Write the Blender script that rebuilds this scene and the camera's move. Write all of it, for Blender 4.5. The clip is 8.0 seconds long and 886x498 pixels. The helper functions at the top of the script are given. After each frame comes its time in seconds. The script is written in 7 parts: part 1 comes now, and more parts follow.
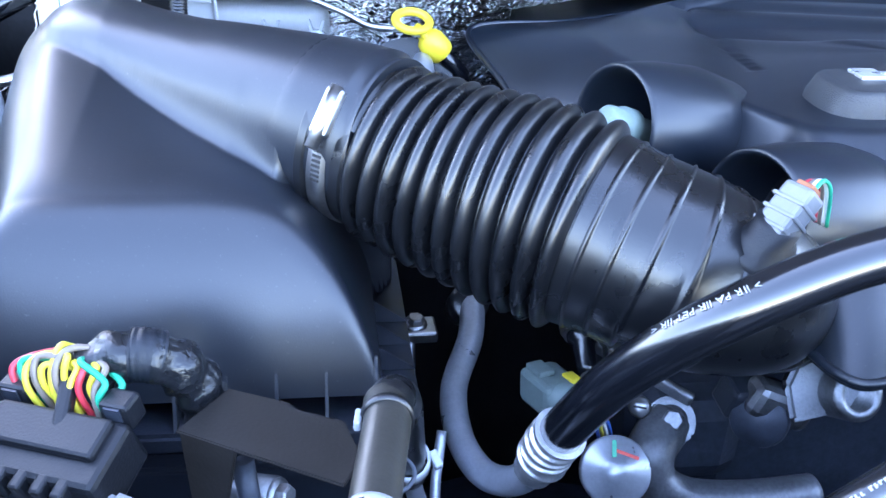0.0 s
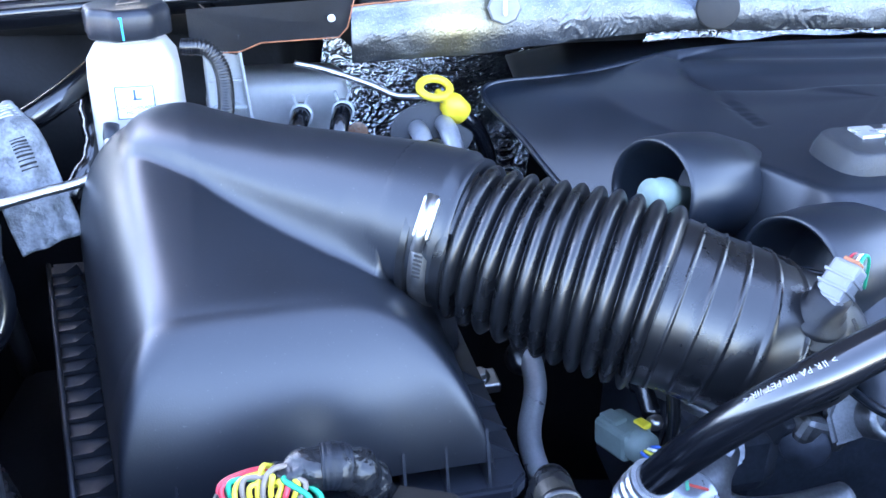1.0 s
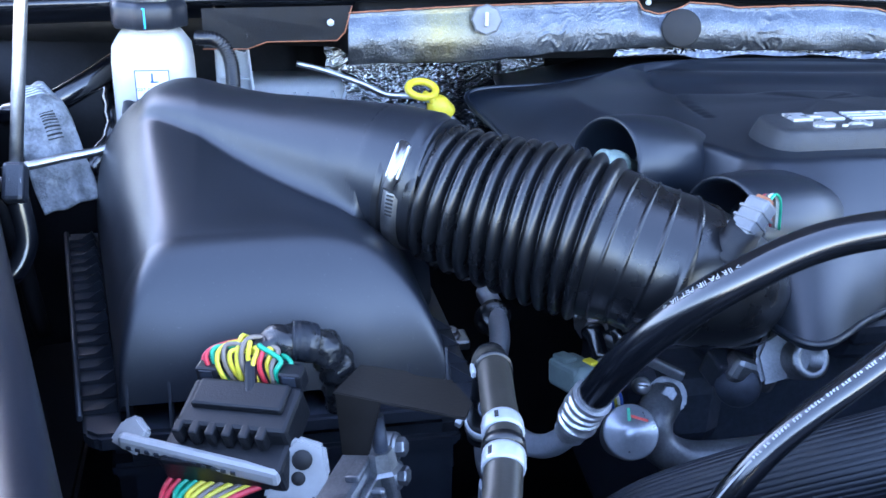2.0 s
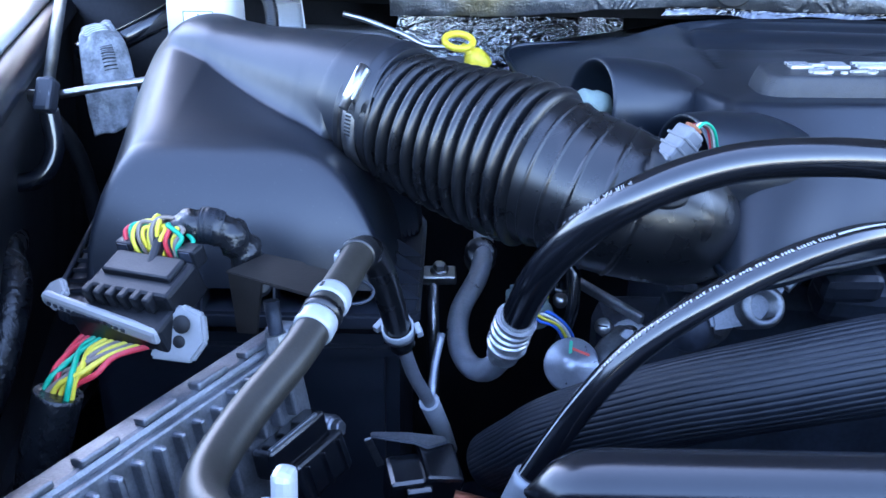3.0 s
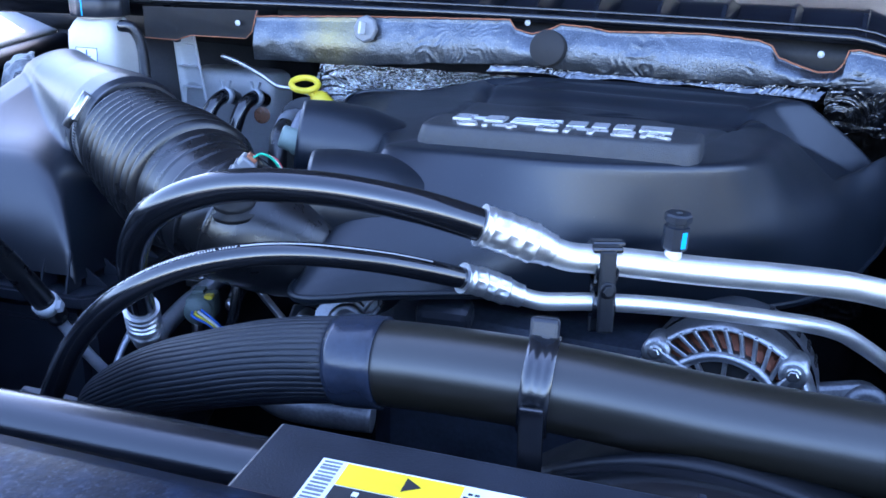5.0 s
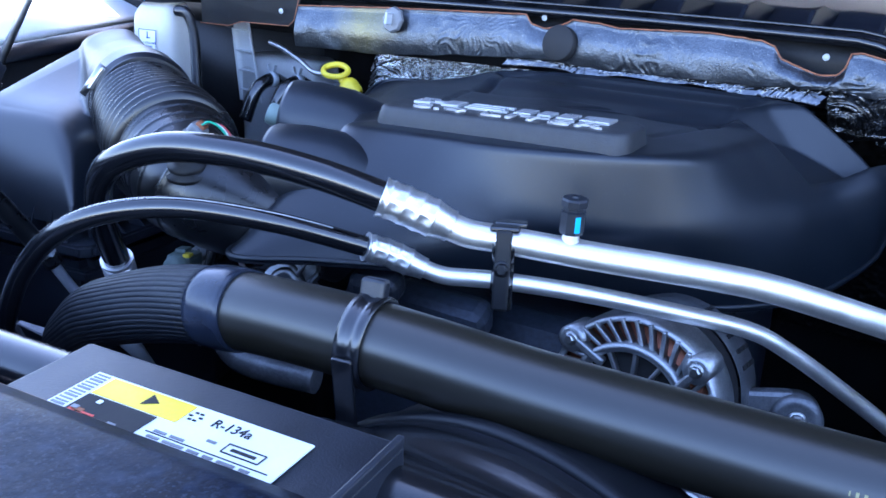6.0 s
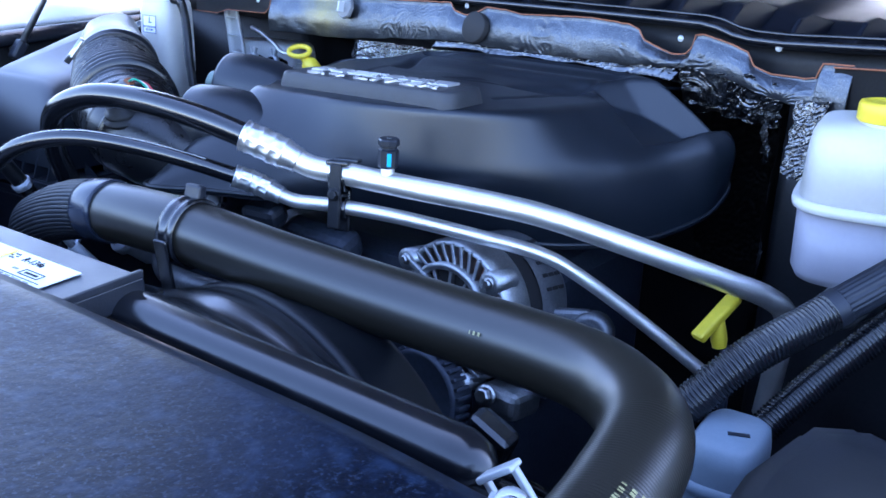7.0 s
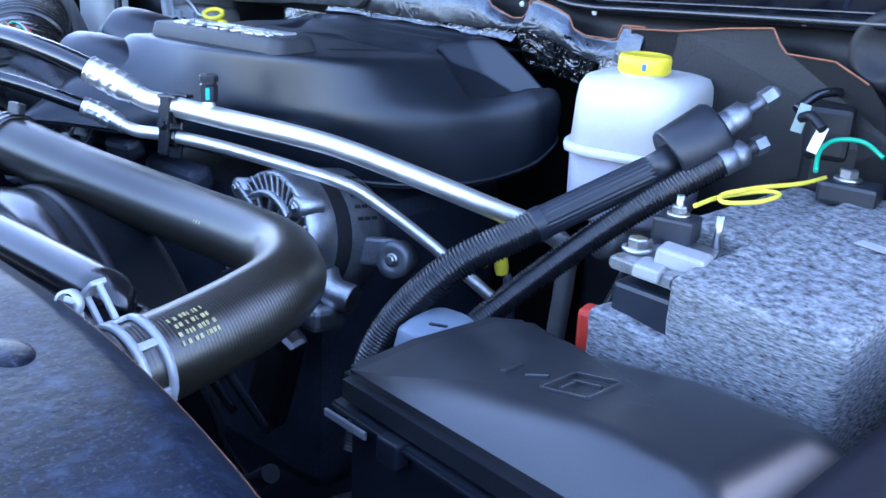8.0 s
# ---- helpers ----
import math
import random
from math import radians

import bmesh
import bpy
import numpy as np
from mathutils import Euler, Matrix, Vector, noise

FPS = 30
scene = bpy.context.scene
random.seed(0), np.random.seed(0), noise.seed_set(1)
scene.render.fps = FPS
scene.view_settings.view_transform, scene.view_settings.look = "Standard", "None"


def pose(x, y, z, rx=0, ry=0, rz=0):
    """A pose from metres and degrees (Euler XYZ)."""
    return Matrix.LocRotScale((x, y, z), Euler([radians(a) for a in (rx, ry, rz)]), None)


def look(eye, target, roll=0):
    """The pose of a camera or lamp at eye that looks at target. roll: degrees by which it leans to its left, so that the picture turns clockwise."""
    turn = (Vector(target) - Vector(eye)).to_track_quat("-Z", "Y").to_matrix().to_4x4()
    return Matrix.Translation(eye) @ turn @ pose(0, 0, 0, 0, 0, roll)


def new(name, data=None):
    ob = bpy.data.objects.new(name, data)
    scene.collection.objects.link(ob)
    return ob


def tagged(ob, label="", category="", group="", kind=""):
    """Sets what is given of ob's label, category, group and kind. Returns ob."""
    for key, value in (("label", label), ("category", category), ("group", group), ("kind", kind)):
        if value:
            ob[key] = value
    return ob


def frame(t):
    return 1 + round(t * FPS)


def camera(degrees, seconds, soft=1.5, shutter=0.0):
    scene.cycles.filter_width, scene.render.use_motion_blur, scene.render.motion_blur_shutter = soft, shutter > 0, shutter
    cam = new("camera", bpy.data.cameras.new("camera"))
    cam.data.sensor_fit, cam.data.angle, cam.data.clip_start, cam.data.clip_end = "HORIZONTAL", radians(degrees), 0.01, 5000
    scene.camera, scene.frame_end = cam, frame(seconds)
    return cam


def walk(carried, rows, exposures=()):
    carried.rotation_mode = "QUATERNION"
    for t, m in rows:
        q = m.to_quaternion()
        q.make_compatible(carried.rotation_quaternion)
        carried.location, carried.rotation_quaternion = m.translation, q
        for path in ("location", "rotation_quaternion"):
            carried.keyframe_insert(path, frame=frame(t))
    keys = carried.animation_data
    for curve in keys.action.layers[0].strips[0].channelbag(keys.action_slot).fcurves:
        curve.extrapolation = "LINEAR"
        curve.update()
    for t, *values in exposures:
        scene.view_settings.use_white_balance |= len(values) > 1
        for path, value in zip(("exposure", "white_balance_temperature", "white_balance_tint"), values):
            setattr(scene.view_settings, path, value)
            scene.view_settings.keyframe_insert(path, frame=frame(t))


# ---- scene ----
cam = camera(52.0, 8.0, soft=1.6)
PATH = [
    (0, (0.085, 0.061, 1.633), (0.039, 1.851, 0.742), 2.9),
    (0.5, (0.014, 0.051, 1.672), (0.055, 1.831, 0.759), 1.0),
    (1, (-0.022, 0.026, 1.725), (0.083, 1.798, 0.803), 0.5),
    (1.5, (-0.02, -0.031, 1.716), (0.12, 1.8, 0.925), 0.9),
    (1.7, (-0.015, -0.061, 1.697), (0.13, 1.778, 0.926), 1.4),
    (2.8, (0.151, -0.135, 1.628), (-0.121, 1.694, 0.865), 0.7),
    (3, (0.202, -0.134, 1.622), (-0.129, 1.684, 0.857), 0.8),
    (3.5, (0.312, -0.146, 1.623), (-0.152, 1.646, 0.865), 0.9),
    (4, (0.438, -0.148, 1.64), (-0.112, 1.633, 0.916), 1.0),
    (4.5, (0.575, -0.126, 1.636), (-0.102, 1.629, 0.957), 1.3),
    (5, (0.717, -0.084, 1.643), (-0.087, 1.62, 0.973), 1.5),
    (5.2, (0.779, -0.057, 1.644), (-0.104, 1.607, 0.972), 1.8),
    (6.3, (0.983, -0.009, 1.632), (-0.184, 1.473, 0.967), 2.1),
    (6.5, (1.053, -0.005, 1.637), (-0.153, 1.446, 0.971), 2.0),
    (7, (1.227, -0.008, 1.633), (-0.049, 1.384, 0.972), 2.1),
    (7.5, (1.392, 0.005, 1.628), (0.061, 1.336, 0.951), 2.6),
    (8, (1.497, 0.078, 1.611), (0.165, 1.41, 0.94), 3.6),
]
EXPOSURES = [(0.0, 4.47, 6380, 20), (1.0, 4.36, 6340, 20), (1.7, 3.96, 6250, 20), (2.8, 3.55, 5720, 20), (3.0, 3.76, 5850, 20), (3.5, 4.06, 5790, 20), (4.0, 3.80, 5740, 20), (4.5, 3.39, 5660, 22), (5.0, 3.29, 5620, 23), (6.5, 3.11, 5650, 23), (7.0, 3.13, 5630, 23), (7.5, 3.42, 5720, 21), (8.0, 3.41, 5800, 21)]
walk(cam, [(t, look(eye, target, roll)) for t, eye, target, roll in PATH], EXPOSURES)

# ---- sky and sun ----
SUN_ELEVATION, SUN_AZIMUTH = 38.0, 12.0   # degrees; the azimuth turns from +y towards -x
world = bpy.data.worlds.new("world")
scene.world = world
world.use_nodes = True
wn, wl = world.node_tree.nodes, world.node_tree.links
wn.clear()
w_out, w_back, w_sky = wn.new("ShaderNodeOutputWorld"), wn.new("ShaderNodeBackground"), wn.new("ShaderNodeTexSky")
w_sky.sky_type = "NISHITA"
w_sky.sun_disc = False
w_sky.sun_elevation = radians(SUN_ELEVATION)
w_sky.sun_rotation = radians(-SUN_AZIMUTH)
w_sky.air_density, w_sky.dust_density, w_sky.ozone_density = 1.0, 1.2, 1.0
w_back.inputs["Strength"].default_value = 0.15
wl.new(w_sky.outputs["Color"], w_back.inputs["Color"])
wl.new(w_back.outputs["Background"], w_out.inputs["Surface"])
sun_data = bpy.data.lights.new("sun", "SUN")
sun_data.energy, sun_data.angle, sun_data.color = 4.0, radians(0.5), (1.0, 0.93, 0.84)
sun = new("sun", sun_data)
_ce, _a = math.cos(radians(SUN_ELEVATION)), radians(SUN_AZIMUTH)
sun.matrix_world = look((-math.sin(_a) * _ce * 9, math.cos(_a) * _ce * 9, math.sin(radians(SUN_ELEVATION)) * 9 + 1), (0, 0, 1))


# ---- materials ----
def material(name, color, rough=0.5, metal=0.0, var=0.25, scale=30.0, fine=300.0, bump=0.15, bump_scale=None, second=None,
             spec=0.5, coat=0.0, rough_var=0.12, trans=0.0, sss=0.0, stretch=(1, 1, 1), depth=0.001):
    """A surface with stains at a large scale, grain at a small one, and a fine relief."""
    m = bpy.data.materials.new(name)
    m.use_nodes = True
    nt = m.node_tree
    n, l = nt.nodes, nt.links
    b = n["Principled BSDF"]
    co = n.new("ShaderNodeTexCoord")
    mp = n.new("ShaderNodeMapping")
    mp.inputs["Scale"].default_value = stretch
    l.new(co.outputs["Object"], mp.inputs["Vector"])
    big, small = n.new("ShaderNodeTexNoise"), n.new("ShaderNodeTexNoise")
    big.inputs["Scale"].default_value, big.inputs["Detail"].default_value = scale, 5
    small.inputs["Scale"].default_value, small.inputs["Detail"].default_value = fine, 3
    for t in (big, small):
        l.new(mp.outputs["Vector"], t.inputs["Vector"])
    ramp = n.new("ShaderNodeValToRGB")
    ramp.color_ramp.elements[0].position, ramp.color_ramp.elements[1].position = 0.32, 0.7
    dark = [c * (1 - var) for c in color]
    light = second or [min(1.0, c * (1 + var)) for c in color]
    ramp.color_ramp.elements[0].color, ramp.color_ramp.elements[1].color = (*dark, 1), (*light, 1)
    add = n.new("ShaderNodeMath")
    add.operation = "MULTIPLY_ADD"
    add.inputs[1].default_value = 0.35
    l.new(small.outputs["Fac"], add.inputs[0])
    sub = n.new("ShaderNodeMath")
    sub.operation = "MULTIPLY"
    sub.inputs[1].default_value = 0.65
    l.new(big.outputs["Fac"], sub.inputs[0])
    l.new(sub.outputs[0], add.inputs[2])
    l.new(add.outputs[0], ramp.inputs["Fac"])
    l.new(ramp.outputs["Color"], b.inputs["Base Color"])
    rr = n.new("ShaderNodeMapRange")
    rr.inputs["To Min"].default_value, rr.inputs["To Max"].default_value = max(0.02, rough - rough_var), min(1.0, rough + rough_var)
    l.new(big.outputs["Fac"], rr.inputs["Value"])
    l.new(rr.outputs["Result"], b.inputs["Roughness"])
    b.inputs["Metallic"].default_value = metal
    b.inputs["Specular IOR Level"].default_value = spec
    b.inputs["Coat Weight"].default_value = coat
    b.inputs["Coat Roughness"].default_value = 0.12
    b.inputs["Transmission Weight"].default_value = trans
    if sss:
        b.inputs["Subsurface Weight"].default_value = sss
        b.inputs["Subsurface Radius"].default_value = (0.02, 0.02, 0.02)
        b.inputs["Subsurface Scale"].default_value = 1.0
    if bump:
        bt = n.new("ShaderNodeTexNoise")
        bt.inputs["Scale"].default_value, bt.inputs["Detail"].default_value = bump_scale or fine, 4
        l.new(mp.outputs["Vector"], bt.inputs["Vector"])
        bp = n.new("ShaderNodeBump")
        bp.inputs["Strength"].default_value, bp.inputs["Distance"].default_value = bump, depth
        l.new(bt.outputs["Fac"], bp.inputs["Height"])
        l.new(bp.outputs["Normal"], b.inputs["Normal"])
    return m


def crumpled(name, color, rough, scale, strength, stretch=(1.0, 1.0, 1.0)):
    """Wrinkled foil: folded streaks at two sizes over a metal sheet."""
    m = material(name, color, rough, 1.0, 0.3, 30, 150, 0, rough_var=0.1)
    n, l = m.node_tree.nodes, m.node_tree.links
    co, mp = n.new("ShaderNodeTexCoord"), n.new("ShaderNodeMapping")
    mp.inputs["Scale"].default_value = stretch
    l.new(co.outputs["Object"], mp.inputs["Vector"])
    last = None
    for k, (f, s) in enumerate(((1.0, strength), (3.3, strength * 0.6))):
        t = n.new("ShaderNodeTexNoise")
        t.noise_type = "RIDGED_MULTIFRACTAL"
        t.inputs["Scale"].default_value, t.inputs["Detail"].default_value = scale * f, 3.0
        t.inputs["Distortion"].default_value = 0.35
        l.new(mp.outputs["Vector"], t.inputs["Vector"])
        bp = n.new("ShaderNodeBump")
        bp.inputs["Strength"].default_value, bp.inputs["Distance"].default_value = s, 0.010 / f
        l.new(t.outputs["Fac"], bp.inputs["Height"])
        if last:
            l.new(last.outputs["Normal"], bp.inputs["Normal"])
        last = bp
    l.new(last.outputs["Normal"], n["Principled BSDF"].inputs["Normal"])
    return m


M_box = material("air_box_plastic", (0.0064, 0.0088, 0.0135), 0.37, var=0.2, scale=14, fine=900, bump=0.18, bump_scale=1100, depth=0.0004, spec=0.75, rough_var=0.05)
M_cover = material("cover_plastic", (0.0058, 0.0092, 0.0150), 0.36, var=0.22, scale=18, fine=1200, bump=0.25, bump_scale=1500, depth=0.0004, spec=0.68, rough_var=0.06)
M_rubber = material("ribbed_rubber", (0.0044, 0.0050, 0.0064), 0.29, var=0.3, scale=40, fine=700, bump=0.1, spec=0.7)
M_gloss = material("gloss_black_hose", (0.0040, 0.0047, 0.0066), 0.17, var=0.25, scale=25, fine=500, bump=0.04, rough_var=0.05, spec=1.0)
M_black = material("black_plastic", (0.0139, 0.0167, 0.0235), 0.38, var=0.3, scale=35, fine=800, bump=0.2)
M_shine = material("gloss_black_plastic", (0.0046, 0.0055, 0.0077), 0.23, var=0.3, scale=22, fine=400, bump=0.05, rough_var=0.07, spec=1.0)
M_rail = material("polished_black_rail", (0.0040, 0.0048, 0.0068), 0.22, var=0.3, scale=22, fine=400, bump=0.03, rough_var=0.04, spec=0.75)
M_dark = material("dark_steel", (0.0369, 0.0451, 0.0635), 0.5, 0.3, var=0.5, scale=18, fine=200, bump=0.3)
M_olive = material("olive_black_rubber", (0.0120, 0.0105, 0.0068), 0.33, var=0.15, scale=8, fine=900, bump=0.05, rough_var=0.03, spec=0.8)
M_greyhose = material("worn_grey_rubber", (0.024, 0.022, 0.018), 0.40, var=0.25, scale=30, fine=600, bump=0.1, rough_var=0.05)
M_band = material("dark_tape_band", (0.016, 0.021, 0.034), 0.2, var=0.3, scale=60, fine=300, bump=0.15, rough_var=0.06)
M_sleeve = material("braided_sleeve", (0.0042, 0.0068, 0.0118), 0.46, var=0.3, scale=60, fine=1400, bump=0.4, bump_scale=1800, spec=0.45)
M_alu = material("brushed_aluminium", (0.9, 0.87, 0.82), 0.42, 0.95, var=0.08, scale=40, fine=600, bump=0.06)
M_castalu = material("cast_aluminium", (0.45, 0.46, 0.47), 0.42, 1.0, var=0.3, scale=45, fine=500, bump=0.35)
M_ecm = material("grey_cast_unit", (0.27, 0.28, 0.30), 0.45, 1.0, var=0.3, scale=45, fine=500, bump=0.35)
M_steel = material("zinc_steel", (0.5, 0.5, 0.5), 0.32, 1.0, var=0.2, scale=80, fine=600, bump=0.12)
M_dullalu = material("dull_tube", (0.40, 0.42, 0.46), 0.32, 0.6, var=0.14, scale=60, fine=400, bump=0.12)
# pocket foil, its colour lightened to make up for the dim recess
M_foil = crumpled("crumpled_foil", (0.50, 0.515, 0.54), 0.20, 60, 0.10, (1.2, 1.0, 0.5))
# the same foil darkened in colour where stronger light reaches it near the lip
M_foilstrip = crumpled("foil_toned_down", (0.15, 0.155, 0.165), 0.24, 60, 0.10, (1.2, 1.0, 0.5))
M_film = crumpled("crumpled_black_film", (0.006, 0.006, 0.007), 0.5, 20, 0.05, (1.6, 1.0, 0.5))
M_film.node_tree.nodes["Principled BSDF"].inputs["Metallic"].default_value = 0.0
M_iron = material("grey_iron", (0.15, 0.155, 0.165), 0.36, 0.5, var=0.35, scale=50, fine=400, bump=0.25)
M_crimp = material("crimped_aluminium", (0.85, 0.85, 0.86), 0.36, 0.95, var=0.2, scale=120, fine=600, bump=0.12)
M_foilflat = material("flat_foil", (0.100, 0.110, 0.126), 0.34, 0.95, var=0.3, scale=26, fine=420, bump=0.35, bump_scale=380, rough_var=0.10, depth=0.002)
M_orange = material("orange_edge", (0.28, 0.10, 0.045), 0.7, var=0.3, scale=90)
M_paint = material("grained_paint", (0.0018, 0.0045, 0.0125), 0.40, var=0.8, scale=9, fine=520, bump=0.2, bump_scale=160, rough_var=0.2, second=(0.005, 0.0115, 0.029), spec=0.13, depth=0.002)


def speckled(m, color, scale, low, high):
    """Sparse light specks over a surface's colour: dust, and painted reflections or glints."""
    n, l = m.node_tree.nodes, m.node_tree.links
    b = n["Principled BSDF"]
    old = b.inputs["Base Color"].links[0].from_socket
    co, t, r, mix = n.new("ShaderNodeTexCoord"), n.new("ShaderNodeTexNoise"), n.new("ShaderNodeMapRange"), n.new("ShaderNodeMix")
    t.inputs["Scale"].default_value, t.inputs["Detail"].default_value = scale, 6
    r.inputs["From Min"].default_value, r.inputs["From Max"].default_value = low, high
    mix.data_type = "RGBA"
    l.new(co.outputs["Object"], t.inputs["Vector"])
    l.new(t.outputs["Fac"], r.inputs["Value"])
    l.new(r.outputs["Result"], mix.inputs[0])
    l.new(old, mix.inputs[6])
    mix.inputs[7].default_value = (*color, 1)
    l.new(mix.outputs[2], b.inputs["Base Color"])


# blue patches: dust together with a painted mottled reflection of the sky
speckled(M_paint, (0.012, 0.022, 0.046), 75, 0.50, 0.72)
# fine specks of dust
speckled(M_paint, (0.020, 0.030, 0.052), 420, 0.55, 0.70)
def stained(m, color, at, size, strength):
    """A soft round stain at a place of the surface."""
    n, l = m.node_tree.nodes, m.node_tree.links
    b = n["Principled BSDF"]
    old = b.inputs["Base Color"].links[0].from_socket
    geo, off, wob, dist, r, mix = (n.new(k) for k in ("ShaderNodeNewGeometry", "ShaderNodeVectorMath", "ShaderNodeTexNoise", "ShaderNodeVectorMath", "ShaderNodeMapRange", "ShaderNodeMix"))
    off.operation, dist.operation = "SUBTRACT", "LENGTH"
    off.inputs[1].default_value = at
    wob.inputs["Scale"].default_value = 60
    l.new(geo.outputs["Position"], off.inputs[0])
    l.new(geo.outputs["Position"], wob.inputs["Vector"])
    l.new(off.outputs["Vector"], dist.inputs[0])
    edge = n.new("ShaderNodeMath")
    edge.operation = "MULTIPLY_ADD"
    edge.inputs[1].default_value = 0.03
    l.new(wob.outputs["Fac"], edge.inputs[0])
    l.new(dist.outputs["Value"], edge.inputs[2])
    r.inputs["From Min"].default_value, r.inputs["From Max"].default_value = size + 0.015, 0.015
    r.inputs["To Max"].default_value = strength
    l.new(edge.outputs[0], r.inputs["Value"])
    l.new(r.outputs["Result"], mix.inputs[0])
    mix.data_type = "RGBA"
    l.new(old, mix.inputs[6])
    mix.inputs[7].default_value = (*color, 1)
    l.new(mix.outputs[2], b.inputs["Base Color"])


stained(M_foilflat, (0.24, 0.20, 0.08), (0.045, 0.99, 1.50), 0.06, 0.9)
# pale specks paint the foil's tiny sparkles into its colour
speckled(M_foilflat, (0.30, 0.305, 0.31), 800, 0.60, 0.76)
M_film.node_tree.nodes["Principled BSDF"].inputs["Specular IOR Level"].default_value = 0.15
speckled(M_box, (0.05, 0.05, 0.052), 500, 0.66, 0.78)
speckled(M_cover, (0.05, 0.05, 0.052), 600, 0.66, 0.78)
M_body = material("body_paint", (0.006, 0.008, 0.014), 0.42, var=0.3, scale=8, fine=300, bump=0.04, spec=0.35)
M_inner = material("inner_panel", (0.011, 0.0115, 0.0135), 0.5, var=0.5, scale=14, fine=200, bump=0.2, spec=0.3)
# the left fender's sunlit brightness is put into this pale colour
M_sunlit = material("sunlit_fender_sheet", (0.6, 0.6, 0.6), 0.45, var=0.08, scale=10)
M_white = material("white_tank", (0.57, 0.56, 0.53), 0.36, var=0.05, scale=12, fine=200, bump=0.04, sss=0.25)
M_fluid = material("filled_tank", (0.3, 0.29, 0.33), 0.42, var=0.06, scale=12, fine=200, bump=0.04, sss=0.25)
M_clear = material("frosted_tank", (0.34, 0.35, 0.36), 0.35, var=0.12, scale=16, fine=200, bump=0.05, trans=0.25)
M_bracket = material("pale_bracket", (0.48, 0.5, 0.52), 0.45, var=0.08, scale=20)
M_yellow = material("yellow_plastic", (0.72, 0.56, 0.03), 0.42, var=0.1, scale=60)
M_grey = material("grey_connector", (0.17, 0.175, 0.185), 0.4, var=0.1, scale=60)
M_lever = material("pale_grey_lever", (0.3, 0.3, 0.3), 0.42, var=0.08, scale=60)
M_green = material("pale_green_connector", (0.13, 0.17, 0.16), 0.5, var=0.12, scale=60)
M_mint = material("mint_cap", (0.20, 0.26, 0.23), 0.5, var=0.1, scale=60)
M_red = material("red_plastic", (0.62, 0.05, 0.03), 0.45, var=0.15, scale=60)
M_w_yellow = material("yellow_wire", (0.72, 0.6, 0.05), 0.4, var=0.12, scale=90)
M_w_green = material("green_wire", (0.01, 0.36, 0.20), 0.4, var=0.12, scale=90)
M_w_red = material("red_wire", (0.62, 0.04, 0.06), 0.4, var=0.12, scale=90)
M_w_brown = material("brown_wire", (0.2, 0.16, 0.13), 0.4, var=0.12, scale=90)
M_w_blue = material("blue_wire", (0.05, 0.16, 0.6), 0.4, var=0.12, scale=90)
M_tape = material("wrapped_tape", (0.008, 0.009, 0.011), 0.27, var=0.4, scale=70, fine=400, bump=0.6, bump_scale=150, depth=0.003, spec=0.55)
M_felt = material("grey_felt", (0.11, 0.115, 0.12), 0.95, var=0.8, scale=420, fine=1100, bump=0.9, bump_scale=600, spec=0.1, stretch=(0.32, 0.32, 1.3), depth=0.002, second=(0.36, 0.365, 0.37))
M_print = material("white_print", (0.36, 0.36, 0.36), 0.5, var=0.15, scale=60)
M_label = material("white_label", (0.78, 0.78, 0.75), 0.4, var=0.04, scale=30)
# black for print, and for shade painted into holes, slots and gaps
M_ink_shade = material("black_ink_and_shade", (0.012, 0.012, 0.013), 0.75, var=0.1)
M_blueink = material("blue_ink", (0.04, 0.1, 0.3), 0.5, var=0.1)
M_labyel = material("label_yellow", (0.85, 0.6, 0.02), 0.4, var=0.05)
M_cyan = material("cyan_mark", (0.02, 0.45, 0.75), 0.4, var=0.05)
M_copper = material("copper_winding", (0.26, 0.09, 0.05), 0.4, 0.7, var=0.3, scale=90)
M_blue = material("pale_blue_tank", (0.22, 0.27, 0.32), 0.4, var=0.08, scale=15, sss=0.2)
M_whiteclip = material("pale_clamp", (0.34, 0.36, 0.38), 0.36, 0.2, var=0.1, scale=60)
M_badge = material("badge_silver", (0.6, 0.6, 0.6), 0.3, 0.6, var=0.08, scale=80)
M_rough = material("grained_badge_plate", (0.028, 0.030, 0.034), 0.48, var=0.3, scale=60, fine=900, bump=0.6, bump_scale=900)
M_hoseprint = material("dull_yellow_print", (0.34, 0.31, 0.14), 0.5, var=0.3, scale=200)
# bronze tone: a warm reflection painted on the panel's edge, also the tank's mark
M_bronze = material("bronze_reflection_and_mark", (0.12, 0.055, 0.03), 0.3, var=0.5, scale=20)
M_pad = material("worn_insulation", (0.0095, 0.0092, 0.0100), 0.7, var=0.35, scale=25, fine=300, bump=0.5)
M_pouch = material("printed_pouch", (0.19, 0.20, 0.21), 0.34, var=0.55, scale=70, fine=300, bump=0.9, bump_scale=70, depth=0.006)
M_ground = material("concrete", (0.17, 0.175, 0.185), 0.9, var=0.25, scale=3, fine=60, bump=0.4)
M_lid = material("fuse_lid_plastic", (0.017, 0.0185, 0.022), 0.35, var=0.3, scale=20, fine=700, bump=0.10, rough_var=0.06, spec=0.75)
M_hood = material("hood_liner", (0.04, 0.039, 0.042), 0.9, var=0.3, scale=12, fine=200, bump=0.4)
M_plate = material("brown_black_bracket", (0.015, 0.013, 0.0115), 0.40, 0.1, var=0.25, scale=40, fine=500, bump=0.15)
M_conn = material("matt_black_connector", (0.0075, 0.0085, 0.011), 0.45, var=0.3, scale=35, fine=800, bump=0.2, spec=0.35)


# ---- building blocks ----
def V(*a):
    return Vector(a)


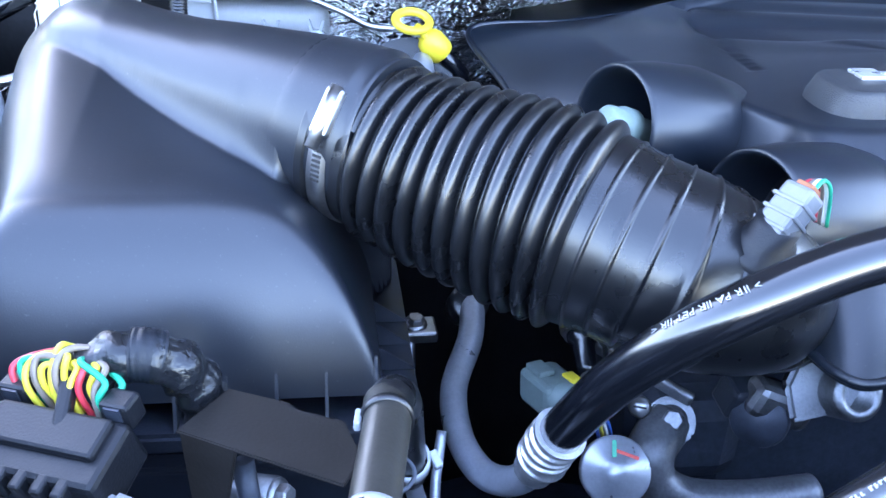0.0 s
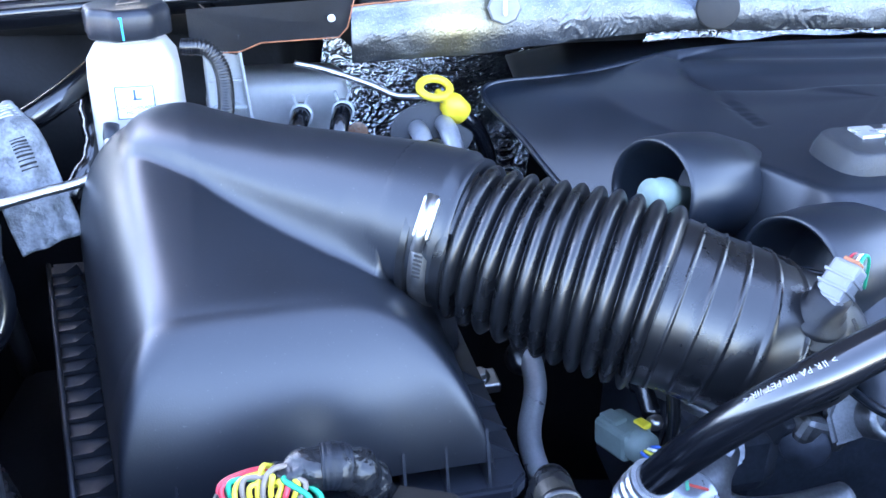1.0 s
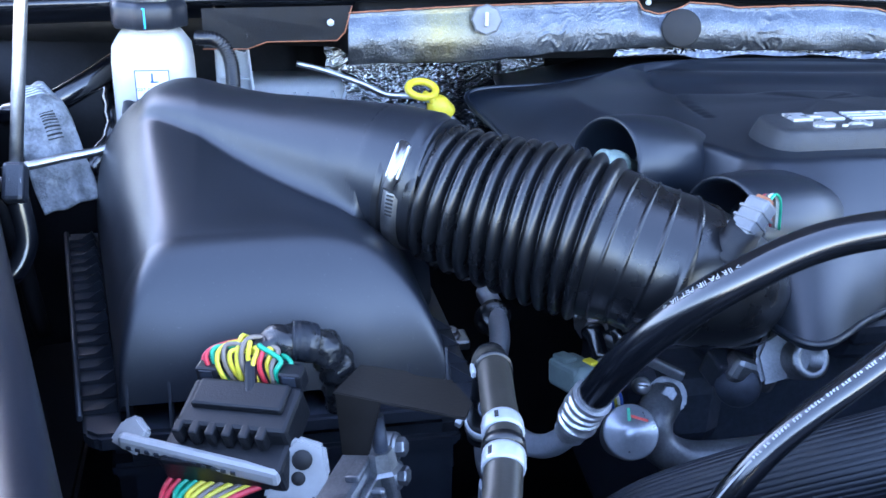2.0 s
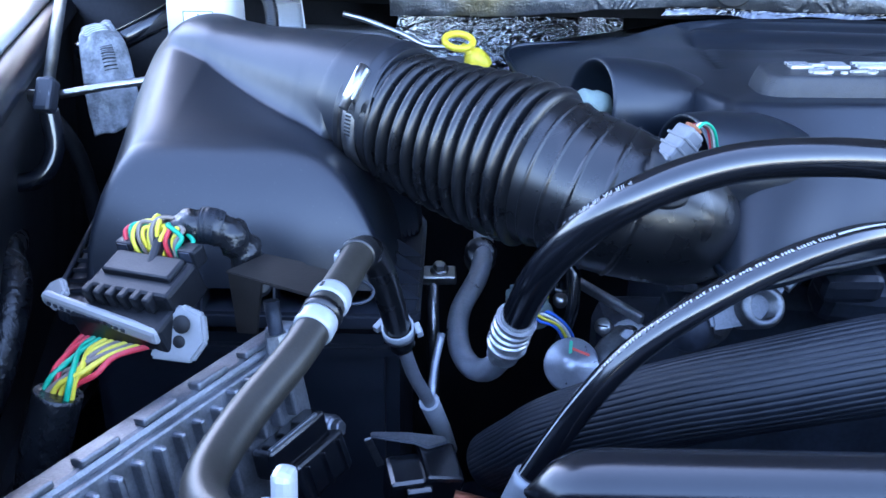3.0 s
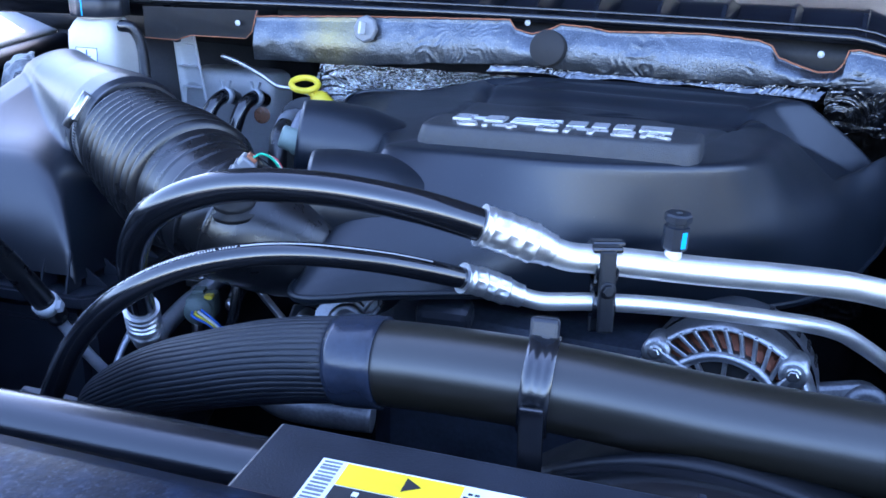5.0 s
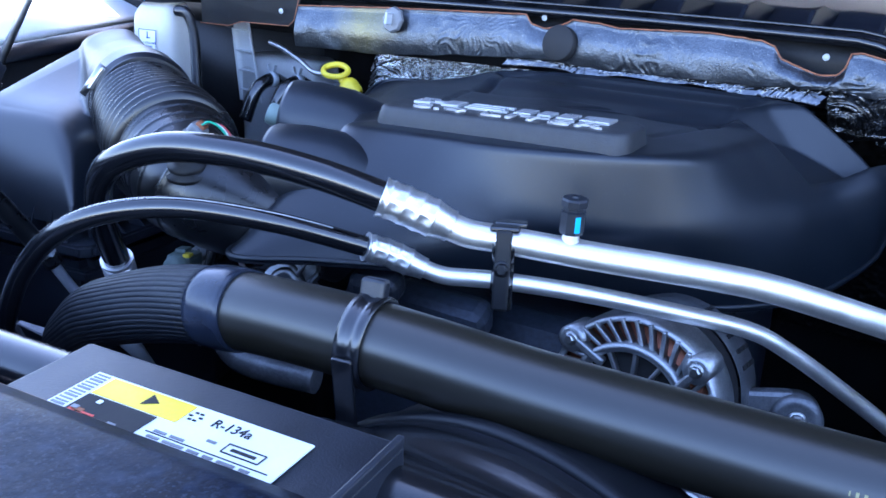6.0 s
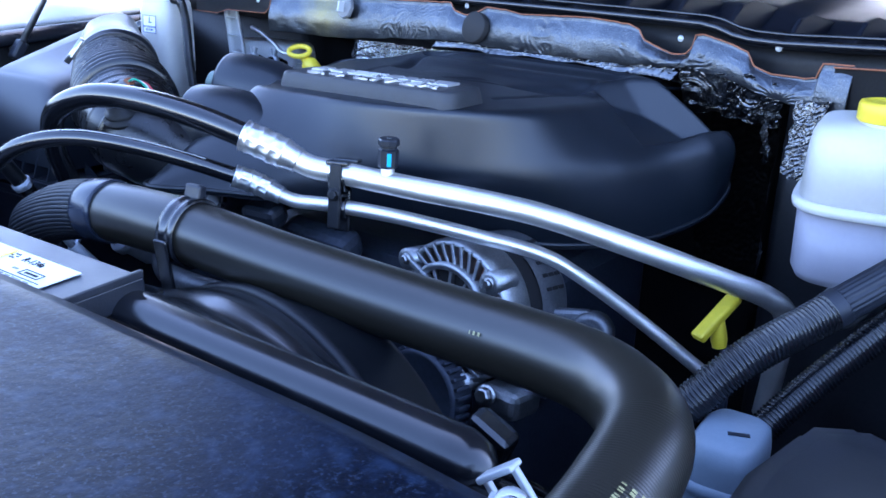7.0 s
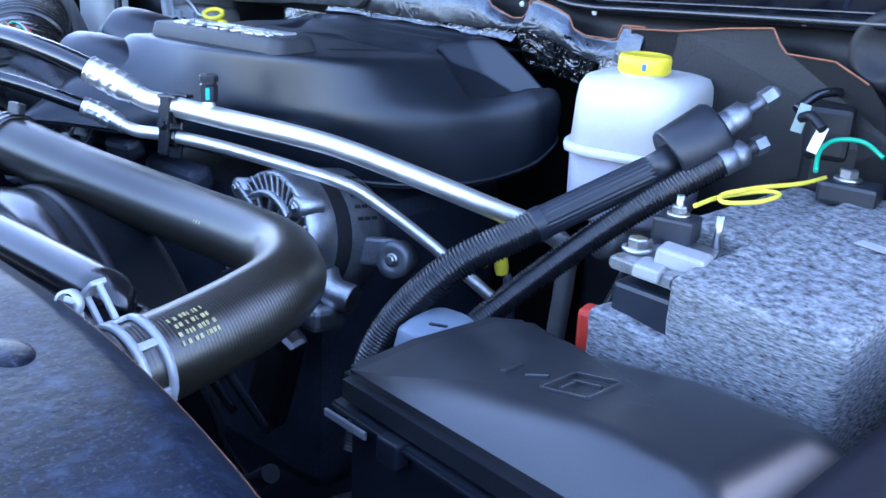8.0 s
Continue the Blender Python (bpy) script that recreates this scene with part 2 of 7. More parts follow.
def spline(points, n=10):
    """Points along a smooth curve through the given ones."""
    p = [Vector(q) for q in points]
    p = [2 * p[0] - p[1], *p, 2 * p[-1] - p[-2]]
    out = []
    for i in range(1, len(p) - 2):
        a, b, c, d = p[i - 1:i + 3]
        for k in range(n):
            s = k / n
            out.append(0.5 * (2 * b + (c - a) * s + (2 * a - 5 * b + 4 * c - d) * s * s + (3 * b - a - 3 * c + d) * s ** 3))
    out.append(p[-2].copy())
    return out


def resample(path, step):
    """The same line with points at even steps, and its length."""
    seg = [(b - a).length for a, b in zip(path, path[1:])]
    total = sum(seg)
    n = max(2, int(round(total / step)))
    out, i, run = [], 0, 0.0
    for k in range(n + 1):
        want = total * k / n
        while i < len(seg) - 1 and run + seg[i] < want:
            run += seg[i]
            i += 1
        out.append(path[i].lerp(path[i + 1], min(1.0, (want - run) / max(seg[i], 1e-9))))
    return out, total


def frames(path):
    """A pair of cross directions along a line, carried without twist."""
    out, side = [], None
    for i, p in enumerate(path):
        t = (path[min(i + 1, len(path) - 1)] - path[max(i - 1, 0)]).normalized()
        if side is None:
            side = t.cross(V(0, 0, 1))
            if side.length < 0.05:
                side = t.cross(V(0, 1, 0))
        side = (side - t * side.dot(t)).normalized()
        out.append((t, side, side.cross(t)))
    return out


def tube(path, radius, seg=20, caps=True, bm=None, wave=None, hollow=0.0):
    """A round tube along a line. radius: a number, or of the share of the length. wave(share, angle) adds to it."""
    bm = bm or bmesh.new()
    path = [Vector(p) for p in path]
    fr, rings = frames(path), []
    n = len(path) - 1
    for i, p in enumerate(path):
        s = i / n
        r = radius(s) if callable(radius) else radius
        ring = []
        for k in range(seg):
            a = 2 * math.pi * k / seg
            rr = r + (wave(s, a) if wave else 0.0)
            ring.append(bm.verts.new(p + (fr[i][1] * math.cos(a) + fr[i][2] * math.sin(a)) * rr))
        rings.append(ring)
    for a, b in zip(rings, rings[1:]):
        for k in range(seg):
            bm.faces.new((a[k], a[(k + 1) % seg], b[(k + 1) % seg], b[k])).smooth = True
    if caps:
        bm.faces.new(rings[0][::-1])
        bm.faces.new(rings[-1])
    return bm


def lathe(profile, m=None, seg=32, bm=None, smooth=True):
    """A turned body about z from (radius, height) pairs, laid at the pose m."""
    bm = bm or bmesh.new()
    m = m or Matrix()
    rings = []
    for r, z in profile:
        if r < 1e-6:
            rings.append([bm.verts.new(m @ V(0, 0, z))])
        else:
            rings.append([bm.verts.new(m @ V(r * math.cos(2 * math.pi * k / seg), r * math.sin(2 * math.pi * k / seg), z)) for k in range(seg)])
    for a, b in zip(rings, rings[1:]):
        for k in range(seg):
            j = (k + 1) % seg
            if len(a) == 1 and len(b) > 1:
                f = bm.faces.new((a[0], b[j], b[k]))
            elif len(b) == 1 and len(a) > 1:
                f = bm.faces.new((a[k], a[j], b[0]))
            elif len(a) > 1:
                f = bm.faces.new((a[k], a[j], b[j], b[k]))
            else:
                continue
            f.smooth = smooth
    return bm


def block(size, m=None, bevel=0.002, bm=None, steps=2, taper=1.0):
    """A box with rounded edges, its middle at the pose m."""
    part_bm = bmesh.new()
    bmesh.ops.create_cube(part_bm, size=1.0)
    for v in part_bm.verts:
        k = taper if v.co.z > 0 else 1.0
        v.co = V(v.co.x * size[0] * k, v.co.y * size[1] * k, v.co.z * size[2])
    if bevel:
        bmesh.ops.bevel(part_bm, geom=part_bm.edges[:], offset=bevel, segments=steps, affect="EDGES", profile=0.5)
    part_bm.transform(m or Matrix())
    if bm is None:
        return part_bm
    return join(bm, part_bm)


def join(bm, other):
    me = bpy.data.meshes.new("scratch")
    other.to_mesh(me)
    other.free()
    bm.from_mesh(me)
    bpy.data.meshes.remove(me)
    return bm


def slab(outline, thick, m=None, bevel=0.0015, bm=None):
    """A flat piece of any outline in x and y, its top at z = 0, laid at the pose m."""
    p = bmesh.new()
    top = p.faces.new([p.verts.new((x, y, 0)) for x, y in outline])
    p.normal_update()
    if top.normal.z < 0:
        top.normal_flip()
    out = bmesh.ops.extrude_face_region(p, geom=[top])
    for v in out["geom"]:
        if isinstance(v, bmesh.types.BMVert):
            v.co.z -= thick
    bmesh.ops.recalc_face_normals(p, faces=p.faces[:])
    if bevel:
        bmesh.ops.bevel(p, geom=[e for e in p.edges if len(e.link_faces) == 2 and e.calc_face_angle(0) > 0.6], offset=bevel, segments=2, affect="EDGES")
    p.transform(m or Matrix())
    return p if bm is None else join(bm, p)


def sheet(fn, nu, nv, thick=0.0, keep=None, bm=None):
    """A surface fn(u, v) for u and v from 0 to 1; thick gives it a back."""
    p = bmesh.new()
    g = [[p.verts.new(fn(i / nu, j / nv)) for j in range(nv + 1)] for i in range(nu + 1)]
    for i in range(nu):
        for j in range(nv):
            if keep and not keep((i + 0.5) / nu, (j + 0.5) / nv):
                continue
            p.faces.new((g[i][j], g[i + 1][j], g[i + 1][j + 1], g[i][j + 1])).smooth = True
    bmesh.ops.delete(p, geom=[v for v in p.verts if not v.link_faces], context="VERTS")
    if thick:
        p.normal_update()
        bmesh.ops.solidify(p, geom=p.faces[:], thickness=thick)
        for f in p.faces:
            f.smooth = True
    return p if bm is None else join(bm, p)


def thing(name, at, label, category, group="", kind=""):
    """An Empty at the base of a thing, to which its parts are linked."""
    ob = new(name)
    ob.empty_display_size = 0.02
    ob.location = at
    return tagged(ob, label, category, group, kind)


def part(name, bm, mat, parent=None, label="", smooth=None):
    """Links a bmesh in world coordinates as one mesh under a thing or a part."""
    me = bpy.data.meshes.new(name)
    if smooth is not None:
        for f in bm.faces:
            f.smooth = smooth
    bm.to_mesh(me)
    bm.free()
    me.materials.append(mat)
    ob = new(name, me)
    if parent is not None:
        base = V(0, 0, 0)
        p = parent
        while p is not None:
            base += p.location
            p = p.parent
        me.transform(Matrix.Translation(-base))
        ob.parent = parent
    if label:
        ob["label"] = label
    return ob


def single(name, bm, mat, label, category, group="", kind="", smooth=None):
    """A thing that is one mesh."""
    c = sum((v.co for v in bm.verts), V(0, 0, 0)) / max(1, len(bm.verts))
    low = min(v.co.z for v in bm.verts)
    base = V(c.x, c.y, low)
    bm.transform(Matrix.Translation(-base))
    ob = part(name, bm, mat, None, "", smooth)
    ob.location = base
    return tagged(ob, label, category, group, kind)


def along(path, s):
    """A pose on a line at the share s: z along it, y up."""
    i = min(len(path) - 1, max(0, int(round(s * (len(path) - 1)))))
    t = frames(path)[i][0]
    x = V(0, 0, 1).cross(t)
    x = x.normalized() if x.length > 0.02 else V(1, 0, 0)
    y = t.cross(x)
    m = Matrix((x, y, t)).transposed().to_4x4()
    m.translation = path[i]
    return m


def axis_pose(at, way, up=(0, 0, 1)):
    """A pose whose z points along way."""
    z = Vector(way).normalized()
    x = Vector(up).cross(z)
    x = x.normalized() if x.length > 0.02 else V(1, 0, 0)
    m = Matrix((x, z.cross(x), z)).transposed().to_4x4()
    m.translation = Vector(at)
    return m


def letters(text, size, depth=0.0006):
    """The words as a mesh in x and y, their middle at 0."""
    c = bpy.data.curves.new("words", "FONT")
    c.body, c.size, c.extrude, c.align_x, c.align_y = text, size, depth, "CENTER", "CENTER"
    c.resolution_u = 2
    ob = new("words", c)
    me = bpy.data.meshes.new_from_object(ob.evaluated_get(bpy.context.evaluated_depsgraph_get()))
    bm = bmesh.new()
    bm.from_mesh(me)
    bpy.data.objects.remove(ob)
    bpy.data.meshes.remove(me)
    return bm


def wrapped(bm, path, radius, start, turn, flip=1, height=0.0006):
    """Bends a flat print (x along, y round) onto a tube: start is the share at its middle, turn the angle from up."""
    total = sum((b - a).length for a, b in zip(path, path[1:]))
    n = len(path) - 1
    fr = []
    for i in range(n + 1):
        t = (path[min(i + 1, n)] - path[max(i - 1, 0)]).normalized()
        x = t.cross(V(0, 0, 1)).normalized()
        fr.append((x, x.cross(t)))
    for v in bm.verts:
        s = min(0.9999, max(0.0, start + flip * v.co.x / total)) * n
        i = int(s)
        p = path[i].lerp(path[i + 1], s - i)
        a = turn - flip * v.co.y / radius
        v.co = p + (fr[i][1] * math.cos(a) + fr[i][0] * math.sin(a)) * (radius + height + v.co.z)
    return bm


def smin(a, b, k):
    h = max(k - abs(a - b), 0.0) / k
    return min(a, b) - h * h * k * 0.25


def bolt(at, way, r, parent, mat=None, name="bolt"):
    """A flanged hexagon bolt head."""
    m = axis_pose(at, way)
    bm = lathe([(0, 0), (r * 1.5, 0), (r * 1.5, r * 0.3), (r * 1.1, r * 0.42)], m, 20)
    lathe([(r * 1.05, r * 0.3), (r * 1.05, r * 1.15), (r * 0.85, r * 1.3), (0, r * 1.3)], m, 6, bm, smooth=False)
    return part(name, bm, mat or M_steel, parent)


# ---- the setting ----
def cowl_y(x):
    """Where the firewall's face stands, bowed to the rear in the middle."""
    return 1.05 - 0.25 * (x - 0.52) ** 2


def cowl_z(x):
    """Height of the cowl's front edge: it steps down behind the reservoir and rises to the corner."""
    k = min(1.0, max(0.0, (x - 0.685) / 0.06))
    return 1.537 - 0.012 * k * k * (3 - 2 * k) + 0.065 * max(0.0, x - 0.79)


single("ground", sheet(lambda u, v: V(-60 + 120 * u, -60 + 120 * v, 0), 8, 8), M_ground,
       "sunlit grey concrete yard under and round the truck", "ground", kind="structure")
def firewall_y(x):
    """The wall's own face, set back into the corner behind the bottle."""
    k = min(1.0, max(0.0, (-0.055 - x) / 0.03))
    return (cowl_y(x) + 0.02) * (1 - k) + 1.09 * k


def recess_y(x):
    """Face of the wall under the lip: a deep pocket behind the engine."""
    k = min(1.0, max(0.0, (x + 0.15) / 0.03)) * min(1.0, max(0.0, (0.80 - x) / 0.05))
    return firewall_y(x) * (1 - k) + min(1.325, 1.20 + 0.5 * max(0.0, x + 0.1)) * k


wall = sheet(lambda u, v: V(-0.80 + 2.30 * u, firewall_y(-0.80 + 2.30 * u), 1.458 + (cowl_z(-0.80 + 2.30 * u) - 1.465) * v), 240, 3, 0.012)
sheet(lambda u, v: V(-0.80 + 2.30 * u, recess_y(-0.80 + 2.30 * u) + 0.002, 0.55 + 0.912 * v), 240, 6, 0.012, None, wall)
sheet(lambda u, v: V(-0.17 + 0.99 * u, (firewall_y(-0.17 + 0.99 * u) + 0.004) * (1 - v) + (recess_y(-0.17 + 0.99 * u) + 0.006) * v, 1.463), 160, 3, 0.006, None, wall)
single("firewall", wall, M_inner, "dark painted steel firewall behind the engine", "firewall", kind="structure")


def cowl_fn(u, v):
    x = -0.55 + 2.05 * u
    dip = math.sin(min(1, v * 3) * math.pi)
    return V(x, cowl_y(x) + 0.002 + 0.55 * v, cowl_z(x) - 0.002 + 0.014 * math.exp(-((v - 0.05) / 0.03) ** 2) - 0.03 * dip + 0.05 * v)


cowl = thing("cowl_panel", (0.45, 1.2, 1.53), "glossy dark blue-black cowl panel with upright ribs", "cowl", kind="structure")
part("panel", sheet(cowl_fn, 260, 40, 0.006), M_body, cowl)
for k in range(14):
    x = 0.045 + 0.081 * k
    part("rib", slab([(0.0, -0.02), (0.075, -0.035), (0.16, 0.012), (0.085, 0.024), (0.05, 0.020)], 0.006, pose(x, cowl_y(x) + 0.03, cowl_z(x) + 0.002, 90, 0, 90), 0.0012), M_body, cowl)
for dy, dz, r in ((-0.004, 0.0, 0.0045), (0.010, 0.009, 0.0022)):
    seal = [V(x, cowl_y(x) + dy, cowl_z(x) + dz) for x in np.linspace(-0.5, 1.45, 90)]
    single("trim", tube(seal, r, 8), M_shine, "thin black rubber seal along the cowl's edge", "seal", kind="structure")
# raised hood
single("hood", sheet(lambda u, v: V(-0.63 + 2.08 * u, cowl_y(max(-0.5, -0.63 + 2.08 * u)) + 0.52 - 0.85 * v, 1.605 + 1.12 * v + 0.06 * math.sin(math.pi * v)), 24, 16, 0.02), M_hood,
       "raised hood with a dark brown liner", "hood", kind="structure")
# windscreen and cab behind the raised hood, fenders at both sides
single("wall_left", sheet(lambda u, v: V(-0.335 - 0.49 * (-0.2 + 1.5 * u - 0.6) - 0.07 * (1 - v), -0.2 + 1.5 * u, 0.6 + 0.83 * v), 30, 10, 0.012), M_inner,
       "dark inner fender panel with pressed folds", "inner fender", kind="structure")
single("wall_right", sheet(lambda u, v: V(1.385 + 0.03 * (1 - v), -0.2 + 1.3 * u, 0.6 + 0.78 * v), 20, 8, 0.012), M_inner,
       "dark inner fender panel beside the battery", "inner fender", kind="structure")
rail_r = [(1.366, -0.3), (1.366, 0.75), (1.372, 1.05), (1.75, 1.05), (1.75, -0.3)]
single("fender_right", slab(rail_r, 0.5, pose(0, 0, 1.392), 0.012), M_body, "dark glossy fender rail", "fender", kind="structure")


def fender_l(u, v):
    y = -0.3 + 1.9 * u
    return V(-0.355 - 0.35 * v - 0.49 * (y - 0.6), y, 1.455 + 0.035 * math.sin(v * math.pi * 0.9) - 0.12 * max(0, v - 0.6))


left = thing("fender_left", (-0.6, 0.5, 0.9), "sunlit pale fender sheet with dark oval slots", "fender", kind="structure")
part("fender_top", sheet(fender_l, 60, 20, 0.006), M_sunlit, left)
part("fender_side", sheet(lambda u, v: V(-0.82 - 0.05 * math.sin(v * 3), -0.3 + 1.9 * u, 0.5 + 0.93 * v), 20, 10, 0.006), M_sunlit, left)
# flat black ovals laid on the sheet as the shade inside its slots
for k in range(7):
    y = 0.42 + 0.16 * k
    part("slot", lathe([(0, 0.0), (0.012, 0.0), (0.012, 0.0012), (0, 0.0012)], pose(-0.425 - 0.49 * (y - 0.6), y, 1.4675, 0, -8, 26) @ Matrix.Diagonal((0.8, 2.2, 1, 1)), 20), M_ink_shade, left)
rail_l = sheet(lambda u, v: V(-0.345 - 0.49 * (-0.3 + 1.9 * u - 0.6) + 0.022 * math.cos(v * math.pi), -0.3 + 1.9 * u, 1.43 + 0.022 * math.sin(v * math.pi)), 40, 8, 0.004)
part("rail", rail_l, M_body, left, "dark folded edge of the fender")
# floor of the bay
single("undertray", sheet(lambda u, v: V(-0.8 + 2.25 * u, -0.1 + 1.5 * v, 0.58 + 0.05 * noise.noise(V(u * 5, v * 5, 0))), 30, 20, 0.01), M_dark,
       "dark dirty tray at the bottom of the engine bay", "undertray", kind="structure")

# ---- foil on the firewall ----
# the shield's cut upper edge: three notches round holes in the wall
FOIL_TOP = [(-0.062, 1.520), (0.08, 1.526), (0.282, 1.532), (0.289, 1.521), (0.311, 1.516), (0.331, 1.522), (0.347, 1.530), (0.380, 1.529), (0.410, 1.525), (0.522, 1.530),
            (0.584, 1.527), (0.600, 1.522), (0.608, 1.510), (0.630, 1.503), (0.652, 1.497), (0.670, 1.499), (0.678, 1.508), (0.680, 1.523), (0.692, 1.525), (0.731, 1.518),
            (0.754, 1.511), (0.764, 1.496), (0.787, 1.490), (0.829, 1.491), (0.844, 1.494), (0.846, 1.510), (0.884, 1.512)]
FOIL_LOW = [(-0.062, 1.464), (0.08, 1.463), (0.19, 1.472), (0.313, 1.479), (0.40, 1.474), (0.58, 1.478), (0.67, 1.484), (0.737, 1.479), (0.77, 1.470), (0.884, 1.450)]


def foil_top(x):
    return float(np.interp(x, *zip(*FOIL_TOP))) + 0.0006 * noise.noise(V(x * 90, 0, 0))


def foil_bottom(x):
    return float(np.interp(x, *zip(*FOIL_LOW))) + 0.002 * noise.noise(V(x * 30, 4, 0))


def foil_fn(u, v):
    x = -0.062 + 0.945 * u
    z = foil_bottom(x) + (foil_top(x) - foil_bottom(x)) * v
    lump = 0.0026 * noise.noise(V(x * 12, z * 20, 3)) + 0.0008 * noise.noise(V(x * 60, z * 60, 1))
    for cx, cz, wide, turns in ((0.215, 1.515, 0.055, 26), (0.44, 1.53, 0.05, 9), (0.655, 1.482, 0.06, 22), (0.80, 1.455, 0.05, 24)):
        fan = math.atan2(x - cx, z - cz)
        lump += 0.0012 * math.exp(-((x - cx) / wide) ** 2) * abs(math.sin(fan * turns / 2 + 7 * noise.noise(V(x * 38, z * 38, 5)))) * (0.4 + noise.noise(V(x * 70, z * 25, 9)) ** 2 * 4)
    return V(x, cowl_y(x) - 0.016 - 0.005 * math.sin(math.pi * min(1, v * 1.1)) + 0.008 * v - 0.006 + lump, z)


shield = thing("heat_shield", (0.4, 1.0, 1.48), "silver foil heat shield with a frayed orange edge on the firewall", "heat shield")
part("foil_sheet", sheet(foil_fn, 800, 44, 0.002), M_foilflat, shield)
part("edge", tube([foil_fn(k / 300, 1.0) + V(0, -0.002, 0.001) for k in range(301)], 0.0010, 6), M_orange, shield, "frayed orange edge of the foil")
hole = axis_pose((0.336, cowl_y(0.336) - 0.031, 1.503), (-0.1, -1, 0.25))
part("grommet", lathe([(0, 0.0), (0.0215, 0.0), (0.0225, -0.001), (0.0225, -0.01)], hole @ Matrix.Diagonal((1.05, 1.0, 1, 1)), 28), M_ink_shade, shield, "black oval rubber plug")
clip_m = axis_pose((0.096, cowl_y(0.096) - 0.031, 1.513), (-0.05, -1, 0.2))
part("clip", lathe([(0, 0.003), (0.016, 0.0022), (0.018, 0.0), (0.018, -0.004)], clip_m, 8, smooth=False), M_grey, shield, "pale plastic retaining clip")
part("clip_pin", block((0.004, 0.016, 0.012), clip_m @ pose(0, 0.0, 0.008), 0.001), M_bracket, shield)


def fold(x0, x1, z0, z1, y_of, seed, amp, lean):
    """Sharp wrinkles that run along one direction, each with smaller ones across it."""
    def fn(u, v):
        edge = 0.010 * noise.noise(V(u * 5, v * 5, seed + 3))
        x, z = x0 + (x1 - x0) * u + edge, z0 + (z1 - z0) * v + edge
        turn = 1.6 * noise.noise(V(x * 9, z * 14, seed + 11))
        a, b = x * math.cos(lean + turn) + z * math.sin(lean + turn), z * math.cos(lean + turn) - x * math.sin(lean + turn)
        r = 0.0
        for k, (f, g) in enumerate(((16, 80), (30, 190), (70, 360))):
            r += (1 - abs(noise.noise(V(a * f, b * g, seed + k * 7))) * 2) * amp / 1.9 ** k
        return V(x, y_of(x, z) - r, z)
    return fn


def foil_piece(parent, name, mat, *a, nx=150, nz=70):
    part(name, sheet(fold(*a), nx, nz), mat, parent)


wrap = thing("foil_wrap", (0.06, 1.25, 1.20), "crumpled silver foil lining the pocket behind the engine", "foil")
foil_piece(wrap, "upper_fold", M_foil, -0.112, 0.215, 1.335, 1.460, lambda x, z: recess_y(x) - 0.010 - (1.46 - z) * 0.25, 1, 0.0034, 0.35, nx=200, nz=120)
foil_piece(wrap, "lower_fold", M_foil, -0.112, 0.17, 1.19, 1.35, lambda x, z: recess_y(x) - 0.044 - (1.35 - z) * 0.3, 4, 0.0034, -0.5, nx=150, nz=130)
wrap = thing("foil_wrap", (0.50, 1.03, 1.465), "thin crumpled foil strip behind the engine cover", "foil")
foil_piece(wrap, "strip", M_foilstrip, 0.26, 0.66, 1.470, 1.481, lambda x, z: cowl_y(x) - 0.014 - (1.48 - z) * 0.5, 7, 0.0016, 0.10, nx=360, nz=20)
wrap = thing("foil_wrap", (0.70, 1.20, 1.16), "shiny black film with torn foil hanging beside the reservoir", "foil")
foil_piece(wrap, "film", M_film, 0.58, 0.80, 1.10, 1.44, lambda x, z: recess_y(x) - 0.020, 13, 0.0035, 1.45, nx=90, nz=120)
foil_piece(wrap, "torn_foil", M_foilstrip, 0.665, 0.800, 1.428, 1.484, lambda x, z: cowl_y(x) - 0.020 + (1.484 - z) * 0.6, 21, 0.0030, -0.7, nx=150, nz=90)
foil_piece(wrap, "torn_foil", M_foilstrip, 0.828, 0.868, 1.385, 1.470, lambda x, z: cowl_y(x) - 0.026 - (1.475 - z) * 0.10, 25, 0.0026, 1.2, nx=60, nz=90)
foil_piece(wrap, "torn_strand", M_foilstrip, 0.776, 0.783, 1.380, 1.436, lambda x, z: cowl_y(x) + 0.006 + (1.436 - z) * 0.3, 29, 0.0020, 1.5, nx=10)
plug_l = axis_pose((0.120, 1.292, 1.416), (0.15, -1, 0.25))
single("rubber_ring", lathe([(0.011, -0.03), (0.0135, -0.004), (0.016, 0.0), (0.019, -0.004), (0.019, -0.03)], plug_l, 28), M_black, "black rubber ring in the foil behind the cover", "grommet")
# black insulation left and right of the foil
pad_l = [(-0.215, 1.487), (-0.17, 1.485), (-0.15, 1.492), (-0.075, 1.491), (-0.066, 1.5), (-0.058, 1.529), (-0.215, 1.529)]


def pad(name, outline, off, mat, label):
    """A flat insulation pad that follows the firewall; the outline is in x and z."""
    p = bmesh.new()
    f = p.faces.new([p.verts.new((x, 0, z)) for x, z in outline])
    bmesh.ops.solidify(p, geom=[f], thickness=0.006)
    for v in p.verts:
        v.co.y += cowl_y(v.co.x) - off
    ob = single(name, p, mat, label, "insulation")
    rim = [V(x, cowl_y(x) - off - 0.004, z) for x, z in outline]
    return ob, rim


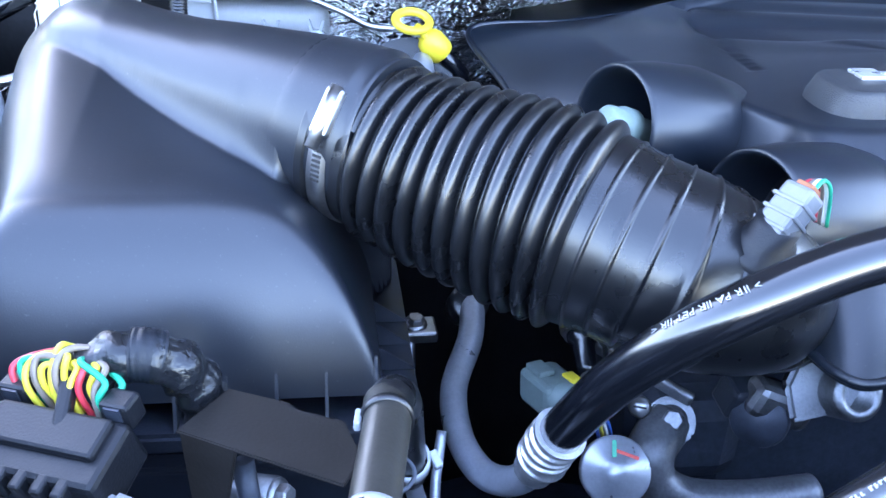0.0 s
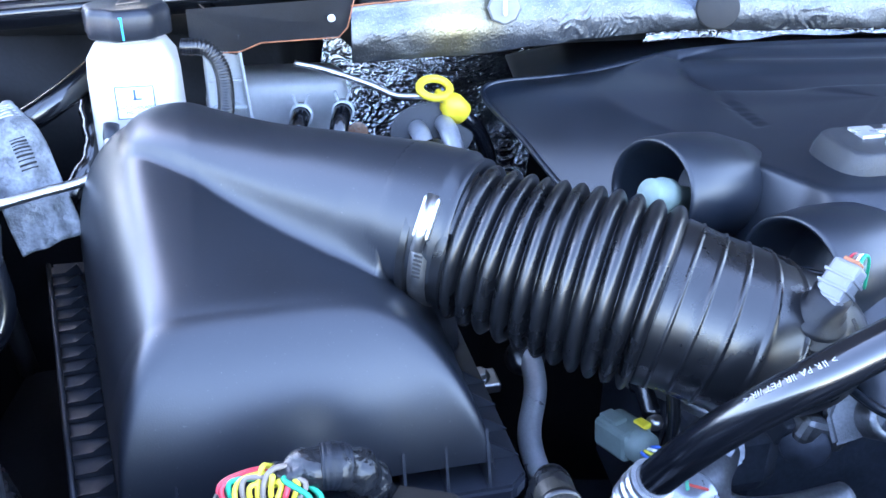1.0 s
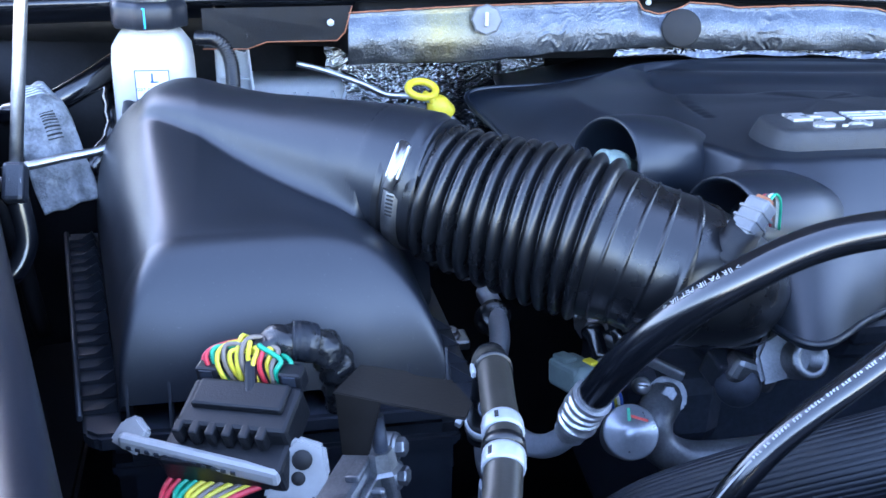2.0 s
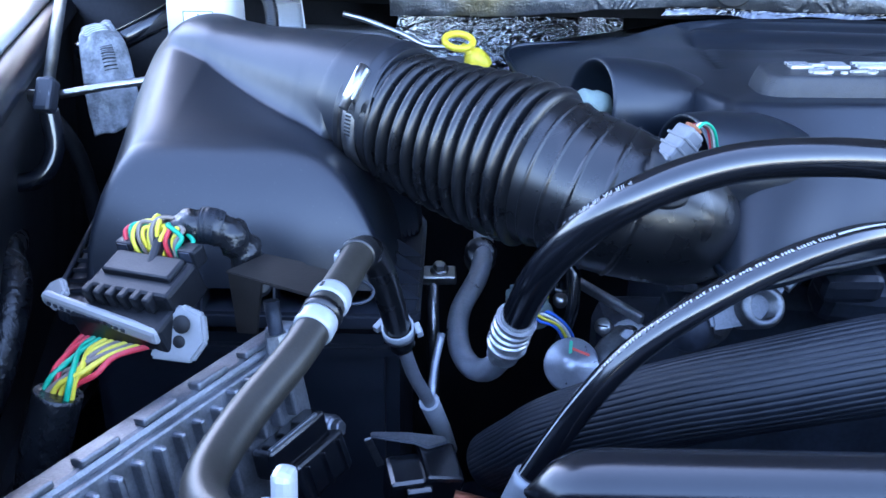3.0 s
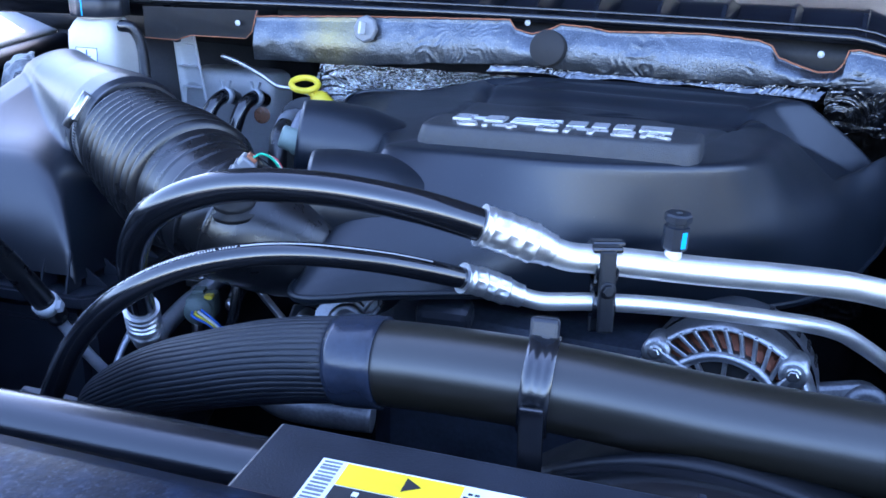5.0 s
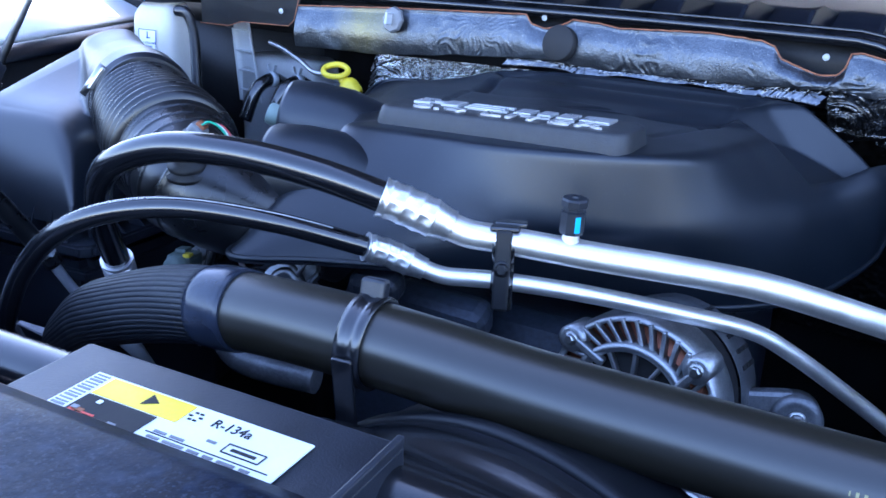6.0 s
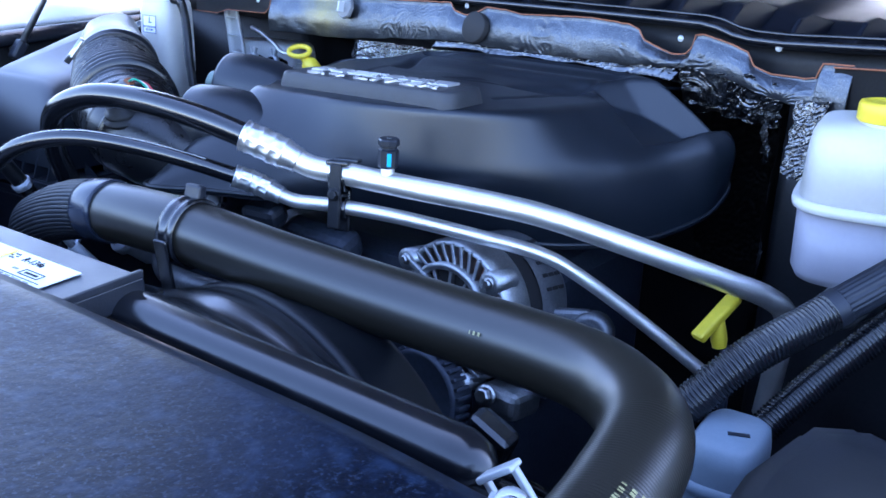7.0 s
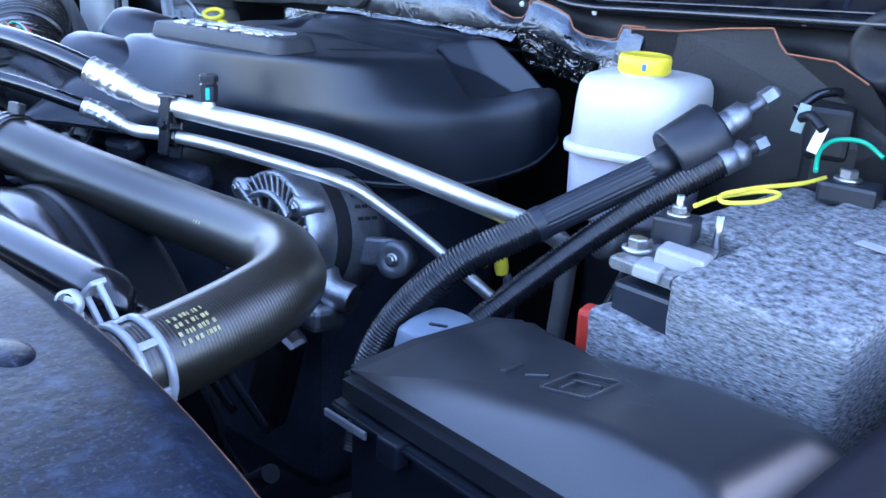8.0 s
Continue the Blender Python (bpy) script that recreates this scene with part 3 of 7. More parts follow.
ob, rim = pad("insulation_pad", pad_l, 0.014, M_black, "black insulation pad with a pale cut edge")
part("edge", tube([p - ob.location for p in rim[:6]], 0.0007, 6), M_orange, None).parent = ob
pad_r = [(0.86, 1.30), (0.862, 1.509), (0.936, 1.515), (1.000, 1.526), (1.062, 1.534), (1.073, 1.520), (1.083, 1.512), (1.139, 1.513), (1.178, 1.499), (1.21, 1.47), (1.22, 1.45), (1.22, 1.30), (0.9, 1.28)]
ob, rim = pad("insulation_pad", pad_r, 0.016, M_pad, "worn brown-grey insulation pad with a pale cut edge")
part("edge", tube([p - ob.location for p in rim[1:9]], 0.0010, 6), M_orange, None).parent = ob
for x, z in ((-0.081, 1.512), (0.299, 1.529), (0.652, 1.516), (0.785, 1.519), (1.086, 1.542)):
    single("rivet", lathe([(0, 0.002), (0.0035, 0.0015), (0.004, 0)], axis_pose((x, cowl_y(x) + (-0.024 if x < 0 else 0.0), z), (0, -1, 0)), 12), M_bracket,
           "small bright rivet in the black firewall edge", "rivet", "firewall rivets")

# ---- front panel over the radiator ----
EDGE = [(0.100, 0.110), (0.125, 0.126), (0.150, 0.137), (0.176, 0.146), (0.30, 0.166), (0.45, 0.186), (0.60, 0.208), (0.78, 0.233), (0.95, 0.250), (1.06, 0.254), (1.14, 0.250), (1.20, 0.244), (1.26, 0.234), (1.32, 0.212), (1.355, 0.17), (1.362, 0.10)]


def panel_z(x):
    """The panel's height along its edge: a rounded shoulder at the cooler's side."""
    return 1.403 - 7.0 * max(0.0, 0.178 - x) ** 2


edge3 = spline([(x, y, panel_z(x)) for x, y in EDGE], 6)


def panel_fn(u, v):
    s = u * (len(edge3) - 1)
    i = min(int(s), len(edge3) - 2)
    p = edge3[i].lerp(edge3[i + 1], s - i)
    d = v * 0.75
    drop = 0.004 * max(0, 1 - d / 0.01) + 0.6 * max(0, d - 0.42) ** 1.6
    wavy = 0.0016 * noise.noise(V(p.x * 7, d * 7, 4))
    return V(p.x + d * 0.1 * max(0.0, p.x - 0.6), p.y - d, p.z - drop + wavy)


front = thing("radiator_cover", (0.7, -0.1, 1.38), "dark grained plastic panel over the radiator, dusty", "panel")
part("panel", sheet(panel_fn, 120, 60, 0.004), M_paint, front)
# the orange-brown reflection along this edge is put into its colour
part("rolled_edge", tube([p + V(0, 0.001, -0.004) for p in edge3], 0.0030, 8), M_bronze, front)
part("push_pin", lathe([(0, 0.004), (0.010, 0.0036), (0.016, 0.0016), (0.018, -0.002)], pose(1.078, 0.208, 1.404) @ Matrix.Diagonal((1.3, 0.8, 1, 1)), 28), M_paint, front)
single("grille_front", sheet(lambda u, v: V(-0.4 + 1.8 * u, -0.5 - 0.05 * v, 1.33 - 0.9 * v), 20, 10, 0.02), M_body, "dark painted front of the truck", "grille", kind="structure")
single("radiator", block((1.45, 0.05, 0.72), pose(0.52, 0.14, 0.98, 0, 0, 8), 0.006), M_dark, "dark radiator core under the panel", "radiator")


# ---- fan shroud, its rail and the label plate ----
def bar_point(x):
    return V(x, 0.262 + 0.152 * (x - 0.6) - 0.037 * (x - 0.6) ** 2, 1.374 - 0.024 * max(0.0, x - 0.6))


shroud = thing("fan_shroud", (0.6, 0.3, 1.1), "glossy black plastic fan shroud with a rounded top rail", "shroud")
bar_path, _ = resample([bar_point(x) for x in np.linspace(0.180, 0.978, 46)], 0.012)
part("top_rail", tube(bar_path, lambda s: 0.0185 * min(1, (s * 30) ** 0.5, ((1 - s) * 40) ** 0.5) + 0.001, 20), M_rail, shroud)


FAN = V(0.68, 0.385, 1.155)


def shroud_fn(u, v):
    x = 0.20 + 0.80 * u
    b = bar_point(x)
    e = (x - FAN.x) / 0.203
    end = FAN.z + 0.203 * math.sqrt(1 - e * e) if abs(e) < 0.93 else 1.225
    s = v * v * (3 - 2 * v)
    bulge = 0.020 * math.sin(math.pi * v) * step_up(abs(x - FAN.x) - 0.10, 0.03)
    return V(x, b.y + 0.006 + v * (FAN.y - b.y - 0.006), b.z - 0.008 + (end - b.z + 0.008) * (0.35 * v + 0.65 * s) + bulge + 0.0035 * math.sin(v * 15 + x * 4) * math.sin(math.pi * v))


def step_up(a, w):
    return min(1.0, max(0.0, a / w))


part("shroud_body", sheet(shroud_fn, 120, 24, 0.004), M_shine, shroud)
am_fan = axis_pose(FAN, (0, 1, 0))
part("ring_lip", lathe([(0.200, -0.004), (0.203, -0.007), (0.206, -0.004), (0.206, 0.003), (0.199, 0.006), (0.197, 0.05), (0.19, 0.06)], am_fan, 120), M_conn, shroud, "round lip of the fan opening")
part("fan_hub", lathe([(0, -0.01), (0.06, -0.008), (0.075, 0.01), (0.075, 0.05)], am_fan, 40), M_black, shroud)
for k in range(9):
    part("fan_blade", block((0.055, 0.125, 0.004), am_fan @ pose(0, 0, 0.02, 0, 0, 40 * k) @ pose(0, 0.13, 0, 0, 28, 0), 0.001), M_black, shroud)
part("front_apron", sheet(lambda u, v: bar_point(0.2 + 0.8 * u) + V(0, -0.012 - 0.06 * v, -0.004 - 0.006 * v), 60, 6, 0.004), M_shine, shroud)
for k in range(5):
    x = 0.80 + 0.04 * k
    b = bar_point(x)
    part("shroud_rib", tube(spline([b + V(0, 0.02, -0.012), b + V(0.012, 0.06, -0.045), b + V(0.03, 0.10, -0.12)], 8), 0.0035, 8), M_shine, shroud)
base_m = pose(0.581, 0.217, 1.3985, 2.0, 0, 8.5)
plate_m = pose(0.598, 0.2125, 1.3985, 2.0, 0, 8.5) @ Matrix.Diagonal((0.90, 1, 1, 1))
plate = thing("label_plate", (0.585, 0.221, 1.38), "black plate on the shroud with a white and yellow warning label", "label plate")
part("base", block((0.212, 0.098, 0.02), base_m @ pose(0, 0.004, -0.0105), 0.002), M_black, plate)
part("ridge", block((0.004, 0.098, 0.006), base_m @ pose(0.104, 0.004, 0.001), 0.001), M_black, plate)
lab = part("label_sheet", block((0.158, 0.07, 0.0008), plate_m @ pose(-0.018, 0.0, 0.0006), 0), M_label, plate, "white sticker with a yellow band")


def ink(x0, y0, x1, y1, mat, name="printed_bar", m=plate_m, z=0.0013, parent=lab, shift=(-0.018, 0.0)):
    part(name, block((x1 - x0, y1 - y0, 0.0004), m @ pose((x0 + x1) / 2 + shift[0], (y0 + y1) / 2 + shift[1], z), 0), mat, parent)


ink(-0.064, 0.017, 0.000, 0.0335, M_labyel, "yellow_band")
ink(-0.064, -0.034, -0.012, 0.016, M_ink_shade, "picture_field")
ink(-0.060, -0.031, -0.036, -0.022, M_labyel, "yellow_mark", z=0.0017)
ink(-0.060, -0.031, -0.054, -0.012, M_labyel, "yellow_mark", z=0.0019)
rnd = random.Random(4)
for k in range(16):
    a, b = rnd.uniform(-0.062, -0.024), rnd.uniform(-0.018, 0.012)
    ink(a, b, a + rnd.uniform(0.003, 0.010), b + rnd.uniform(0.001, 0.004), rnd.choice((M_red, M_orange, M_label, M_grey, M_label)), "picture_mark", z=0.0017 + 0.0001 * k)
for k in range(24):
    ink(-0.077, -0.0325 + 0.0028 * k, -0.067, -0.0325 + 0.0028 * k + 0.0010 + 0.0006 * (k % 3 == 0), M_grey, "code_bar")
tx = letters("R-134a", 0.0095, 0.0002)
tx.transform(plate_m @ pose(0.014, 0.026, 0.0013))
part("print", tx, M_ink_shade, lab)
for k in range(6):
    a = radians(60 * k)
    ink(0.006 + 0.0035 * math.cos(a) - 0.0012, 0.026 + 0.0035 * math.sin(a) - 0.0006, 0.006 + 0.0035 * math.cos(a) + 0.0012, 0.026 + 0.0035 * math.sin(a) + 0.0006, M_ink_shade, "round_mark")
for a in ((0.040, 0.0085, 0.064, 0.0092), (0.040, 0.0155, 0.064, 0.0162), (0.0395, 0.0088, 0.0402, 0.016), (0.0638, 0.0088, 0.0645, 0.016), (0.044, 0.0113, 0.060, 0.0133)):
    ink(*a, M_ink_shade, "box_line")
for k, y in enumerate((0.012, 0.006, 0.001, -0.006, -0.011, -0.018, -0.024)):
    x_ = -0.004
    while x_ < 0.066:
        w_ = rnd.uniform(0.006, 0.014)
        if rnd.random() < 0.75 and not (k < 2 and x_ > 0.03):
            ink(x_, y, min(0.074, x_ + w_), y + 0.0018, M_grey)
        x_ += w_ + 0.003
for y in (0.0045, -0.0085, -0.0205):
    ink(-0.008, y, 0.074, y + 0.0005, M_ink_shade, "rule")
part("warning_triangle", lathe([(0, 0.0005), (0.006, 0.0005), (0.006, 0)], plate_m @ pose(-0.045, 0.026, 0.0013), 3, smooth=False), M_ink_shade, lab)


# ---- air box ----
AB = Matrix.Translation((0.075, 0.520, 0.0)) @ pose(0, 0, 0, 0, 0, 10)
DUCT_A, DUCT_B = V(-0.236, 0.258, 1.446), V(-0.062, 0.128, 1.435)


def ridge_top(x, y, a, b, r0, r1):
    """Height of the upper side of a lying round bar from a to b, falling away beside it; and the place along it."""
    d = b - a
    s = ((x - a.x) * d.x + (y - a.y) * d.y) / (d.x ** 2 + d.y ** 2)
    w = min(1.0, max(0.0, s))
    c, r = a + d * w, r0 + (r1 - r0) * w
    q = math.hypot(x - c.x, y - c.y)
    return (c.z + math.sqrt(r * r - q * q) if q < r else c.z - 6 * (q - r)), s


def shoulder(d, r, high, p=2.3):
    """The height of a rounded edge at the distance d inside the wall's foot."""
    e = min(1.0, max(0.0, 1.0 - d / r))
    return 1.290 + high * max(0.0, 1 - e ** p) ** (1 / p) + 0.6 * min(0.0, d)


def box_height(x, y):
    """The lid's height in the box's own x and y: a flat top with broad rounded edges at the side and front, and the duct along the rear."""
    rise = 0.25 * max(0.0, y - 0.05) * min(1.0, max(0.0, (-0.07 - x) / 0.15))
    z = smin(1.424 + 0.02 * max(0.0, y - 0.05) + rise, shoulder(x + 0.279 + 0.17 * y, 0.098, 0.142 + rise, 2.4), 0.012)
    z = smin(z, shoulder(y + 0.012, 0.092, 0.142 + rise, 1.8), 0.016)
    z = smin(z, 1.285 + (0.146 + rise) * math.sqrt(max(0.0, 1 - max(0.0, (x + 0.150) / 0.118) ** 2)) if x < -0.032 else 1.285, 0.02)
    z = smin(z, 1.30 + 2.2 * (0.37 - y), 0.05)
    z = smin(z, 1.30 + 2.2 * (0.27 - y - 0.9 * (x + 0.1)), 0.05)
    up, s = ridge_top(x, y, DUCT_A, DUCT_B, 0.038, 0.057)
    if s > 1.0:
        up -= 9 * (s - 1.0) * (DUCT_B - DUCT_A).length
    z = -smin(-z, -up, 0.001 + 0.050 * min(1.0, max(0.0, (1.03 - s) * 5)))
    z = smin(z, shoulder(x + 0.280 + 0.17 * y, 0.125, 0.206, 2.5) + 0.3 * max(0.0, x + 0.15), 0.02)
    return max(1.296, z)


def lid_fn(u, v):
    x, y = -0.375 + 0.39 * u, -0.01 + 0.40 * v
    return AB @ V(x, y, box_height(x, y))


def lid_keep(u, v):
    x, y = -0.375 + 0.39 * u, -0.01 + 0.40 * v
    return box_height(x, y) > 1.2965


air_box = thing("air_box", tuple(AB @ V(-0.15, 0.15, 1.05)), "large black plastic air filter box with a rounded lid", "air box")
part("lid", sheet(lid_fn, 210, 210, 0, lid_keep), M_box, air_box)
duct_path = [AB @ DUCT_A.lerp(DUCT_B, s) for s in np.linspace(0.93, 1.225, 18)]
part("outlet", tube(duct_path, lambda s: min(0.0574, 0.0550 + 0.011 * s) if s < 0.83 else 0.0540, 48), M_box, air_box)
flange = [(-0.376, 0.385), (-0.303, -0.012), (-0.293, -0.02), (-0.022, -0.02), (-0.010, -0.008), (-0.010, 0.20), (-0.06, 0.385)]
part("flange", slab(flange, 0.014, AB @ pose(0, 0, 1.2965), 0.003), M_black, air_box)
lower = [(-0.33, 0.37), (-0.285, -0.004), (-0.028, -0.004), (-0.024, 0.19), (-0.07, 0.37)]
part("lower_box", slab(lower, 0.26, AB @ pose(0, 0, 1.283), 0.012), M_black, air_box)
part("lower_band", slab([(x * 1.02 + 0.003, y * 1.03 - 0.004) for x, y in lower], 0.012, AB @ pose(0, 0, 1.262), 0.003), M_black, air_box)
for k in range(9):
    x = -0.270 + 0.029 * k
    tip = box_height(x, 0.016)
    part("rib", slab([(-0.012, 0), (0.012, 0), (0.012, 0.006), (0.002, min(0.04, tip - 1.29))], 0.002, AB @ pose(x, -0.006, 1.297) @ pose(0, 0, 0, 90, 0, 90), 0), M_black, air_box)
for k in range(17):
    y = 0.010 + 0.0215 * k
    part("rib", slab([(-0.011, 0), (0.020, 0), (0.016, 0.012), (0.004, 0.004), (-0.011, 0.003)], 0.0018, AB @ pose(-0.294 - 0.19 * y, y, 1.297) @ pose(0, 0, 0, 90, 0, 0), 0), M_black, air_box)
part("flange_wall", tube([AB @ V(-0.3065 - 0.184 * y, y, 1.300) for y in (0.0, 0.1, 0.2, 0.3, 0.375)], 0.0024, 8), M_black, air_box)
for k in range(4):
    y = 0.01 + 0.03 * k
    part("rib", slab([(-0.012, 0.02), (-0.010, 0), (0.016, 0)], 0.002, AB @ pose(-0.026, y, 1.297) @ pose(0, 0, 0, 90, 0, 0), 0), M_black, air_box)

# ---- intake boot ----
BOOT = spline([(-0.002, 0.6265, 1.4315), (0.03, 0.613, 1.4265), (0.073, 0.594, 1.418), (0.148, 0.562, 1.4075), (0.213, 0.537, 1.3915), (0.256, 0.548, 1.374), (0.286, 0.590, 1.352)], 70)
boot_path, BOOT_LEN = resample(BOOT, 0.0006)
CORR_A, CORR_B = 0.042 / BOOT_LEN, 0.176 / BOOT_LEN


def boot_r(s):
    d = s * BOOT_LEN
    if d < 0.034:
        return 0.0525 + 0.0025 * (abs(d - 0.004) < 0.003) + 0.002 * max(0, (d - 0.024) / 0.01)
    if d < 0.178:
        e = (d - 0.034) / 0.144
        base = 0.0580 + 0.0090 * min(1, e * 1.4)
        return base - 0.0115 * (1 - abs(math.cos(math.pi * (e * 11 + 0.5))) ** 0.55)
    e = min(1, (d - 0.178) / 0.02)
    r = 0.0605 - 0.0025 * e - 0.016 * max(0, (d - 0.235)) / 0.1
    for c in (0.188, 0.203, 0.218, 0.233, 0.248):
        r += 0.0013 * math.exp(-((d - c) / 0.0011) ** 4)
    return r


boot = thing("intake_boot", (0.13, 0.57, 1.33), "black rubber intake hose with deep corrugations and a ringed elbow", "intake hose")
part("bellows", tube(boot_path, boot_r, 56), M_rubber, boot)
cm = along(boot_path, 0.017 / BOOT_LEN)
clamp = part("hose_clamp", lathe([(0.0532, -0.0065), (0.0545, -0.0065), (0.0545, 0.0065), (0.0532, 0.0065)], cm, 64), M_steel, boot, "bright steel worm-drive clamp")
hm = cm @ pose(0, 0, 0, 0, 0, 54) @ pose(-0.0, 0.0575, 0)
part("screw_housing", block((0.030, 0.007, 0.012), hm @ pose(0, 0, 0), 0.0018), M_steel, clamp)
part("screw", tube([hm @ V(-0.024, 0.002, 0), hm @ V(0.016, 0.002, 0)], 0.0042, 10), M_steel, clamp)
for k in range(9):
    a = 68 + 3.4 * k
    part("thread_slot", block((0.0016, 0.0006, 0.006), cm @ pose(0, 0, 0, 0, 0, a + 4) @ pose(0, 0.0547, 0), 0), M_ink_shade, clamp)
part("tail_clamp", lathe([(0.0495, -0.006), (0.051, -0.006), (0.051, 0.006), (0.0495, 0.006)], along(boot_path, 0.965), 48), M_black, boot)

# air temperature sensor on the elbow
sb, sw = V(0.243, 0.506, 1.415), V(0.16, -0.30, 1.0)
sm = axis_pose(sb, sw)
sensor = thing("air_sensor", tuple(sb), "black air temperature sensor with a grey plug on the hose", "sensor")
part("boss", lathe([(0.023, -0.034), (0.0205, -0.016), (0.0200, -0.004), (0.0225, -0.003), (0.0225, 0.001), (0.0185, 0.002), (0.0185, 0.007), (0, 0.007)], sm, 32), M_conn, sensor)
part("body", lathe([(0.019, 0.005), (0.019, 0.010), (0.015, 0.011), (0.015, 0.018), (0.0125, 0.019), (0.0125, 0.030), (0, 0.030)], sm, 24), M_conn, sensor)
plug_m = axis_pose(sb + sw.normalized() * 0.026, V(0.5, 0.3, 0.65))
plug = part("plug", block((0.019, 0.015, 0.030), plug_m @ pose(0, 0, 0.010), 0.0025), M_grey, sensor, "light grey plastic plug")
part("latch", block((0.010, 0.004, 0.020), plug_m @ pose(0, -0.010, 0.012), 0.001), M_grey, plug)
part("latch_slot", block((0.005, 0.001, 0.010), plug_m @ pose(0, -0.0122, 0.012), 0), M_ink_shade, plug)
part("seal_ring", block((0.011, 0.009, 0.004), plug_m @ pose(0, 0, 0.026), 0.001), M_orange, plug)
for k in range(3):
    part("plug_rib", block((0.021, 0.017, 0.0022), plug_m @ pose(0, 0, -0.001 + 0.008 * k), 0.0006), M_grey, plug)
for k, mm in enumerate((M_w_green, M_label, M_w_brown, M_w_red)):
    a = plug_m @ V(-0.004 + 0.0027 * k, 0, 0.027)
    part("wire", tube(spline([a, a + V(0.006, 0.006, 0.003 - 0.001 * k), a + V(0.014, 0.014, -0.006), a + V(0.020, 0.022, -0.03)], 8), 0.0011, 8), mm, plug)

# throttle body under the elbow
tb = thing("throttle_body", (0.33, 0.56, 1.25), "cast aluminium throttle body with a round port", "throttle body")
tbm = axis_pose((0.291, 0.602, 1.347), (0.4, 0.8, -0.42))
part("barrel", lathe([(0.040, -0.01), (0.044, -0.008), (0.044, 0.05), (0.036, 0.05)], tbm, 40), M_dark, tb)
part("clamp_band", lathe([(0.0505, -0.012), (0.0515, -0.012), (0.0515, 0.0), (0.0505, 0.0)], tbm, 48), M_dark, tb)
pm = axis_pose((0.333, 0.535, 1.315), (0.2, -0.8, 0.45))
part("port", lathe([(0.0175, -0.04), (0.0175, 0.0), (0.0145, 0.002), (0.0105, 0.002), (0.0100, -0.016), (0, -0.016)], pm, 28), M_ecm, tb)
part("port_arm", slab([(-0.030, -0.024), (0.010, -0.016), (0.030, 0.016), (0.026, 0.030), (-0.020, 0.026), (-0.034, 0.0)], 0.012, axis_pose((0.326, 0.548, 1.312), (0.1, -0.8, 0.45)), 0.003), M_ecm, tb)
part("port_rib", tube([(0.338, 0.536, 1.342), (0.350, 0.538, 1.330), (0.358, 0.540, 1.344)], 0.003, 8), M_ecm, tb)
part("port_foot", block((0.045, 0.022, 0.024), pose(0.293, 0.552, 1.293, 0, 22, 8), 0.006), M_ecm, tb)
part("motor_housing", lathe([(0, 0.028), (0.017, 0.026), (0.019, 0.02), (0.019, -0.02), (0, -0.02)], axis_pose((0.290, 0.563, 1.278), (-0.3, -0.6, 0.2)), 24), M_dark, tb)
part("motor_plug", block((0.026, 0.022, 0.026), pose(0.272, 0.562, 1.292, 20, 0, 20), 0.003), M_black, tb)
bolt(V(0.322, 0.55, 1.348), (0.2, -0.6, 0.6), 0.005, tb)

# ---- engine cover ----
# round the cover: the lip's edge, the fold half-way up and the crease where the top begins
COVER = [
    ((0.305, 0.495, 1.351), None, (0.322, 0.640, 1.450)),
    ((0.377, 0.540, 1.349), (0.400, 0.602, 1.402), (0.400, 0.645, 1.452)),
    ((0.450, 0.605, 1.340), (0.503, 0.643, 1.392), (0.494, 0.652, 1.454)),
    ((0.585, 0.735, 1.308), (0.595, 0.690, 1.387), (0.594, 0.694, 1.456)),
    ((0.660, 0.800, 1.300), (0.655, 0.757, 1.385), (0.634, 0.765, 1.454)),
    ((0.712, 0.880, 1.300), (0.693, 0.850, 1.386), (0.638, 0.850, 1.450)),
    ((0.738, 0.950, 1.310), (0.718, 0.930, 1.392), (0.645, 0.930, 1.447)),
    ((0.752, 1.000, 1.330), (0.753, 0.990, 1.398), (0.700, 0.980, 1.450)),
    ((0.738, 1.035, 1.360), (0.748, 1.028, 1.408), (0.705, 1.008, 1.454)),
    ((0.630, 1.040, 1.400), None, (0.630, 1.006, 1.470)),
    ((0.420, 1.035, 1.420), None, (0.430, 0.995, 1.473)),
    ((0.270, 1.010, 1.432), None, (0.290, 0.985, 1.466)),
    ((0.150, 0.995, 1.432), None, (0.220, 0.955, 1.450)),
    ((0.077, 0.978, 1.424), None, (0.190, 0.900, 1.446)),
    ((0.108, 0.885, 1.402), None, (0.206, 0.835, 1.443)),
    ((0.150, 0.800, 1.372), None, (0.240, 0.765, 1.445)),
    ((0.215, 0.730, 1.355), None, (0.275, 0.705, 1.446)),
    ((0.268, 0.630, 1.350), None, (0.300, 0.668, 1.446)),
]
LIP, FOLD, CREASE = zip(*COVER)
MIDDLE = V(0.44, 0.83, 1.460)


def loop(points, n=16):
    """A closed smooth curve through the points."""
    k = len(points)
    p = [points[-2], points[-1], *points, points[0], points[1]]
    full = spline(p, n)
    return full[2 * n:2 * n + k * n]


def rounded(points, radii, n):
    """A line through corners, each rounded off by its radius; n points a piece."""
    out = [points[0]]
    for a, c, b, r in zip(points, points[1:], points[2:], radii):
        p, q = c + (a - c).normalized() * min(r, (a - c).length * 0.45), c + (b - c).normalized() * min(r, (b - c).length * 0.45)
        s = out[-1]
        out += [s.lerp(p, k / n) for k in range(1, n + 1)]
        out += [p.lerp(c, k / 5).lerp(c.lerp(q, k / 5), k / 5) for k in range(1, 6)]
    s = out[-1]
    return out + [s.lerp(points[-1], k / 44) for k in range(1, 45)]


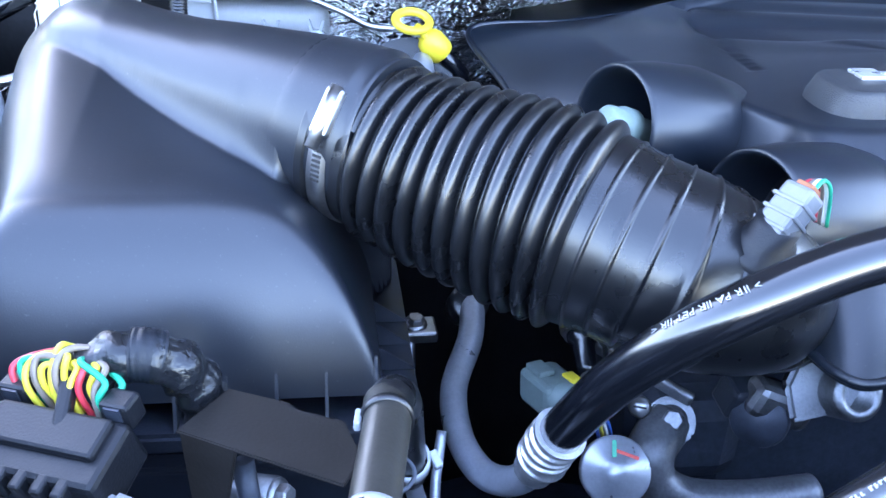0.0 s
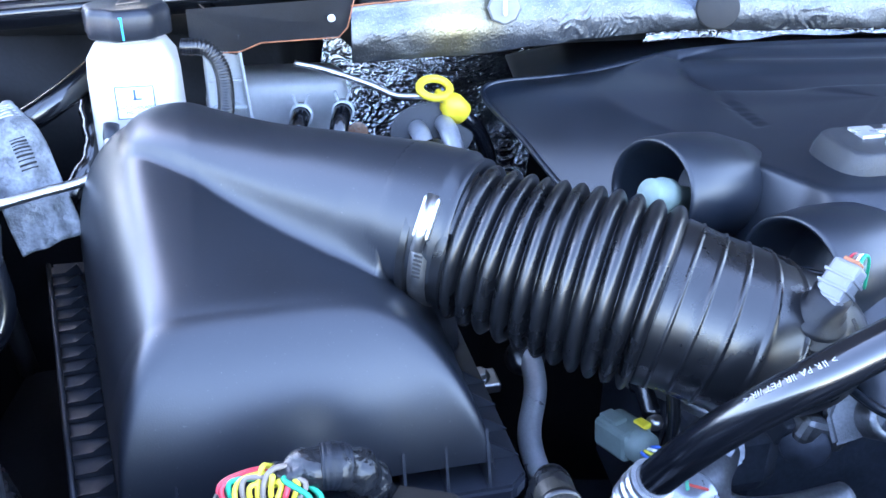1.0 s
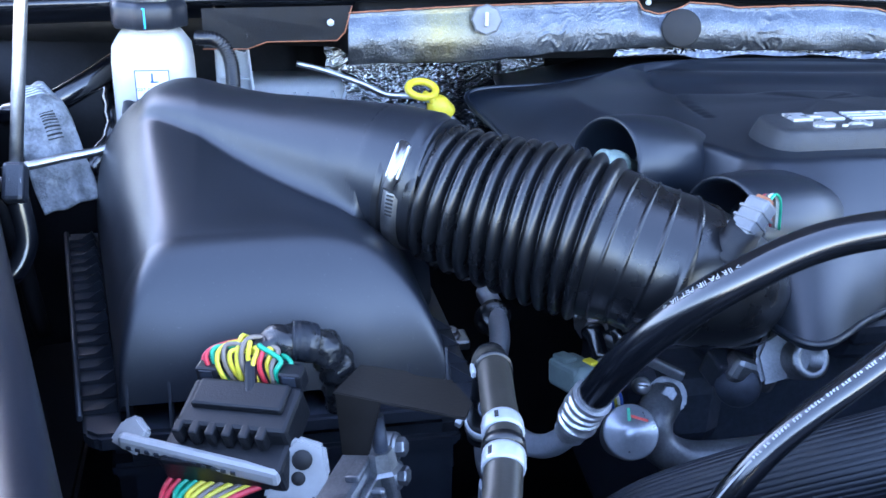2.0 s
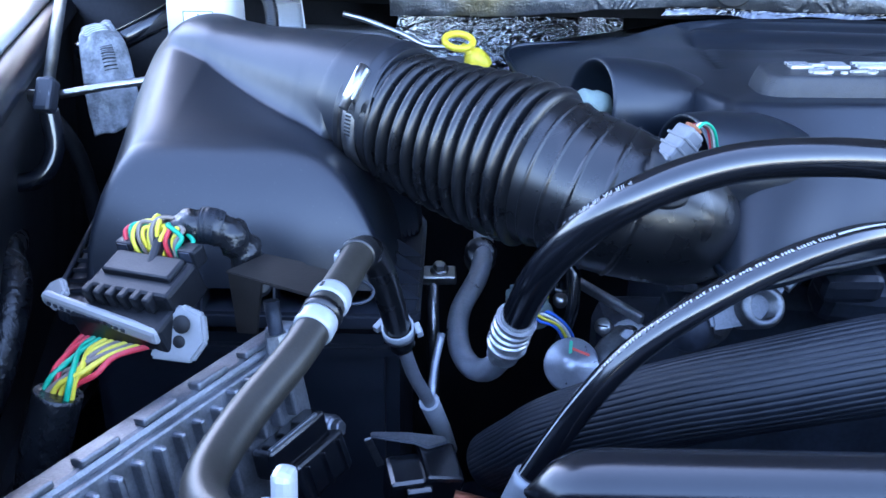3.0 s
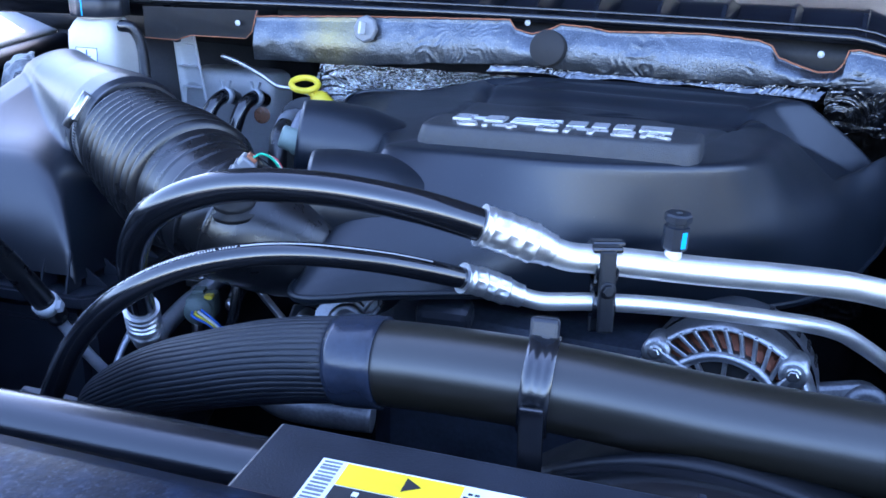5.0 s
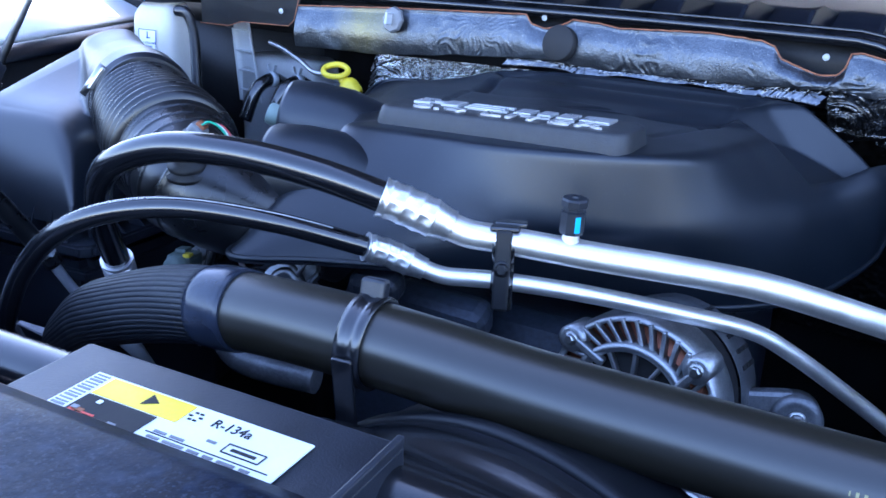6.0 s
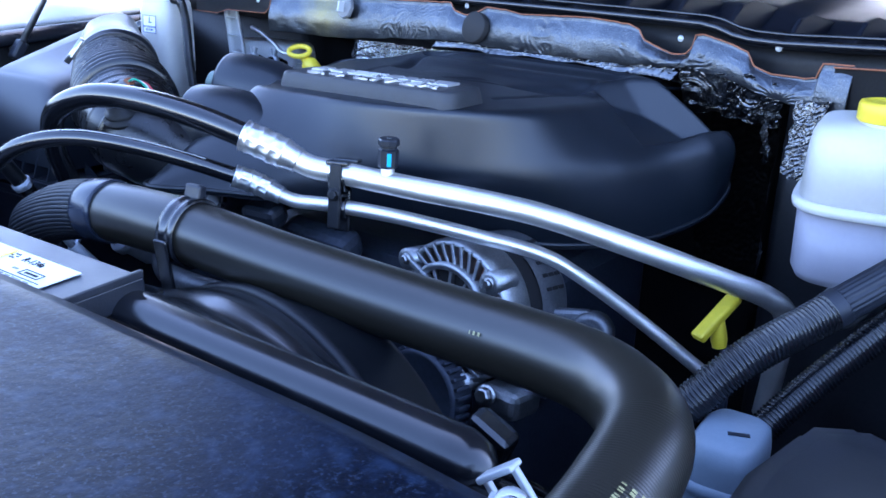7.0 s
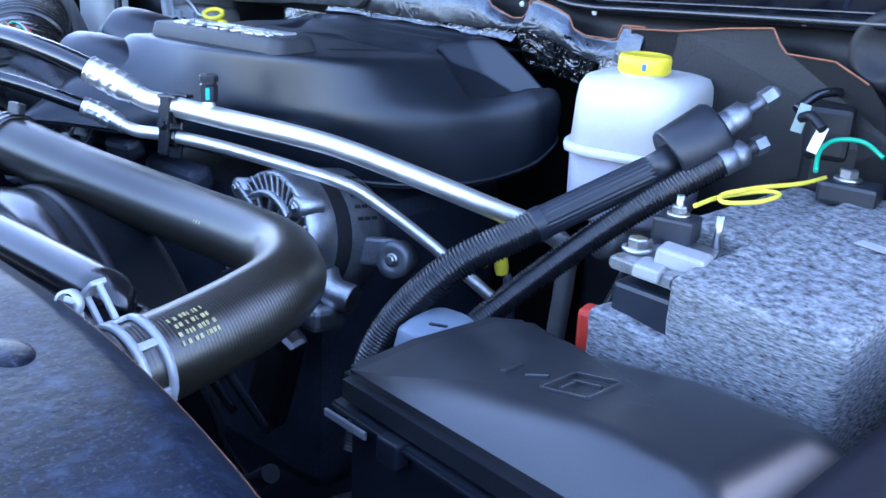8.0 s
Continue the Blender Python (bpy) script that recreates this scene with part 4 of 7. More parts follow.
lips, creases = loop(LIP, 22), loop(CREASE, 22)
folds = loop([tuple(V(*l_).lerp(V(*c_), 0.5)) if f_ is None else f_ for l_, c_, f_ in zip(LIP, CREASE, FOLD)], 22)


def step(a, w):
    return 1 / (1 + math.exp(max(-60.0, min(60.0, -a / w))))


# the cut in the right rear corner: two upper and two lower corners
CUT_A, CUT_B, CUT_C, CUT_D = V(0.613, 0.946, 1.438), V(0.651, 0.983, 1.436), V(0.722, 1.019, 1.387), V(0.686, 0.926, 1.395)


def corner_cut(x, y):
    """Height of the sloping cut at a place, rising steeply beyond its edges."""
    p = V(x, y, 0)
    out = 0.0
    ring = (CUT_A, CUT_B, CUT_C, CUT_D)
    for q, r, steep in zip(ring, ring[1:] + ring[:1], (1.0, 1.7, 2.0, 1.3)):
        e = V(r.x - q.x, r.y - q.y, 0).normalized()
        out = max(out, steep * ((p.x - q.x) * -e.y + (p.y - q.y) * e.x))
    u = min(1.2, max(-0.2, ((x - CUT_A.x) * 0.72 + (y - CUT_A.y) * -0.28) / 0.0575))
    v = min(1.2, max(-0.2, ((y - 0.946) + 0.27 * (x - 0.613)) / 0.075))
    top, low = CUT_A.z + (CUT_B.z - CUT_A.z) * v, CUT_D.z + (CUT_C.z - CUT_D.z) * v
    return top + (low - top) * u + out


def cover_detail(p):
    """Sunk fields and seams on the cover's rear half: what to add to the height."""
    x, y, dz = p.x - 0.44, p.y - 0.80, 0.0
    span = step(0.135 + 0.25 * (y - 0.05) - abs(x), 0.003)
    arc = y - 0.070 - 0.9 * x * x
    dz -= 0.010 * span * step(arc, 0.003)
    dz += 0.007 * span * step(arc - 0.055, 0.004)
    dz -= 0.005 * span * step(0.010 - abs(arc - 0.088), 0.002)
    for sgn in (-1, 1):
        d = abs(x - sgn * (0.140 + 0.10 * (y - 0.05)))
        if y > -0.02:
            dz -= 0.003 * math.exp(-(d / 0.003) ** 2)
    return dz


def cover_shell():
    bm = bmesh.new()
    cols = []
    for j, (l_, f_, c_) in enumerate(zip(lips, folds, creases)):
        side = step(j / 22 - 3.6, 0.3) * step(8.4 - j / 22, 0.3)
        q = rounded([l_ + V(0, 0, -0.005), l_, f_, c_, MIDDLE], [0.003, 0.006 + 0.014 * side, 0.006 + 0.007 * side], 12)
        col = []
        for k, p in enumerate(q[:-1]):
            p = p.copy()
            if k > len(q) - 46:
                p.z += cover_detail(p)
            if k > 12 and p.x > 0.58 and p.y > 0.88:
                p.z = smin(p.z, corner_cut(p.x, p.y), 0.004)
            col.append(bm.verts.new(p))
        cols.append(col)
    top = bm.verts.new(MIDDLE)
    n = len(cols)
    for j in range(n):
        a, b = cols[j], cols[(j + 1) % n]
        for k in range(len(a) - 1):
            bm.faces.new((a[k], b[k], b[k + 1], a[k + 1])).smooth = True
        bm.faces.new((a[-1], b[-1], top)).smooth = True
    return bm


cover = thing("engine_cover", (0.455, 0.79, 1.30), "large black textured plastic engine cover with a raised badge", "engine cover")
part("shell", cover_shell(), M_cover, cover)
part("lip_bead", tube(lips + lips[:1], 0.003, 8, False), M_cover, cover)


def loft(rings):
    """Closed rings joined one to the next, the last one filled."""
    bm = bmesh.new()
    rows = [[bm.verts.new(p) for p in r] for r in rings]
    for a, b in zip(rows, rows[1:]):
        for k in range(len(a)):
            j = (k + 1) % len(a)
            bm.faces.new((a[k], a[j], b[j], b[k])).smooth = True
    bm.faces.new(rows[-1])
    bmesh.ops.recalc_face_normals(bm, faces=bm.faces[:])
    return bm


# a black oval painted in for the shaded inside of the pocket
part("pocket", lathe([(0, 0.002), (0.010, 0.0018), (0.0115, 0)], axis_pose((0.700, 0.914, 1.389), (0.75, -0.2, 0.6)) @ Matrix.Diagonal((1.6, 0.8, 1, 1)), 20), M_ink_shade, cover)
part("pocket_bolt", lathe([(0, 0.005), (0.004, 0.0045), (0.005, 0.001)], axis_pose((0.699, 0.909, 1.390), (0.75, -0.2, 0.6)), 12), M_steel, cover)

# badge plate with its raised shapes
BP = pose(0.463, 0.707, 1.4665, 0, -1.2, 6.5) @ pose(0, 0, -1.462)


def rear_skirt(u, v):
    """The cover's rear edge falls away into the pocket behind the engine."""
    x = 0.115 + 0.53 * u
    top = float(np.interp(x, (0.115, 0.22, 0.29, 0.43, 0.645), (1.432, 1.448, 1.461, 1.468, 1.464)))
    return V(x + 0.01 * v, 0.982 + 0.03 * min(1.0, u * 3) + 0.20 * v, top - 0.006 - 0.020 * v)


part("rear_skirt", sheet(rear_skirt, 60, 12, 0.004), M_cover, cover)


def plate_ring(x0, x1, y0, y1, cut, z):
    ring = []
    for cx, cy, a0 in ((x1 - cut, y1 - cut, 0), (x0 + cut, y1 - cut, 90), (x0 + cut, y0 + cut, 180), (x1 - cut, y0 + cut, 270)):
        for k in range(7):
            a = radians(a0 + 15 * k)
            ring.append(BP @ V(cx + cut * math.cos(a), cy + cut * math.sin(a), z))
    return ring


bp = part("badge_plate", loft([plate_ring(-0.138, 0.127, -0.0350, 0.042, 0.020, 1.440), plate_ring(-0.136, 0.125, -0.0340, 0.040, 0.019, 1.4530),
                               plate_ring(-0.132, 0.124, -0.0315, 0.034, 0.016, 1.4640), plate_ring(-0.130, 0.122, -0.030, 0.032, 0.015, 1.4662), plate_ring(-0.126, 0.118, -0.027, 0.029, 0.013, 1.4668)]),
          M_rough, cover, "grained black raised badge plate")
# the big raised word is drawn as plain bars, the small line below it stays in letters
BARS = [(-0.108, 0.019, 0, 1), (-0.077, 0.019, 0, 1), (-0.089, 0.012, 0.36, 0.64), (-0.051, 0.046, 0, 0.24), (-0.051, 0.040, 0.38, 0.62), (-0.051, 0.046, 0.76, 1),
        (0.002, 0.017, 0, 1), (0.025, 0.014, 0.1, 1), (0.045, 0.017, 0, 1), (0.068, 0.029, 0, 1)]
for x0, w, a, b in BARS:
    y0, y1 = 0.0010 + 0.0230 * a, 0.0010 + 0.0230 * b
    part("raised_bar", block((w, y1 - y0, 0.003), BP @ pose(x0 + w / 2, (y0 + y1) / 2, 1.4677), 0.0006), M_badge, bp)
t = letters("6.4 LITER", 0.02, 0.0013)
lo, hi = min(v.co.x for v in t.verts), max(v.co.x for v in t.verts)
bo, to = min(v.co.y for v in t.verts), max(v.co.y for v in t.verts)
t.transform(BP @ pose(0.0, -0.0125, 1.4676) @ Matrix.Diagonal((0.197 / (hi - lo), 0.0170 / (to - bo), 1, 1)) @ pose(-(lo + hi) / 2, -(bo + to) / 2, 0))
part("raised_letters", t, M_badge, bp, "silver raised letters")


def scoop(at, way, r, length, name, squash):
    """A hooded round air mouth with a thick lip, open in front."""
    m = axis_pose(at, way) @ Matrix.Diagonal((1.0, squash, 1, 1))
    bm = lathe([(r * 0.60, -length * 0.75), (r * 0.86, -0.006), (r * 0.90, 0.0), (r * 0.96, 0.002), (r, -0.002), (r * 1.06, -length * 0.25), (r * 1.04, -length * 0.55), (r * 0.85, -length * 0.85), (r * 0.5, -length), (0, -length * 1.04)], m, 40)
    part(name, bm, M_cover, cover)
    # black disc deep in the mouth, standing for the shade inside
    part("mouth", lathe([(0, -length * 0.7), (r * 0.62, -length * 0.72)], m, 30), M_ink_shade, cover)


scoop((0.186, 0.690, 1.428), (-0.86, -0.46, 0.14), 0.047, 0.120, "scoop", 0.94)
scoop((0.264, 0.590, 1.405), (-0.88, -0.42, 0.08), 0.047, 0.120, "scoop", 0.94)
single("mint_cap", lathe([(0, 0.010), (0.010, 0.010), (0.012, 0.008), (0.0125, -0.004), (0.0145, -0.006), (0.0145, -0.016), (0.011, -0.018), (0.011, -0.05)], axis_pose((0.184, 0.672, 1.434), (-0.75, -0.5, 0.35)), 24), M_mint,
       "pale mint plastic plug inside the cover's air mouth", "plug")
single("engine_block", block((0.40, 0.36, 0.40), pose(0.46, 0.86, 1.08, 0, 0, 5), 0.03), M_dark, "dark engine block under the cover", "engine")


# ---- air conditioning lines ----
def crimp(path, s0, s1, r, parent, name="crimp", flare=True, rings=False):
    """A crimped metal collar on a hose: flared lip, beads with dents, then a plain neck."""
    n = len(path) - 1
    seg = path[int(s0 * n):int(s1 * n) + 1]
    pts, size = resample(seg, 0.0007)

    def radius(s):
        lip = 0.0011 * math.exp(-(s / 0.03) ** 2) if flare else 0.0
        return r * (1.0 - 0.16 * min(1, max(0, (s - 0.72) / 0.2))) + lip

    def beads(s, a):
        if not 0.10 < s < 0.74:
            return 0.0
        if rings:
            return 0.0020 * abs(math.sin((s - 0.10) / 0.64 * math.pi * 4)) ** 3 - 0.0008
        w = math.sin((s - 0.10) / 0.64 * math.pi * 3)
        return -0.0016 * abs(w) * (0.35 + 0.65 * math.cos(a * 5) ** 2) + 0.0009

    return part(name, tube(pts, radius, 40, True, None, beads), M_crimp, parent, "crimped aluminium collar")


suction = thing("suction_hose", (0.30, 0.47, 1.28), "thick glossy black air conditioning hose arching over the engine", "hose")
H1 = spline([(0.140, 0.494, 1.284), (0.146, 0.486, 1.306), (0.172, 0.455, 1.372), (0.218, 0.438, 1.424), (0.279, 0.448, 1.451), (0.35, 0.467, 1.456), (0.419, 0.494, 1.446), (0.476, 0.531, 1.424)], 16)
part("hose", tube(H1, 0.0130, 28), M_gloss, suction)
w = wrapped(letters("> IIR PA IIR PET IIR <", 0.0056, 0.0001), H1, 0.0130, 0.40, 0.42, -1)
part("print", w, M_print, suction, "small white printed letters")
low = spline([(0.140, 0.494, 1.284), (0.133, 0.503, 1.262), (0.121, 0.516, 1.244), (0.105, 0.534, 1.236), (0.090, 0.565, 1.239), (0.084, 0.606, 1.250), (0.094, 0.648, 1.268), (0.093, 0.690, 1.278), (0.086, 0.730, 1.28)], 10)
crimp(H1[17::-1] + low[1:8], 0.0, 1.0, 0.0152, suction, rings=True)
part("lower_pipe", tube(low, 0.0098, 20), M_dullalu, suction, "dull bent metal pipe")
H4 = spline([(0.476, 0.531, 1.424), (0.500, 0.548, 1.412), (0.520, 0.562, 1.402), (0.545, 0.576, 1.399), (0.613, 0.606, 1.393), (0.69, 0.648, 1.385), (0.735, 0.685, 1.373), (0.80, 0.740, 1.347), (0.862, 0.800, 1.317), (0.893, 0.842, 1.296), (0.905, 0.868, 1.272), (0.902, 0.876, 1.235), (0.895, 0.878, 1.15)], 12)
part("pipe", tube(H4, 0.0116, 24), M_alu, suction, "bright aluminium pipe")
crimp(H1[-5:] + H4[1:18], 0.0, 1.0, 0.0158, suction)

liquid = thing("liquid_hose", (0.35, 0.42, 1.26), "thinner glossy black hose with a white printed stripe", "hose")
H2 = spline([(0.160, 0.342, 1.235), (0.173, 0.344, 1.27), (0.22, 0.349, 1.352), (0.28, 0.361, 1.404), (0.344, 0.397, 1.424), (0.404, 0.455, 1.412), (0.463, 0.528, 1.381)], 16)
part("hose", tube(H2, 0.0086, 24), M_gloss, liquid)
def hose_line(x0, x1, y0, wide):
    bm = block((x1 - x0, wide, 0.0001), pose((x0 + x1) / 2, y0, 0), 0)
    bmesh.ops.subdivide_edges(bm, edges=[e for e in bm.edges if abs(e.verts[0].co.x - e.verts[1].co.x) > 0.0015], cuts=max(2, int((x1 - x0) / 0.0025)))
    return wrapped(bm, H2, 0.0086, 0.60, 0.40, 1)


part("stripe", hose_line(0.024, 0.150, 0.0, 0.0014), M_print, liquid)
part("stripe", hose_line(-0.205, -0.130, -0.0004, 0.0012), M_print, liquid)
rnd = random.Random(8)
x = -0.128
while x < 0.020:
    word = bmesh.new()
    for k in range(rnd.choice((2, 3, 4, 6))):
        join(word, block((0.0010, rnd.choice((0.0019, 0.0019, 0.0014)), 0.0001), pose(x, 0, 0), 0))
        join(word, block((0.0015, 0.0005, 0.0001), pose(x + 0.0003, rnd.choice((-0.0007, 0, 0.0007)), 0.00002), 0))
        x += 0.0021
    part("printed_bar", wrapped(word, H2, 0.0086, 0.60, 0.40, 1), M_print, liquid)
    x += 0.0018
H5 = spline([(0.463, 0.528, 1.381), (0.485, 0.543, 1.370), (0.503, 0.553, 1.364), (0.522, 0.562, 1.364), (0.545, 0.574, 1.364), (0.60, 0.606, 1.359), (0.662, 0.655, 1.344), (0.712, 0.700, 1.327), (0.742, 0.725, 1.307), (0.79, 0.768, 1.262), (0.861, 0.815, 1.200)], 12)
part("pipe", tube(H5, 0.0074, 20), M_alu, liquid, "thin bright aluminium pipe")
crimp(H2[-4:] + H5[1:16], 0.0, 1.0, 0.0112, liquid)

pb = thing("pipe_bracket", (0.548, 0.577, 1.33), "black steel bracket clamping both air conditioning pipes", "bracket")
pbm = pose(0.547, 0.575, 1.378, -8, 0, 28)
part("plate", block((0.013, 0.005, 0.066), pbm @ pose(0, -0.013, -0.002), 0.002), M_conn, pb)
bolt(pbm @ V(0, -0.0155, 0.0), pbm.to_3x3() @ V(0, -1, 0), 0.0045, pb, M_conn)
for z_, r_ in ((0.016, 0.0145), (-0.016, 0.0100)):
    part("clamp_eye", lathe([(r_ - 0.003, -0.009), (r_, -0.009), (r_ + 0.001, -0.006), (r_ + 0.001, 0.006), (r_, 0.009), (r_ - 0.003, 0.009)], pbm @ pose(0, 0.002, z_, 0, 90, 0), 28), M_shine, pb)
part("back_plate", block((0.017, 0.005, 0.075), pbm @ pose(0, 0.012, -0.004), 0.002), M_shine, pb)
part("bridge", block((0.024, 0.030, 0.005), pbm @ pose(0, 0.002, 0.031), 0.002), M_shine, pb)
part("tab", block((0.026, 0.016, 0.004), pbm @ pose(0.004, 0.010, 0.033), 0.0015), M_shine, pb)
bolt(pbm @ V(0, -0.0125, 0.0), pbm.to_3x3() @ V(0, -1, 0), 0.0042, pb, M_shine)

valve = thing("service_valve", (0.594, 0.597, 1.402), "black capped service valve with a blue mark on the pipe", "valve")
vm = pose(0.594, 0.597, 1.398, 0, 2, 0)
part("stem", lathe([(0.008, -0.004), (0.0075, 0.006), (0.0065, 0.012), (0.0065, 0.016), (0, 0.016)], vm, 20), M_alu, valve)
part("cap", lathe([(0.0095, 0.013), (0.0102, 0.015), (0.0102, 0.031), (0.0085, 0.032), (0.0085, 0.0345), (0.0108, 0.0355), (0.0108, 0.0405), (0.0096, 0.042), (0.003, 0.042), (0.0025, 0.0405), (0, 0.0405)], vm, 8, smooth=False), M_black, valve)
part("mark", block((0.0042, 0.001, 0.013), vm @ pose(0.0078, -0.0062, 0.0225, 0, 0, 52), 0), M_cyan, valve)

# ---- upper radiator hose ----
rad = thing("radiator_hose", (0.7, 0.42, 1.30), "wide dark olive rubber radiator hose bending to the front", "hose")
R = spline([(0.140, 0.440, 1.210), (0.160, 0.420, 1.238), (0.195, 0.405, 1.271), (0.301, 0.377, 1.331), (0.42, 0.374, 1.371), (0.544, 0.391, 1.379), (0.671, 0.422, 1.367), (0.799, 0.453, 1.358), (0.918, 0.460, 1.361), (0.975, 0.440, 1.364), (1.009, 0.405, 1.365), (1.026, 0.35, 1.360), (1.035, 0.299, 1.356), (1.037, 0.25, 1.352), (1.039, 0.18, 1.345)], 14)
rp, RLEN = resample(R, 0.004)
cut = next(i for i, p in enumerate(rp) if p.x > 0.432)
part("hose", tube(rp[cut - 4:], 0.0278, 40), M_olive, rad)
pleat = lambda s, a: (-0.0013 * max(0.0, math.cos(a * 42 + 0.35 * math.sin(s * 21) + 0.5 * math.sin(a * 3))) ** 4 + 0.0005 * math.sin(s * 13 + a * 2)) * min(1, s * 8 + 0.2)
part("sleeve", tube(rp[:cut], lambda s: 0.0240 + 0.0048 * min(1, s * 1.7), 294, True, None, pleat), M_sleeve, rad, "pleated black fabric sleeve")
part("sleeve_band", tube(rp[cut - 1:cut + 8], lambda s: 0.0296 + 0.0008 * math.sin(s * math.pi) ** 0.5, 48), M_band, rad, "shiny dark tape band")

fine_bend, _ = resample(rp[int(0.80 * len(rp)):int(0.93 * len(rp))], 0.0006)
part("ridged_bend", tube(fine_bend, 0.0282, 40, True, None, lambda s, a: (0.00009 * math.cos(s * 2 * math.pi * 62) - 0.0008 * (abs(s - 0.5) * 2) ** 6)), M_olive, rad)
i_s = next(i for i, p in enumerate(rp) if p.x > 0.558)
sp = axis_pose(rp[i_s], rp[i_s + 1] - rp[i_s - 1])
strap = thing("hose_strap", (0.578, 0.405, 1.33), "black plastic strap holding the radiator hose", "strap")
part("band", lathe([(0.0282, -0.009), (0.0315, -0.009), (0.0315, -0.003), (0.0305, -0.002), (0.0305, 0.002), (0.0315, 0.003), (0.0315, 0.009), (0.0282, 0.009)], sp, 40), M_shine, strap)
part("buckle", block((0.018, 0.010, 0.019), Matrix.Translation(sp.translation) @ pose(0, 0, 0, 0, 0, 12) @ pose(0.0, 0.008, 0.0315, -15, 0, 0), 0.0025), M_black, strap)
part("tail", block((0.015, 0.004, 0.06), Matrix.Translation(sp.translation) @ pose(0, 0, 0, 0, 0, 12) @ pose(0, -0.030, -0.028, 8, 0, 0), 0.0015), M_shine, strap)
rnd = random.Random(3)


def hose_print(rows, wide, at, turn, pitch, high):
    """Rows of short bars printed round the hose."""
    for j in range(rows):
        x = -wide / 2 + rnd.uniform(0, 0.003)
        while x < wide / 2:
            w = rnd.uniform(0.0009, 0.0024)
            part("printed_bar", wrapped(block((w, high, 0.0001), pose(x + w / 2, pitch * j + rnd.uniform(-0.0002, 0.0002), 0), 0), rp, 0.0284, at, turn, -1), M_hoseprint, rad)
            x += w + rnd.choice((0.0009, 0.0009, 0.0026))


hose_print(1, 0.011, 0.66, 1.15, 0, 0.0026)
hose_print(4, 0.026, next(i for i, p in enumerate(rp) if p.x > 1.0 and p.y < 0.322) / (len(rp) - 1), -0.95, 0.0056, 0.0030)
rc = thing("spring_clamp", (1.034, 0.305, 1.32), "pale spring clamp on the radiator hose's end", "hose clamp")
rcm = axis_pose((1.0355, 0.288, 1.3550), (0.12, -1, -0.05))
for dz in (-0.008, 0.008):
    part("band", lathe([(0.0285, dz - 0.0025), (0.0312, dz - 0.0025), (0.0312, dz + 0.0025), (0.0285, dz + 0.0025)], rcm, 40), M_whiteclip, rc)
for a in (0, 60, 120, 180, 240, 300):
    part("bridge", block((0.005, 0.0026, 0.014), rcm @ pose(0, 0, 0, 0, 0, a + 20) @ pose(0, 0.0298, 0), 0.0006), M_whiteclip, rc)
for sgn in (-1, 1):
    part("ear_leg", block((0.0035, 0.024, 0.004), rcm @ pose(0, 0, 0, 0, 0, 40) @ pose(sgn * 0.010, 0.041, 0), 0.001), M_whiteclip, rc)
part("ear", block((0.024, 0.0035, 0.010), rcm @ pose(0, 0, 0, 0, 0, 40) @ pose(0, 0.0535, 0), 0.001), M_whiteclip, rc)
wc = thing("wire_clip", (1.03, 0.252, 1.395), "small pale spring clip behind the panel's edge", "clip")
part("loop", lathe([(0.006, -0.003), (0.0078, -0.003), (0.0078, 0.003), (0.006, 0.003)], axis_pose((1.028, 0.258, 1.402), (0.5, -0.8, 0.2)), 24), M_whiteclip, wc)
part("foot", block((0.012, 0.006, 0.012), pose(1.020, 0.262, 1.395, 10, 0, 20), 0.001), M_whiteclip, wc)

# ---- alternator ----
alt = thing("alternator", (0.628, 0.70, 1.17), "cast aluminium alternator with slotted face and copper windings", "alternator")
am = axis_pose((0.639, 0.640, 1.255), (0.03, -1, 0.12))
AR = 0.079
part("core", lathe([(0, -0.012), (AR * 0.9, -0.012), (AR * 0.93, -0.02), (AR * 0.93, -0.05)], am, 48), M_copper, alt, "dark copper windings")
part("rim", lathe([(AR * 0.99, -0.045), (AR, -0.02), (AR * 0.97, -0.008), (AR * 0.92, -0.003), (AR * 0.90, -0.010)], am, 64), M_castalu, alt)
part("ring", lathe([(AR * 0.60, -0.012), (AR * 0.60, 0.003), (AR * 0.66, 0.005), (AR * 0.70, 0.003), (AR * 0.70, -0.012)], am, 48), M_castalu, alt)
part("hub", lathe([(0, 0.006), (0.014, 0.006), (0.02, 0.002), (0.022, -0.012)], am, 32), M_castalu, alt)
for k in range(36):
    part("slot_bar", block((0.0038, AR * 0.29, 0.010), am @ pose(0, 0, 0, 0, 0, 10 * k) @ pose(0, AR * 0.81, -0.006, 0, 0, 22), 0.001), M_castalu, alt)
for k in range(12):
    part("spoke", block((0.004, AR * 0.40, 0.007), am @ pose(0, 0, 0, 0, 0, 30 * k) @ pose(0, AR * 0.44, -0.004), 0.001), M_castalu, alt)
# black disc painting the shade between and behind the spokes
part("shade_disc", lathe([(0, -0.009), (AR * 0.6, -0.009)], am, 40), M_ink_shade, alt)
for a in (52, -48, 172, 205):
    lug = am @ pose(0, 0, 0, 0, 0, a)
    part("lug", lathe([(0.012, -0.03), (0.012, 0.004), (0.0085, 0.005), (0, 0.005)], lug @ pose(0, AR * 0.93, 0), 20), M_castalu, alt)
    bolt(lug @ V(0, AR * 0.93, 0.005), am.to_3x3() @ V(0, 0, 1), 0.0042, alt)
    part("arm", block((0.008, 0.04, 0.009), lug @ pose(0.004, AR * 0.75, 0.001, 0, 0, 12), 0.002), M_castalu, alt)
# black band put in as the shade between front rim and rear shell
part("gap_shade", lathe([(AR * 0.95, -0.045), (AR * 0.95, -0.07)], am, 48), M_ink_shade, alt)
